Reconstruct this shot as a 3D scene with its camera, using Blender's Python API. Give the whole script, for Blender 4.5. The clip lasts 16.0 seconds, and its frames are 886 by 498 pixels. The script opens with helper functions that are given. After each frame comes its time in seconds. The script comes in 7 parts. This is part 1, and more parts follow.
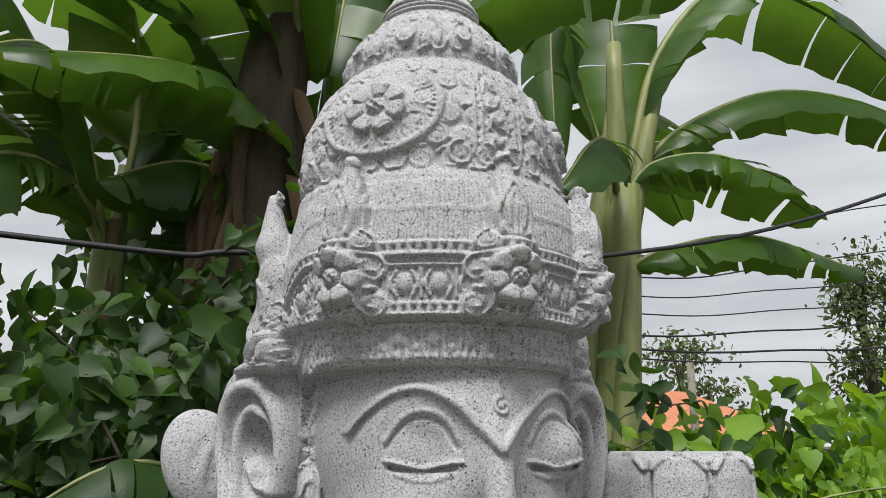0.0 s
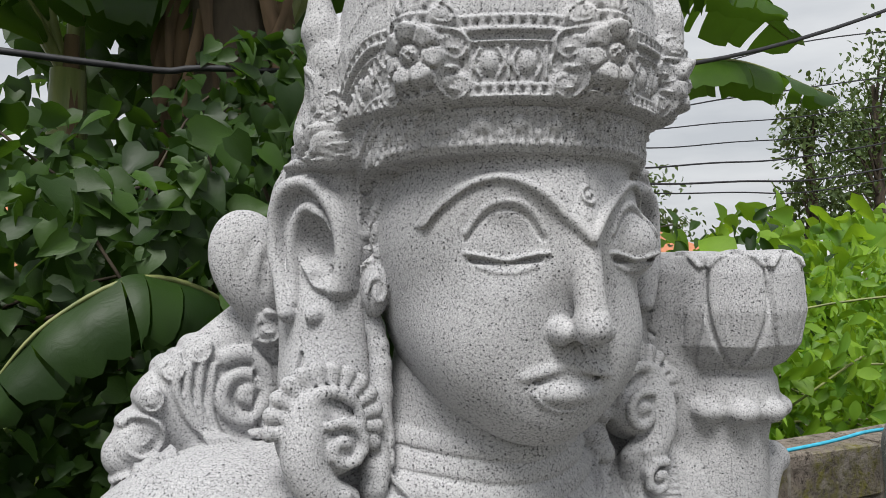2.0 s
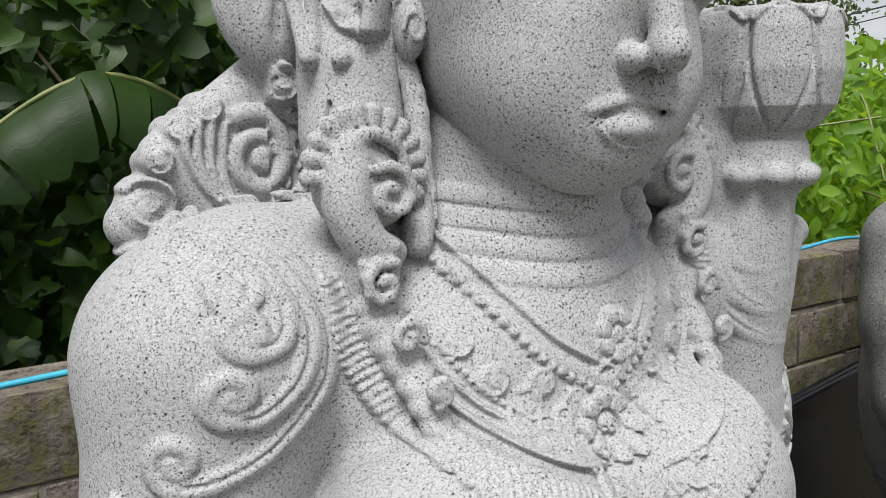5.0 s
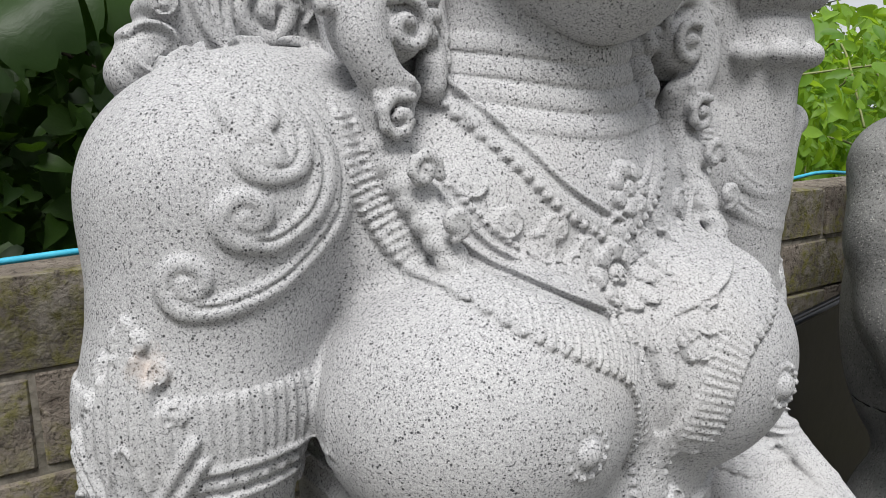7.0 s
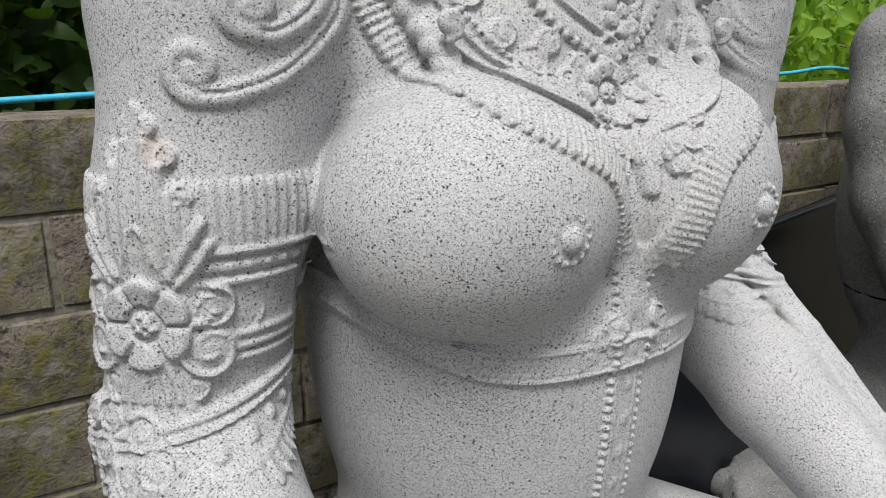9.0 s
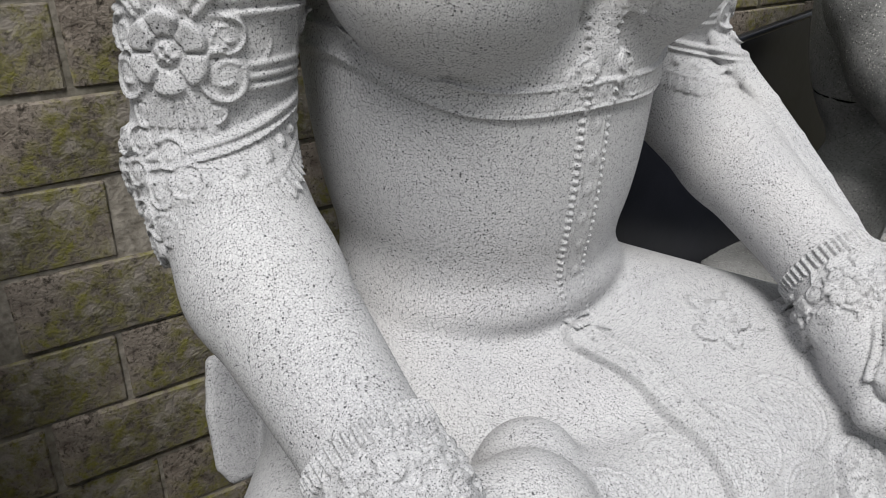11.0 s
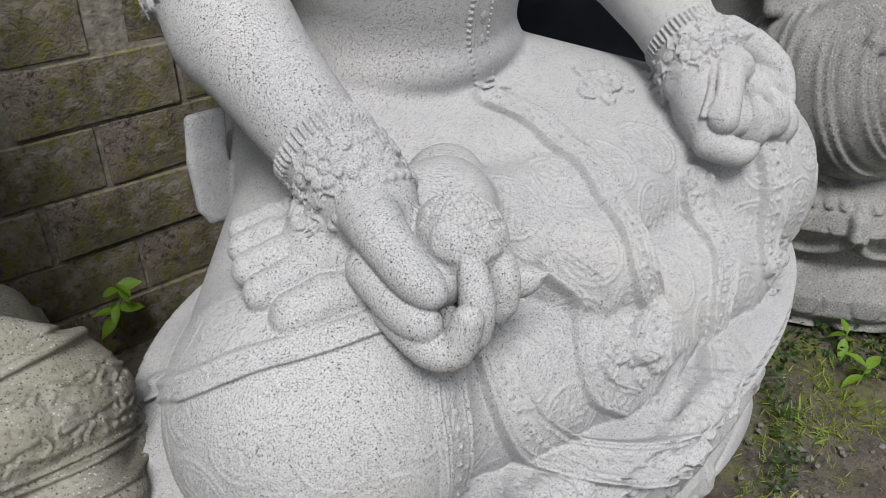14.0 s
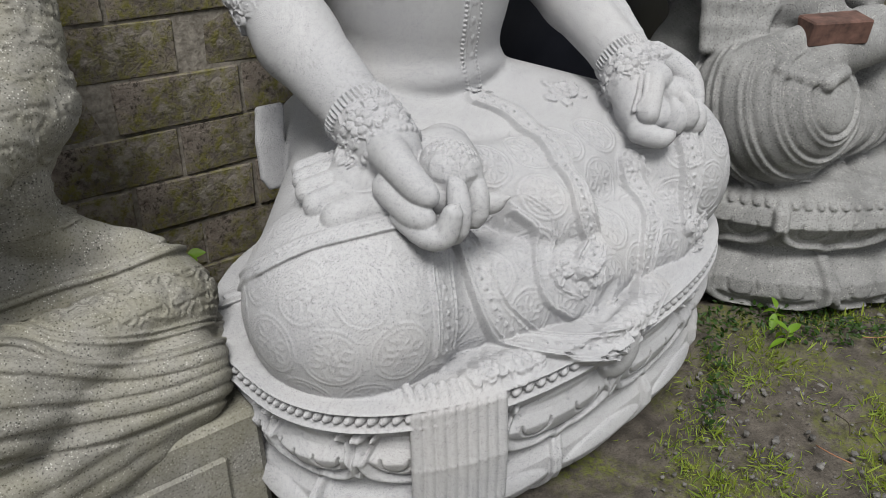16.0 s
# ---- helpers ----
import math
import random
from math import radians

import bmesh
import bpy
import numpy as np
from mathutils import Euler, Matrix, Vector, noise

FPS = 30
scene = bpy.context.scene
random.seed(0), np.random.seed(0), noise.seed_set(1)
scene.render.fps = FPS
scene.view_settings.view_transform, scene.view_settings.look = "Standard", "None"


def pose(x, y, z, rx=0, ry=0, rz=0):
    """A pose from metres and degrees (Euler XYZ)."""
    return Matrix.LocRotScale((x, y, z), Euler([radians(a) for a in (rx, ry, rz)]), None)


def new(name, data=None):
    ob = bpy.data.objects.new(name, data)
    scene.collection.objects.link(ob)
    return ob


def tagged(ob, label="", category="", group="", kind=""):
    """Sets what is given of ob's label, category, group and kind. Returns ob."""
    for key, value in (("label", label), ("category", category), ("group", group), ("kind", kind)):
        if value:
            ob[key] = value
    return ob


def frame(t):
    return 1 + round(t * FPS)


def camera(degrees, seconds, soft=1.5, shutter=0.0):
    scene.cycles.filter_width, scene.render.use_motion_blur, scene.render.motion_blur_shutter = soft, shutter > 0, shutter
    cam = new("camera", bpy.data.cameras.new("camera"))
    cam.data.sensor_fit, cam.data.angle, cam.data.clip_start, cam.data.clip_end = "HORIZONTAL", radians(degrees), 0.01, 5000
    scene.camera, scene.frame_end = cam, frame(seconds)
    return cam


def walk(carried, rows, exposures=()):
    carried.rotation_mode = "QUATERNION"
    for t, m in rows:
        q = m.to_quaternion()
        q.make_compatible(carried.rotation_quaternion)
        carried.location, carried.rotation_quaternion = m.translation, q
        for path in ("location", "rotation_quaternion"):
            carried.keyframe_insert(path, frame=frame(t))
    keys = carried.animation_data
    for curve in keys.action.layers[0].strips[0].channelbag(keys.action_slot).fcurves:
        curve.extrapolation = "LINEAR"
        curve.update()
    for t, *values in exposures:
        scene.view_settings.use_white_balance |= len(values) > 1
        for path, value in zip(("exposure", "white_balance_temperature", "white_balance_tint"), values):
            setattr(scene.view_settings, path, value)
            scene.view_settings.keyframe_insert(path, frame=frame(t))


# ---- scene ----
cam = camera(59.1, 16.0, soft=0.75)
METRES, EYE, TILT, LEAN, TURN = 1.4, 1.535, 14.0, 0.0, -24.0
ROWS = [
    (0.0, 0.0, 0.0, 0.0, 0.0, 0.0, -0.0),
    (0.5, -0.0117, -0.0037, -0.0001, -0.71, -2.22, 0.0),
    (1.0, -0.0297, 0.0122, -0.0071, -1.56, -5.34, 0.09),
    (1.5, -0.0561, 0.0304, -0.021, -2.5, -8.83, 0.04),
    (2.0, -0.0757, 0.032, -0.0315, -3.45, -12.04, -0.15),
    (2.5, -0.0779, 0.0358, -0.0414, -4.2, -14.7, -0.33),
    (3.0, -0.0768, 0.0482, -0.0591, -4.89, -16.9, -0.43),
    (3.5, -0.0874, 0.0639, -0.0777, -5.62, -18.64, -0.33),
    (4.0, -0.1073, 0.0657, -0.0882, -6.62, -20.03, -0.27),
    (6.5, -0.1642, 0.0491, -0.1687, -10.19, -23.11, -1.58),
    (7.0, -0.1673, 0.0414, -0.1874, -10.25, -23.44, -1.88),
    (7.5, -0.1714, 0.0275, -0.2031, -10.2, -23.89, -2.13),
    (8.0, -0.1751, 0.0196, -0.2187, -10.03, -24.72, -2.33),
    (8.5, -0.1695, 0.0123, -0.2366, -9.69, -26.12, -2.4),
    (9.0, -0.166, -0.0096, -0.2451, -9.38, -28.08, -2.35),
    (9.5, -0.1669, -0.028, -0.2588, -9.09, -30.37, -2.2),
    (12.0, -0.1885, -0.1555, -0.2838, -12.51, -42.75, -3.0),
    (12.5, -0.1896, -0.1804, -0.2837, -13.6, -44.51, -3.44),
    (13.0, -0.2009, -0.2127, -0.2765, -14.39, -45.78, -3.81),
    (13.5, -0.2153, -0.2459, -0.2719, -14.81, -46.51, -3.99),
    (14.0, -0.2173, -0.2987, -0.2556, -14.92, -46.69, -4.09),
    (14.5, -0.2239, -0.3862, -0.2313, -14.81, -46.29, -4.04),
    (15.0, -0.2382, -0.4474, -0.2119, -14.66, -45.23, -4.01),
    (15.5, -0.2558, -0.507, -0.1983, -14.37, -43.62, -3.97),
    (16.0, -0.2788, -0.5893, -0.1665, -13.73, -41.52, -3.89),
]
walk(cam, [(t, pose(0, 0, EYE, TILT, LEAN, TURN) @ pose(METRES * x, METRES * y, METRES * z, 90 + pitch, roll, yaw)) for t, x, y, z, yaw, pitch, roll in ROWS], [(0.0, 0.30), (3.0, 0.33), (10.0, 0.30), (13.0, 0.16), (14.5, 0.10), (16.0, 0.14)])

# ---- light: a bright overcast day, soft sun from high on the front ----
SUN_UP, SUN_TURN = 58.0, 218.0
world = bpy.data.worlds.new("overcast")
scene.world = world
world.use_nodes = True
wn, wl = world.node_tree.nodes, world.node_tree.links
sky = wn.new("ShaderNodeTexSky")
sky.sky_type, sky.sun_disc = "NISHITA", False
sky.sun_elevation, sky.sun_rotation = radians(SUN_UP), radians(SUN_TURN)
sky.air_density, sky.dust_density, sky.ozone_density = 1.0, 5.0, 1.0
# a sheet of pale cloud over the whole sky, thinner in places
wco = wn.new("ShaderNodeTexCoord")
wmap = wn.new("ShaderNodeMapping")
wmap.inputs["Scale"].default_value = (1.6, 1.6, 7.0)
wno = wn.new("ShaderNodeTexNoise")
wno.inputs["Scale"].default_value, wno.inputs["Detail"].default_value = 1.6, 6.0
wramp = wn.new("ShaderNodeValToRGB")
wramp.color_ramp.elements[0].position, wramp.color_ramp.elements[0].color = 0.35, (8.2, 8.6, 9.1, 1)
wramp.color_ramp.elements[1].position, wramp.color_ramp.elements[1].color = 0.62, (11.8, 12.0, 12.2, 1)
wmix = wn.new("ShaderNodeMix")
wmix.data_type = "RGBA"
wmix.inputs["Factor"].default_value = 0.88
wl.new(wco.outputs["Generated"], wmap.inputs["Vector"])
wl.new(wmap.outputs["Vector"], wno.inputs["Vector"])
wl.new(wno.outputs["Fac"], wramp.inputs["Fac"])
wl.new(sky.outputs["Color"], wmix.inputs["A"])
wl.new(wramp.outputs["Color"], wmix.inputs["B"])
wl.new(wmix.outputs["Result"], wn["Background"].inputs["Color"])
wn["Background"].inputs["Strength"].default_value = 0.060
sun = new("sun", bpy.data.lights.new("sun", "SUN"))
sun.data.energy, sun.data.angle, sun.data.color = 3.5, radians(22), (1.0, 0.985, 0.96)
sun.matrix_world = pose(0, 0, 6, 90 - SUN_UP, 0, 180 - SUN_TURN)


# ---- materials ----
class Mat:
    """A node material with short helpers."""
    def __init__(self, name, rough=0.8, metal=0.0, spec=0.5):
        self.m = bpy.data.materials.new(name)
        self.m.use_nodes = True
        self.n, self.l = self.m.node_tree.nodes, self.m.node_tree.links
        self.b = self.n["Principled BSDF"]
        self.b.inputs["Roughness"].default_value = rough
        self.b.inputs["Metallic"].default_value = metal
        self.b.inputs["Specular IOR Level"].default_value = spec
        self.co = self.n.new("ShaderNodeTexCoord").outputs["Object"]

    def noise(self, scale, detail=4, rough=0.55, stretch=None):
        t = self.n.new("ShaderNodeTexNoise")
        t.inputs["Scale"].default_value, t.inputs["Detail"].default_value, t.inputs["Roughness"].default_value = scale, detail, rough
        self.l.new(self.mapped(stretch), t.inputs["Vector"])
        return t.outputs["Fac"]

    def mapped(self, stretch):
        if not stretch:
            return self.co
        mp = self.n.new("ShaderNodeMapping")
        mp.inputs["Scale"].default_value = stretch
        self.l.new(self.co, mp.inputs["Vector"])
        return mp.outputs["Vector"]

    def cells(self, scale, out="Distance"):
        t = self.n.new("ShaderNodeTexVoronoi")
        t.inputs["Scale"].default_value = scale
        self.l.new(self.co, t.inputs["Vector"])
        return t.outputs[out]

    def random(self):
        return self.n.new("ShaderNodeObjectInfo").outputs["Random"]

    def island(self):
        return self.n.new("ShaderNodeNewGeometry").outputs["Random Per Island"]

    def ramp(self, fac, *stops):
        r = self.n.new("ShaderNodeValToRGB")
        e = r.color_ramp.elements
        while len(e) < len(stops):
            e.new(0.5)
        for el, (p, c) in zip(e, stops):
            el.position = p
            el.color = (*c, 1) if isinstance(c, tuple) else (c, c, c, 1)
        self.l.new(fac, r.inputs["Fac"])
        return r.outputs["Color"]

    def mix(self, fac, a, b, blend="MIX"):
        x = self.n.new("ShaderNodeMix")
        x.data_type, x.blend_type = "RGBA", blend
        for key, v in (("Factor", fac), ("A", a), ("B", b)):
            if isinstance(v, (int, float)):
                x.inputs[key].default_value = v if key == "Factor" else (v, v, v, 1)
            elif isinstance(v, tuple):
                x.inputs[key].default_value = (*v, 1)
            else:
                self.l.new(v, x.inputs[key])
        return x.outputs["Result"]

    def math(self, op, a, b=0.0):
        x = self.n.new("ShaderNodeMath")
        x.operation = op
        for i, v in enumerate((a, b)):
            if isinstance(v, (int, float)):
                x.inputs[i].default_value = v
            else:
                self.l.new(v, x.inputs[i])
        return x.outputs[0]

    def up(self):
        """How far the surface faces the sky, 0 to 1."""
        g = self.n.new("ShaderNodeNewGeometry")
        s = self.n.new("ShaderNodeSeparateXYZ")
        self.l.new(g.outputs["Normal"], s.inputs[0])
        return self.math("MAXIMUM", s.outputs["Z"], 0.0)

    def color(self, c):
        if isinstance(c, tuple):
            self.b.inputs["Base Color"].default_value = (*c, 1)
        else:
            self.l.new(c, self.b.inputs["Base Color"])
        return self

    def rough(self, r):
        self.l.new(r, self.b.inputs["Roughness"])
        return self

    def bump(self, h, dist=0.002, strength=1.0):
        n = self.n.new("ShaderNodeBump")
        n.inputs["Distance"].default_value, n.inputs["Strength"].default_value = dist, strength
        self.l.new(h, n.inputs["Height"])
        if self.b.inputs["Normal"].links:
            self.l.new(self.b.inputs["Normal"].links[0].from_socket, n.inputs["Normal"])
        self.l.new(n.outputs["Normal"], self.b.inputs["Normal"])
        return self


def stain(m, base, at, size, colour, amount, rough=60):
    """A ragged stain round one spot of the stone."""
    sub = m.n.new("ShaderNodeVectorMath")
    sub.operation = "DISTANCE"
    m.l.new(m.co, sub.inputs[0])
    sub.inputs[1].default_value = at
    d = m.math("ADD", m.math("DIVIDE", sub.outputs["Value"], size), m.math("MULTIPLY", m.noise(rough, 4, 0.7), 1.3))
    return m.mix(m.ramp(d, (0.62, amount), (1.15, 0.0)), base, colour)


def stone_pale():
    """Pale grey andesite, finely tooled: light crystals, dark grains and small pits, a few weather stains."""
    m = Mat("pale_stone", 0.85, spec=0.3)
    grain, fine, mid = m.noise(620, 2, 0.7), m.noise(1300, 2, 0.6), m.noise(430, 2, 0.6)
    patch = m.noise(6, 5, 0.6)
    base = m.mix(m.ramp(patch, (0.32, 0.0), (0.72, 1.0)), (0.365, 0.366, 0.377), (0.445, 0.445, 0.45))
    base = m.mix(m.ramp(fine, (0.38, 0.35), (0.50, 0.0)), base, (0.15, 0.15, 0.158))
    base = m.mix(m.ramp(grain, (0.36, 0.55), (0.42, 0.0)), base, (0.10, 0.10, 0.106))
    base = m.mix(m.ramp(mid, (0.345, 0.85), (0.395, 0.0)), base, (0.07, 0.07, 0.075))
    base = m.mix(m.ramp(grain, (0.54, 0.0), (0.64, 0.45)), base, (0.66, 0.66, 0.665))
    specks = m.ramp(m.cells(420), (0.20, 1.0), (0.28, 0.0))
    specks = m.math("MULTIPLY", specks, m.ramp(m.noise(220, 2), (0.40, 0.35), (0.55, 1.0)))
    base = m.mix(specks, base, (0.045, 0.045, 0.048))
    pits = m.ramp(m.cells(180), (0.13, 1.0), (0.22, 0.0))
    keep = m.ramp(m.noise(60, 2), (0.47, 0.0), (0.55, 1.0))
    spots = m.math("MULTIPLY", pits, keep)
    base = m.mix(spots, base, (0.05, 0.05, 0.055))
    base = m.mix(m.ramp(m.noise(3.1, 3), (0.56, 0.0), (0.76, 0.25)), base, (0.42, 0.385, 0.35))
    base = stain(m, base, (-0.059, -0.007, 1.252), 0.020, (0.22, 0.10, 0.045), 0.9)
    base = stain(m, base, (-0.371, -0.447, 0.526), 0.028, (0.22, 0.19, 0.13), 0.7)
    base = stain(m, base, (-0.066, -0.365, 0.450), 0.034, (0.13, 0.11, 0.035), 0.95, 40)
    base = stain(m, base, (-0.008, -0.485, 0.378), 0.045, (0.15, 0.125, 0.06), 0.9, 40)
    base = stain(m, base, (-0.36, 0.03, 1.13), 0.045, (0.46, 0.37, 0.31), 0.6, 40)
    m.color(base)
    m.bump(grain, 0.0007, 0.6)
    m.bump(m.math("SUBTRACT", 1.0, spots), 0.0012, 0.5)
    return m.m


def stone_dark(name, light, dark, moss=0.0, scale=1.0):
    m = Mat(name, 0.78, spec=0.3)
    grain = m.noise(260, 4, 0.7)
    patch = m.noise(5 * scale, 6, 0.62)
    base = m.mix(m.ramp(patch, (0.30, 0.0), (0.70, 1.0)), dark, light)
    base = m.mix(m.ramp(grain, (0.34, 0.6), (0.48, 0.0)), base, (0.04, 0.04, 0.035))
    base = m.mix(m.ramp(grain, (0.60, 0.0), (0.72, 0.4)), base, (0.5, 0.5, 0.47))
    flecks = m.math("MULTIPLY", m.ramp(m.cells(210), (0.16, 0.8), (0.28, 0.0)), m.ramp(m.noise(50, 3), (0.46, 0.0), (0.56, 1.0)))
    base = m.mix(flecks, base, (0.55, 0.54, 0.50))
    base = m.mix(m.ramp(m.cells(160), (0.14, 0.85), (0.26, 0.0)), base, (0.03, 0.03, 0.027))
    if moss:
        patchy = m.ramp(m.noise(9, 5, 0.6), (0.42, 0.0), (0.60, moss))
        base = m.mix(patchy, base, (0.16, 0.15, 0.085))
    m.color(base)
    m.bump(grain, 0.002, 0.8)
    m.bump(m.noise(70, 4, 0.7), 0.004, 0.5)
    m.bump(patch, 0.004, 0.3)
    return m.m


def block_mat():
    """Grey-brown cast blocks, pitted and stained, with patches of yellow-green moss."""
    m = Mat("block", 0.95, spec=0.15)
    fine, mid, big = m.noise(160, 6, 0.7), m.noise(22, 6, 0.65), m.noise(3.2, 5, 0.6)
    base = m.mix(m.ramp(mid, (0.34, 0.0), (0.66, 1.0)), (0.15, 0.124, 0.104), (0.36, 0.315, 0.268))
    base = m.mix(m.ramp(m.random(), (0.0, 0.0), (1.0, 0.45)), base, (0.19, 0.165, 0.14))
    base = m.mix(m.ramp(fine, (0.34, 0.9), (0.45, 0.0)), base, (0.035, 0.029, 0.023))
    base = m.mix(m.ramp(m.noise(60, 5, 0.75), (0.36, 0.95), (0.47, 0.0)), base, (0.045, 0.038, 0.03))
    moss = m.math("MULTIPLY", m.ramp(big, (0.48, 0.0), (0.57, 1.0)), m.ramp(m.noise(45, 4, 0.7), (0.42, 0.0), (0.60, 1.0)))
    base = m.mix(moss, base, (0.21, 0.20, 0.025))
    base = m.mix(m.ramp(m.noise(2.6, 5), (0.47, 0.0), (0.62, 0.7)), base, (0.075, 0.068, 0.055))
    smear = m.ramp(m.noise(7.5, 6, 0.72), (0.54, 0.0), (0.64, 0.8))
    base = m.mix(smear, base, (0.27, 0.245, 0.215))
    m.color(base)
    m.bump(fine, 0.005, 0.9)
    m.bump(mid, 0.016, 0.8)
    return m.m


def mortar_mat():
    m = Mat("mortar", 0.95, spec=0.15)
    f = m.noise(60, 6, 0.65)
    b = m.mix(m.ramp(f, (0.35, 0.0), (0.65, 1.0)), (0.14, 0.125, 0.105), (0.29, 0.268, 0.23))
    b = m.mix(m.ramp(m.noise(4, 4), (0.5, 0.0), (0.66, 0.8)), b, (0.05, 0.047, 0.03))
    m.color(b)
    m.bump(f, 0.006, 0.8)
    return m.m


def soil_mat():
    """Damp grey-brown earth, fine grit and a film of moss."""
    m = Mat("soil", 0.9, spec=0.25)
    fine, mid, big = m.noise(230, 5, 0.7), m.noise(24, 6, 0.65), m.noise(3.5, 5, 0.6)
    base = m.mix(m.ramp(mid, (0.33, 0.0), (0.67, 1.0)), (0.045, 0.038, 0.031), (0.135, 0.118, 0.098))
    base = m.mix(m.ramp(fine, (0.36, 0.7), (0.5, 0.0)), base, (0.03, 0.026, 0.022))
    base = m.mix(m.ramp(fine, (0.62, 0.0), (0.72, 0.6)), base, (0.26, 0.25, 0.23))
    green = m.math("MULTIPLY", m.ramp(big, (0.48, 0.0), (0.60, 1.0)), m.ramp(m.noise(70, 4, 0.7), (0.42, 0.0), (0.58, 0.9)))
    base = m.mix(green, base, (0.12, 0.135, 0.022))
    m.color(base)
    m.rough(m.ramp(big, (0.3, 0.6), (0.6, 0.95)))
    m.bump(fine, 0.004, 0.8)
    m.bump(mid, 0.012, 0.7)
    return m.m


def leaf_mat(name, young, old, rough=0.45, lit=0.45, spec=0.4, per="island"):
    """Leaves: two greens by leaf, veins as a fine bump, some light through the blade."""
    m = Mat(name, rough, spec=spec)
    pick = m.island() if per == "island" else m.random()
    c = m.mix(pick, old, young)
    c = m.mix(m.ramp(m.noise(9, 5), (0.40, 0.0), (0.72, 0.5)), c, tuple(v * 0.6 for v in old))
    m.color(c)
    m.bump(m.noise(70, 3, 0.6, (1, 6, 1)), 0.002, 0.4)
    tr = m.n.new("ShaderNodeBsdfTranslucent")
    m.l.new(m.mix(0.5, c, (young[0] * 2.1, young[1] * 1.9, young[2] * 0.8)), tr.inputs["Color"])
    ms = m.n.new("ShaderNodeMixShader")
    ms.inputs["Fac"].default_value = lit
    m.l.new(m.b.outputs[0], ms.inputs[1])
    m.l.new(tr.outputs[0], ms.inputs[2])
    m.l.new(ms.outputs[0], m.n["Material Output"].inputs["Surface"])
    return m.m


def plain_mat(name, a, b, scale=20, rough=0.7, bump=0.002, spec=0.4, metal=0.0, stretch=None):
    m = Mat(name, rough, metal, spec)
    f = m.noise(scale, 5, 0.6, stretch)
    m.color(m.mix(m.ramp(f, (0.3, 0.0), (0.7, 1.0)), a, b))
    if bump:
        m.bump(f, bump, 0.7)
    return m.m


M_STONE = stone_pale()
M_BLOCK, M_MORTAR, M_SOIL = block_mat(), mortar_mat(), soil_mat()
M_WEATHERED = stone_dark("weathered_stone", (0.33, 0.32, 0.285), (0.135, 0.13, 0.113), 0.35)
M_SMOOTH_DARK = stone_dark("smooth_dark_stone", (0.29, 0.29, 0.285), (0.13, 0.13, 0.128))
M_BANANA = leaf_mat("banana_leaf", (0.080, 0.165, 0.020), (0.034, 0.080, 0.017), 0.36, 0.48)
# dark vine green; on bushes and undergrowth its tone paints in their shade
M_VINE_SHADED = leaf_mat("vine_and_shaded_leaf", (0.046, 0.105, 0.012), (0.014, 0.038, 0.007), 0.5, 0.38)
# the lit counterpart: sunshine put into a lighter leaf green
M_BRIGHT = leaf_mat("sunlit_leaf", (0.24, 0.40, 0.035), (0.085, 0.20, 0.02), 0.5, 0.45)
M_FAR = leaf_mat("far_leaf", (0.10, 0.15, 0.045), (0.05, 0.085, 0.03), 0.7, 0.25)
M_GRASS = leaf_mat("grass", (0.30, 0.36, 0.05), (0.13, 0.21, 0.03), 0.6, 0.35)
M_STEM = plain_mat("banana_stem", (0.10, 0.13, 0.04), (0.25, 0.26, 0.10), 14, 0.5, 0.003, stretch=(1, 1, 0.12))
M_DRY = plain_mat("dry_leaf", (0.045, 0.03, 0.018), (0.16, 0.105, 0.06), 9, 0.9, 0.006, stretch=(1, 1, 0.2))
M_BARK = plain_mat("bark", (0.03, 0.024, 0.018), (0.085, 0.066, 0.046), 16, 0.95, 0.01, stretch=(1, 1, 0.3))
M_ROPE = plain_mat("blue_rope", (0.03, 0.30, 0.45), (0.06, 0.45, 0.62), 60, 0.5)
M_CABLE = plain_mat("cable", (0.012, 0.012, 0.014), (0.03, 0.03, 0.035), 30, 0.6)
M_HOSE = plain_mat("yellow_pipe", (0.45, 0.25, 0.015), (0.62, 0.38, 0.03), 30, 0.45)
M_PANEL = plain_mat("black_sheet", (0.006, 0.007, 0.010), (0.014, 0.015, 0.021), 6, 0.28, 0.002, 0.5)
M_PEBBLE = plain_mat("pebble", (0.045, 0.043, 0.04), (0.19, 0.18, 0.17), 30, 0.85)
M_DEAD = plain_mat("dead_leaf", (0.20, 0.085, 0.04), (0.34, 0.18, 0.10), 18, 0.8)
M_TILE = plain_mat("roof_tile", (0.36, 0.13, 0.06), (0.52, 0.22, 0.12), 12, 0.85)
M_RENDER = plain_mat("house_render", (0.42, 0.33, 0.24), (0.60, 0.50, 0.40), 5, 0.9)
M_BRICKWOOD = plain_mat("red_brick", (0.05, 0.028, 0.022), (0.15, 0.08, 0.062), 30, 0.9)

# ---- carving: solids blended in a field of distances, then skinned ----
def smin(a, b, k):
    if k <= 0:
        return np.minimum(a, b)
    h = np.maximum(k - np.abs(a - b), 0) / k
    return np.minimum(a, b) - h * h * k * 0.25


def plan_radius(x, y, square=2.0):
    if square == 2.0:
        return np.sqrt(x * x + y * y)
    return (np.abs(x) ** square + np.abs(y) ** square) ** (1 / square)


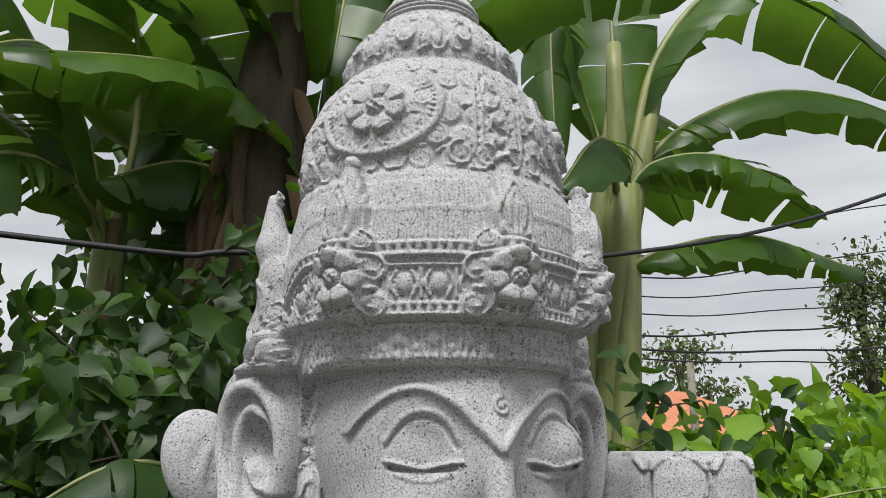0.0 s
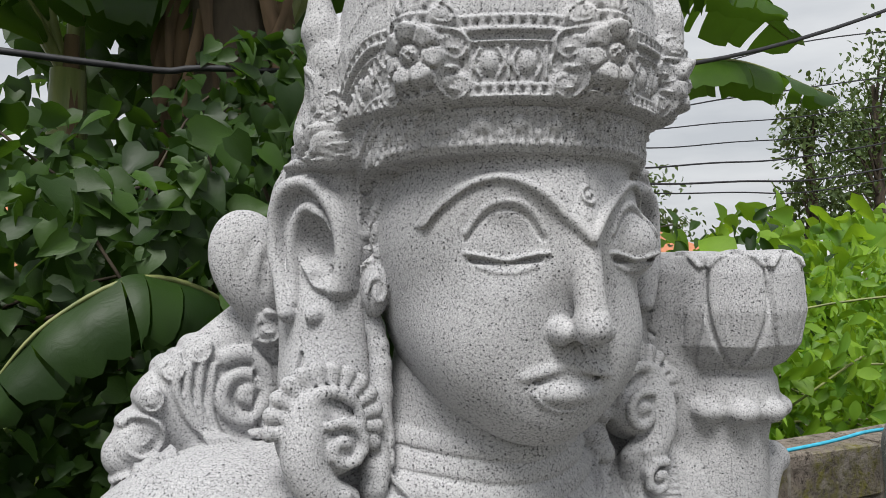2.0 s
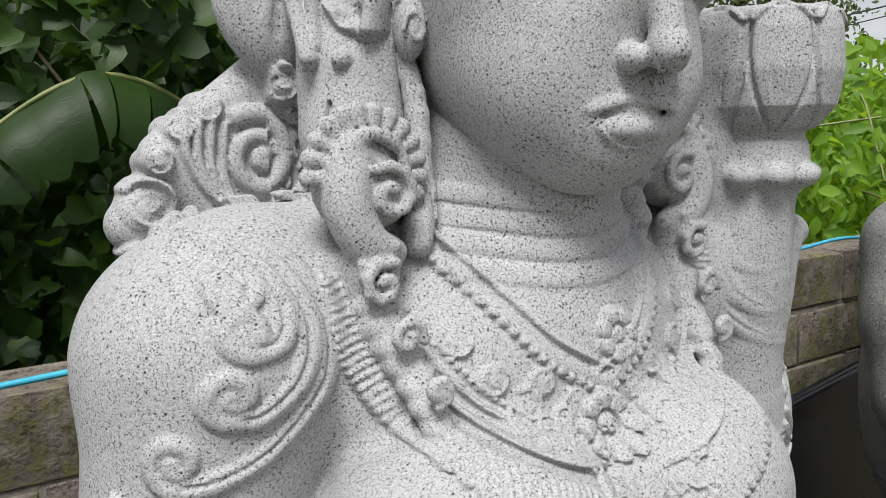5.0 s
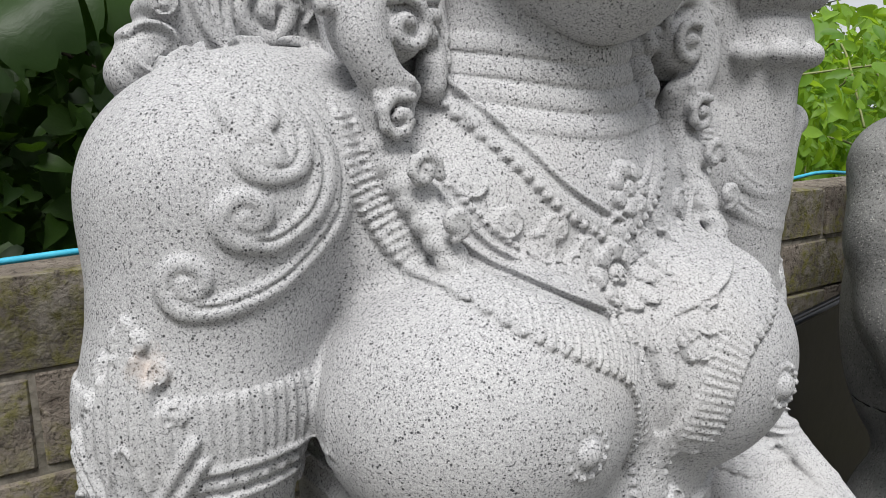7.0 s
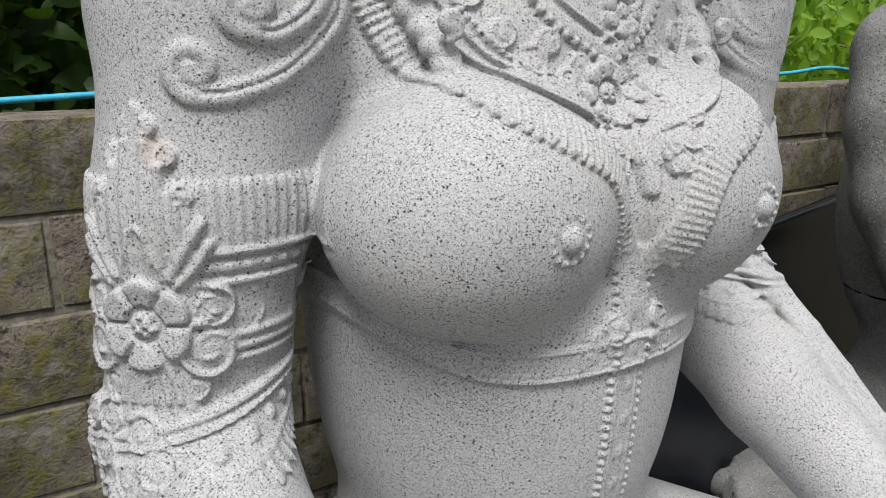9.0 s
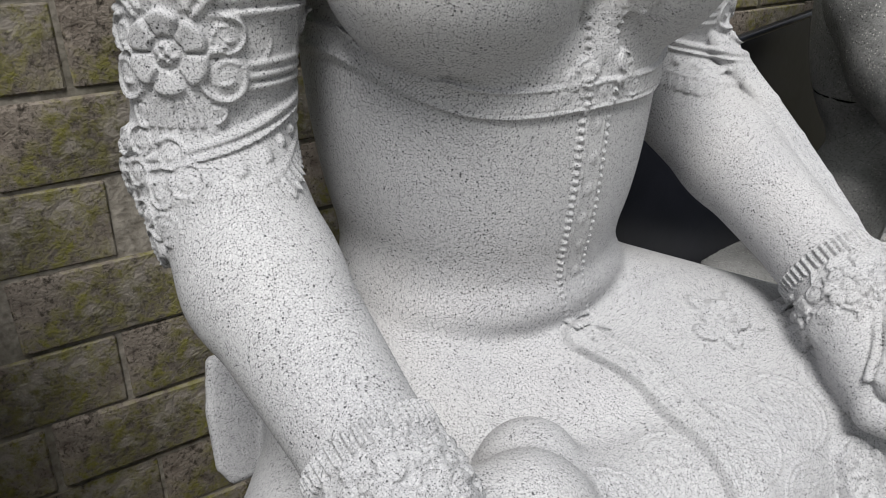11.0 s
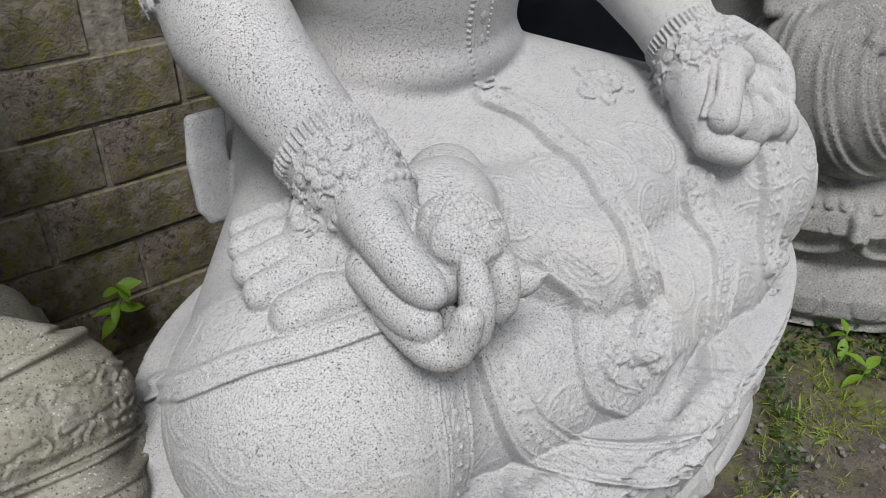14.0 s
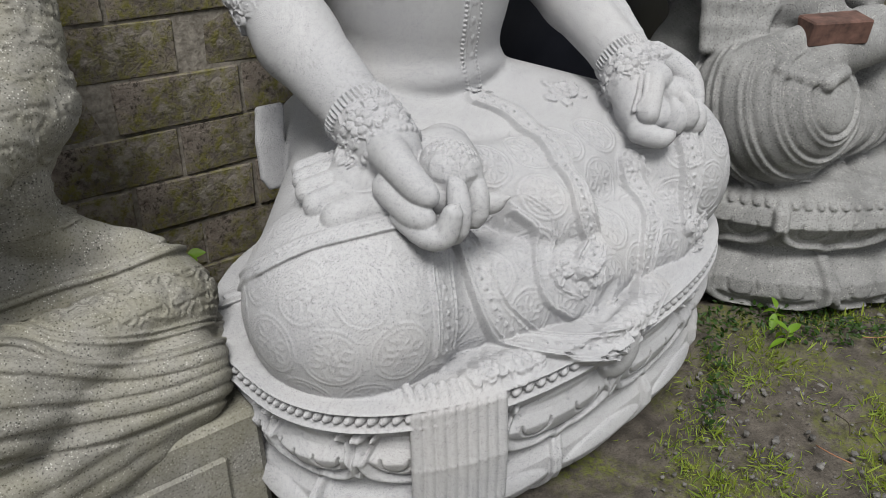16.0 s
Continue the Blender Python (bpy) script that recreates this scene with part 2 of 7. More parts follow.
class Carving:
    """A list of carving steps, each with the box that it touches, that can be run on blocks of any fineness."""
    def __init__(self):
        self.steps = []

    def add(self, lo, hi, fn):
        self.steps.append((np.array(lo, float), np.array(hi, float), fn))

    def solid(self, lo, hi, dist, k=0.0, cut=False):
        m = k + 0.012
        lo, hi = np.array(lo) - m, np.array(hi) + m
        if cut:
            self.add(lo, hi, lambda x, y, z, D: -smin(-D, dist(x, y, z), k))
        else:
            self.add(lo, hi, lambda x, y, z, D: smin(D, dist(x, y, z), k))

    def ell(self, c, r, k=0.0, rot=None, cut=False):
        c, r = np.array(c, float), np.array(r, float)
        R = None if rot is None else np.array(Euler([radians(a) for a in rot]).to_matrix()).T
        def dist(x, y, z):
            px, py, pz = x - c[0], y - c[1], z - c[2]
            if R is not None:
                px, py, pz = (R[i, 0] * px + R[i, 1] * py + R[i, 2] * pz for i in range(3))
            k0 = np.sqrt((px / r[0]) ** 2 + (py / r[1]) ** 2 + (pz / r[2]) ** 2)
            k1 = np.sqrt((px / r[0] ** 2) ** 2 + (py / r[1] ** 2) ** 2 + (pz / r[2] ** 2) ** 2) + 1e-9
            return k0 * (k0 - 1) / k1
        e = r if R is None else np.full(3, r.max())
        self.solid(c - e, c + e, dist, k, cut)

    def cap(self, a, b, ra, rb, k=0.0, cut=False):
        a, b = np.array(a, float), np.array(b, float)
        ba = b - a
        def dist(x, y, z):
            t = np.clip(((x - a[0]) * ba[0] + (y - a[1]) * ba[1] + (z - a[2]) * ba[2]) / (ba @ ba + 1e-12), 0, 1)
            return np.sqrt((x - a[0] - t * ba[0]) ** 2 + (y - a[1] - t * ba[1]) ** 2 + (z - a[2] - t * ba[2]) ** 2) - (ra + (rb - ra) * t)
        m = max(ra, rb)
        self.solid(np.minimum(a, b) - m, np.maximum(a, b) + m, dist, k, cut)

    def tube(self, pts, radii, k=0.0, cut=False, smooth=0):
        pts = np.array(pts, float)
        if np.isscalar(radii):
            radii = [radii] * len(pts)
        radii = np.array(radii, float)
        if smooth:
            pts, radii = spline(pts, smooth), np.interp(np.linspace(0, 1, (len(pts) - 1) * smooth + 1), np.linspace(0, 1, len(pts)), radii)
        for i in range(len(pts) - 1):
            self.cap(pts[i], pts[i + 1], radii[i], radii[i + 1], k, cut)

    def slab(self, c, half, rot=(0, 0, 0), rnd=0.01, k=0.0, cut=False):
        c, half = np.array(c, float), np.array(half, float) - rnd
        R = np.array(Euler([radians(a) for a in rot]).to_matrix()).T
        def dist(x, y, z):
            px, py, pz = x - c[0], y - c[1], z - c[2]
            q = [np.abs(R[i, 0] * px + R[i, 1] * py + R[i, 2] * pz) - half[i] for i in range(3)]
            out = np.sqrt(sum(np.maximum(v, 0) ** 2 for v in q))
            return out + np.minimum(np.maximum(q[0], np.maximum(q[1], q[2])), 0) - rnd
        e = np.full(3, np.linalg.norm(half + rnd))
        self.solid(c - e, c + e, dist, k, cut)

    def turned(self, c, prof, sx=1.0, sy=1.0, k=0.0, square=2.0, sy_back=None, turn=0.0):
        """A solid of revolution round the upright axis at c, its radius read from (z, r) pairs, wider by sx and sy,
        its plan squarer than an ellipse where square is over 2."""
        zs, rs = np.array([p[0] for p in prof], float), np.array([p[1] for p in prof], float)
        slope = 1 / math.sqrt(1 + min(1.5, np.abs(np.diff(rs) / np.diff(zs)).mean()) ** 2)
        co, si = math.cos(radians(turn)), math.sin(radians(turn))
        def dist(x, y, z):
            u, w = (x - c[0]) * co + (y - c[1]) * si, (y - c[1]) * co - (x - c[0]) * si
            r = plan_radius(u / sx, w / np.where(w < 0, sy, sy_back or sy), square)
            d = (r - np.interp(z, zs, rs)) * slope * min(sx, sy)
            return np.maximum(d, np.maximum(zs[0] - z, z - zs[-1]))
        m = rs.max()
        g = 0.07 if turn else 0.0
        self.solid((c[0] - m * sx - g, c[1] - m * sy - g, zs[0]), (c[0] + m * sx + g, c[1] + m * (sy_back or sy) + g, zs[-1]), dist, k)

    def join(self, other, lo, hi, k):
        """Blend in another carving that is worked out by itself."""
        def fn(x, y, z, D):
            E = np.full(D.shape, 0.5, np.float32)
            ax = (x[:, 0, 0], y[0, :, 0], z[0, 0, :])
            for a, b, f in other.steps:
                s = [slice(int(np.searchsorted(ax[i], a[i])), int(np.searchsorted(ax[i], b[i]))) for i in range(3)]
                if any(q.start >= q.stop for q in s):
                    continue
                E[tuple(s)] = f(x[s[0]], y[:, s[1]], z[:, :, s[2]], E[tuple(s)])
            return smin(D, E, k)
        self.add(lo, hi, fn)

    def relief(self, lo, hi, canvas, place, reach=0.03):
        """Raise the surface inside the box by a drawn pattern. place(x, y, z) gives the pattern's u, v and a weight."""
        def fn(x, y, z, D):
            near = np.nonzero(np.abs(D) < reach)
            X, Y, Z = (np.broadcast_to(a, D.shape)[near] for a in (x, y, z))
            u, v, w = place(X, Y, Z)
            D = D.copy()
            D[near] -= canvas.read(u, v) * w
            return D
        self.add(lo, hi, fn)

    def field(self, lo, hi, h):
        lo, hi = np.array(lo, float), np.array(hi, float)
        ax = [np.arange(lo[i], hi[i] + h * 0.5, h, dtype=np.float32) for i in range(3)]
        D = np.full([len(a) for a in ax], 0.5, np.float32)
        for a, b, fn in self.steps:
            s = [slice(max(0, int(np.searchsorted(ax[i], a[i]))), int(np.searchsorted(ax[i], b[i]))) for i in range(3)]
            if any(q.start >= q.stop for q in s):
                continue
            x, y, z = ax[0][s[0], None, None], ax[1][None, s[1], None], ax[2][None, None, s[2]]
            D[tuple(s)] = fn(x, y, z, D[tuple(s)])
        return lo, D

    def skin(self, lo, hi, h):
        """Vertices and faces of the surface in one block."""
        lo, D = self.field(lo, hi, h)
        n = np.array(D.shape)
        ins = D < 0
        c = [ins[i:n[0] - 1 + i, j:n[1] - 1 + j, k:n[2] - 1 + k] for i in (0, 1) for j in (0, 1) for k in (0, 1)]
        some, every = c[0].copy(), c[0].copy()
        for q in c[1:]:
            some |= q
            every &= q
        act = np.argwhere(some & ~every)
        corner = np.array([(i, j, k) for i in (0, 1) for j in (0, 1) for k in (0, 1)])
        val = np.stack([D[tuple((act + o).T)] for o in corner], 1)
        total, count = np.zeros((len(act), 3)), np.zeros(len(act))
        for p in range(8):
            for q in range(p + 1, 8):
                if np.abs(corner[p] - corner[q]).sum() != 1:
                    continue
                a, b = val[:, p], val[:, q]
                cross = (a < 0) != (b < 0)
                t = np.where(cross, a / np.where(cross, a - b, 1), 0)
                total += np.where(cross[:, None], corner[p] + t[:, None] * (corner[q] - corner[p]), 0)
                count += cross
        verts = lo + h * (act + total / count[:, None])
        idx = np.full(n - 1, -1, np.int32)
        idx[tuple(act.T)] = np.arange(len(act))
        faces = []
        for axis in range(3):
            o1, o2 = [(1, 2), (2, 0), (0, 1)][axis]
            s0, s1 = [slice(None)] * 3, [slice(None)] * 3
            s0[axis], s1[axis] = slice(0, -1), slice(1, None)
            flips = np.argwhere(ins[tuple(s0)] != ins[tuple(s1)])
            ok = (flips[:, o1] > 0) & (flips[:, o2] > 0) & (flips[:, o1] < n[o1] - 1) & (flips[:, o2] < n[o2] - 1)
            flips = flips[ok]
            e1, e2 = np.eye(3, dtype=int)[o1], np.eye(3, dtype=int)[o2]
            quad = np.stack([idx[tuple((flips - d).T)] for d in (e1 * 0, e1, e1 + e2, e2)], 1)
            out = ins[tuple(flips.T)]
            quad[~out] = quad[~out][:, ::-1]
            faces.append(quad)
        return verts, np.concatenate(faces)


def spline(pts, n):
    """A smooth line through the points, n steps a span."""
    p = np.array(pts, float)
    q = np.vstack([2 * p[0] - p[1], p, 2 * p[-1] - p[-2]])
    t = np.linspace(0, 1, n, endpoint=False)[:, None]
    rows = []
    for i in range(len(p) - 1):
        a, b, c, d = q[i:i + 4]
        rows.append(0.5 * (2 * b + (c - a) * t + (2 * a - 5 * b + 4 * c - d) * t * t + (3 * b - a - 3 * c + d) * t ** 3))
    return np.vstack(rows + [p[-1:]])


class Rings:
    """Raised double lines at even steps of u."""
    def __init__(self, first, step, last, height):
        self.first, self.step, self.last, self.height = first, step, last, height

    def read(self, u, v):
        q = np.mod(u - self.first, self.step) / self.step
        line = np.exp(-((q - 0.30) / 0.075) ** 2) + 0.9 * np.exp(-((q - 0.54) / 0.07) ** 2) - 0.9 * np.exp(-((q - 0.12) / 0.07) ** 2)
        return np.where((u > self.first) & (u < self.last), line * self.height, 0.0)


class Canvas:
    """A drawn relief: heights over u, v."""
    def __init__(self, u0, u1, v0, v1, res):
        self.u0, self.v0, self.res = u0, v0, res
        self.us, self.vs = np.arange(u0, u1, res), np.arange(v0, v1, res)
        self.h = np.zeros((len(self.us), len(self.vs)), np.float32)

    def read(self, u, v):
        fu = np.clip((u - self.u0) / self.res, 0, len(self.us) - 1.001)
        fv = np.clip((v - self.v0) / self.res, 0, len(self.vs) - 1.001)
        i, j = fu.astype(np.int32), fv.astype(np.int32)
        a, b = fu - i, fv - j
        H = self.h
        inside = (u > self.us[0]) & (u < self.us[-1]) & (v > self.vs[0]) & (v < self.vs[-1])
        return inside * (H[i, j] * (1 - a) * (1 - b) + H[i + 1, j] * a * (1 - b) + H[i, j + 1] * (1 - a) * b + H[i + 1, j + 1] * a * b)

    def win(self, u0, u1, v0, v1):
        i = slice(max(0, int(np.searchsorted(self.us, u0))), int(np.searchsorted(self.us, u1)))
        j = slice(max(0, int(np.searchsorted(self.vs, v0))), int(np.searchsorted(self.vs, v1)))
        return i, j, self.us[i, None], self.vs[None, j]

    def put(self, i, j, h, way="max"):
        if h.size:
            self.h[i, j] = np.maximum(self.h[i, j], h) if way == "max" else self.h[i, j] + h

    def stroke(self, pts, w, h, way="max", smooth=6, taper=None, flat=False):
        p = spline(pts, smooth) if smooth else np.array(pts, float)
        m = np.max(w) * 1.05
        i, j, U, V = self.win(p[:, 0].min() - m, p[:, 0].max() + m, p[:, 1].min() - m, p[:, 1].max() + m)
        best = np.full((U.shape[0], V.shape[1]), 9.0)
        for s in range(len(p) - 1):
            a, d = p[s], p[s + 1] - p[s]
            t = np.clip(((U - a[0]) * d[0] + (V - a[1]) * d[1]) / (d @ d + 1e-12), 0, 1)
            g = np.sqrt((U - a[0] - t * d[0]) ** 2 + (V - a[1] - t * d[1]) ** 2)
            if taper is not None:
                f = (s + t) / (len(p) - 1)
                g = g / (1 + (taper - 1) * f)
            best = np.minimum(best, g)
        x = np.clip(1 - (best / w) ** 2, 0, 1)
        prof = np.clip(x * 3, 0, 1) if flat else np.sqrt(x)
        self.put(i, j, h * prof, way)

    def spiral(self, c, r, turns, start, w, h, hand=1, taper=0.5):
        a = np.linspace(0, 1, int(18 * turns) + 2)
        ang = radians(start) + hand * a * turns * 2 * math.pi
        rad = r * (1 - 0.86 * a)
        self.stroke(np.stack([c[0] + rad * np.cos(ang), c[1] + rad * np.sin(ang)], 1), w, h, smooth=0, taper=taper)
        self.dome(c, r * 0.26, h)

    def dome(self, c, r, h, way="max", squash=1.0):
        i, j, U, V = self.win(c[0] - r, c[0] + r, c[1] - r * squash, c[1] + r * squash)
        self.put(i, j, h * np.sqrt(np.clip(1 - ((U - c[0]) ** 2 + ((V - c[1]) / squash) ** 2) / (r * r), 0, 1)), way)

    def flower(self, c, r, n, h, start=0.0):
        """An open flower: notched petals that rise to their rims, a ring, and a cross-cut heart."""
        i, j, U, V = self.win(c[0] - r, c[0] + r, c[1] - r, c[1] + r)
        du, dv = U - c[0], V - c[1]
        rr, th = np.sqrt(du * du + dv * dv) / r, np.arctan2(dv, du) + start
        lobe = np.abs(np.cos(th * n / 2))
        edge = 0.80 + 0.20 * lobe ** 0.45
        petal = np.clip((edge - rr) * 9, 0, 1) * (0.35 + 0.65 * np.clip(lobe * 3.2, 0, 1)) * (0.55 + 0.45 * np.clip(rr * 1.3, 0, 1))
        ring = np.where((rr > 0.30) & (rr < 0.38), 0.25, 1.0)
        grid = 0.86 + 0.14 * np.sign(np.sin(du / r * 24)) * np.sign(np.sin(dv / r * 24))
        heart = np.sqrt(np.clip(1.25 - (rr / 0.31) ** 2, 0, 1)) * grid
        self.put(i, j, h * np.where(rr < 0.31, heart, petal * ring))

    def curl(self, c, r, start, h, hand=1):
        """A full leaf curl: a domed body with a spiral groove and a small eye."""
        self.dome(c, r, h * 0.75)
        a = np.linspace(0, 1, 26)
        ang = radians(start) + hand * a * 1.6 * 2 * math.pi
        rad = r * (0.98 - 0.80 * a)
        p = np.stack([c[0] + rad * np.cos(ang), c[1] + rad * np.sin(ang)], 1)
        self.stroke(p, r * 0.20, h, smooth=0, taper=0.6)
        ang2 = ang + hand * 0.5
        q = np.stack([c[0] + rad * 0.86 * np.cos(ang2), c[1] + rad * 0.86 * np.sin(ang2)], 1)
        self.stroke(q[:20], r * 0.10, -h * 0.28, way="add", smooth=0)

    def beads(self, pts, r, h, gap=2.1, smooth=8):
        p = spline(pts, smooth)
        run = np.concatenate([[0], np.cumsum(np.linalg.norm(np.diff(p, axis=0), axis=1))])
        for s in np.arange(r, run[-1], r * gap):
            self.dome((np.interp(s, run, p[:, 0]), np.interp(s, run, p[:, 1])), r, h)

    def ribs(self, pts, length, gap, w, h, smooth=10, lean=0.0):
        """Short strokes set square across a line, like a pleated fringe; length may be (below, above)."""
        p = spline(pts, smooth)
        run = np.concatenate([[0], np.cumsum(np.linalg.norm(np.diff(p, axis=0), axis=1))])
        for s in np.arange(gap * 0.5, run[-1], gap):
            a = np.array([np.interp(s, run, p[:, 0]), np.interp(s, run, p[:, 1])])
            b = np.array([np.interp(s + 1e-3, run, p[:, 0]), np.interp(s + 1e-3, run, p[:, 1])])
            t = (b - a) / (np.linalg.norm(b - a) + 1e-9)
            nrm = np.array([-t[1], t[0]])
            self.stroke([a + nrm * length[0] + t * lean, a + nrm * length[1]], w, h, smooth=0)

    def leafy(self, u0, u1, v0, v1, n, r, h, seed):
        """A close scatter of small curls and leaves, shallow."""
        rnd = random.Random(seed)
        for _ in range(n):
            c = (rnd.uniform(u0, u1), rnd.uniform(v0, v1))
            if rnd.random() < 0.55:
                self.spiral(c, r * rnd.uniform(0.7, 1.2), 1.3, rnd.uniform(0, 360), r * 0.24, h, rnd.choice((-1, 1)))
            else:
                a = rnd.uniform(0, 6.28)
                self.stroke([c, (c[0] + r * 1.6 * math.cos(a), c[1] + r * 1.6 * math.sin(a))], r * 0.4, h, smooth=0, taper=0.3)


def mesh_object(name, verts, faces, material, at=(0, 0, 0), smooth=True):
    """One mesh object; the vertices are given in the world and kept round its base point."""
    me = bpy.data.meshes.new(name)
    me.from_pydata((np.asarray(verts) - np.array(at)).tolist(), [], faces.tolist() if isinstance(faces, np.ndarray) else faces)
    me.materials.append(material)
    me.polygons.foreach_set("use_smooth", np.full(len(me.polygons), smooth))
    me.update()
    ob = new(name, me)
    ob.location = at
    return ob


def skinned(carving, blocks):
    V, F, base = [], [], 0
    for lo, hi, h in blocks:
        v, f = carving.skin(lo, hi, h)
        V.append(v)
        F.append(f + base)
        base += len(v)
    return np.vstack(V), np.vstack(F)


# ---- the seated goddess: one mesh of pale stone ----
MX = 0.315          # its middle plane; it faces -y


def both(fn):
    for s in (-1, 1):
        fn(s)


def body_form(c):
    # trunk
    c.ell((0, 0.85, 1.15), (0.235, 0.135, 0.17), 0.0)
    c.ell((0.000, 0.80, 0.96), (0.214, 0.190, 0.24), 0.05)
    c.ell((0.002, 0.80, 0.82), (0.192, 0.172, 0.20), 0.05)
    c.ell((0, 0.80, 0.68), (0.195, 0.150, 0.12), 0.04)
    c.ell((0, 0.83, 0.55), (0.31, 0.24, 0.128), 0.03)
    c.ell((0, 0.75, 1.19), (0.19, 0.09, 0.12), 0.07)
    both(lambda s: c.ell((s * 0.108 - 0.012, 0.685, 1.071), (0.130, 0.120, 0.112), 0.020))
    # shoulders and neck
    both(lambda s: c.ell((s * 0.268, 0.82, 1.235), (0.112, 0.100, 0.105), 0.05))
    both(lambda s: c.cap((s * 0.06, 0.83, 1.30), (s * 0.22, 0.83, 1.27), 0.075, 0.07, 0.06))
    c.cap((0.004, 0.80, 1.22), (0.01, 0.775, 1.42), 0.105, 0.092, 0.04)
    # right arm
    c.tube([(-0.285, 0.80, 1.23), (-0.308, 0.80, 1.08), (-0.330, 0.80, 0.90)], [0.094, 0.083, 0.072], 0.024)
    c.tube([(-0.332, 0.80, 0.885), (-0.338, 0.68, 0.80), (-0.325, 0.47, 0.69)], [0.074, 0.070, 0.050], 0.02)
    # left arm
    c.tube([(0.295, 0.82, 1.23), (0.325, 0.82, 1.06), (0.335, 0.82, 0.90)], [0.098, 0.09, 0.076], 0.03)
    c.tube([(0.325, 0.82, 0.885), (0.322, 0.67, 0.800), (0.302, 0.49, 0.700)], [0.072, 0.066, 0.05], 0.02)
    # legs: thighs, knees, the shin that crosses on top
    c.tube([(-0.14, 0.74, 0.51), (-0.36, 0.54, 0.44)], [0.17, 0.145], 0.03)
    c.ell((-0.402, 0.432, 0.432), (0.180, 0.184, 0.178), 0.025)
    c.tube([(0.14, 0.74, 0.52), (0.36, 0.50, 0.46)], [0.17, 0.165], 0.03)
    c.ell((0.365, 0.46, 0.47), (0.178, 0.178, 0.18), 0.03)
    c.tube([(-0.16, 0.42, 0.37), (0.25, 0.37, 0.38)], [0.10, 0.11], 0.03)
    c.tube([(-0.24, 0.37, 0.40), (-0.02, 0.345, 0.378), (0.28, 0.40, 0.40)], [0.105, 0.112, 0.10], 0.03)
    c.ell((0.06, 0.62, 0.56), (0.26, 0.17, 0.082), 0.04)
    c.tube([(0.26, 0.49, 0.50), (0.0, 0.455, 0.505), (-0.25, 0.49, 0.575)], [0.105, 0.100, 0.07], 0.025)
    c.ell((-0.03, 0.385, 0.497), (0.118, 0.100, 0.088), 0.010, (0, 25, -15))


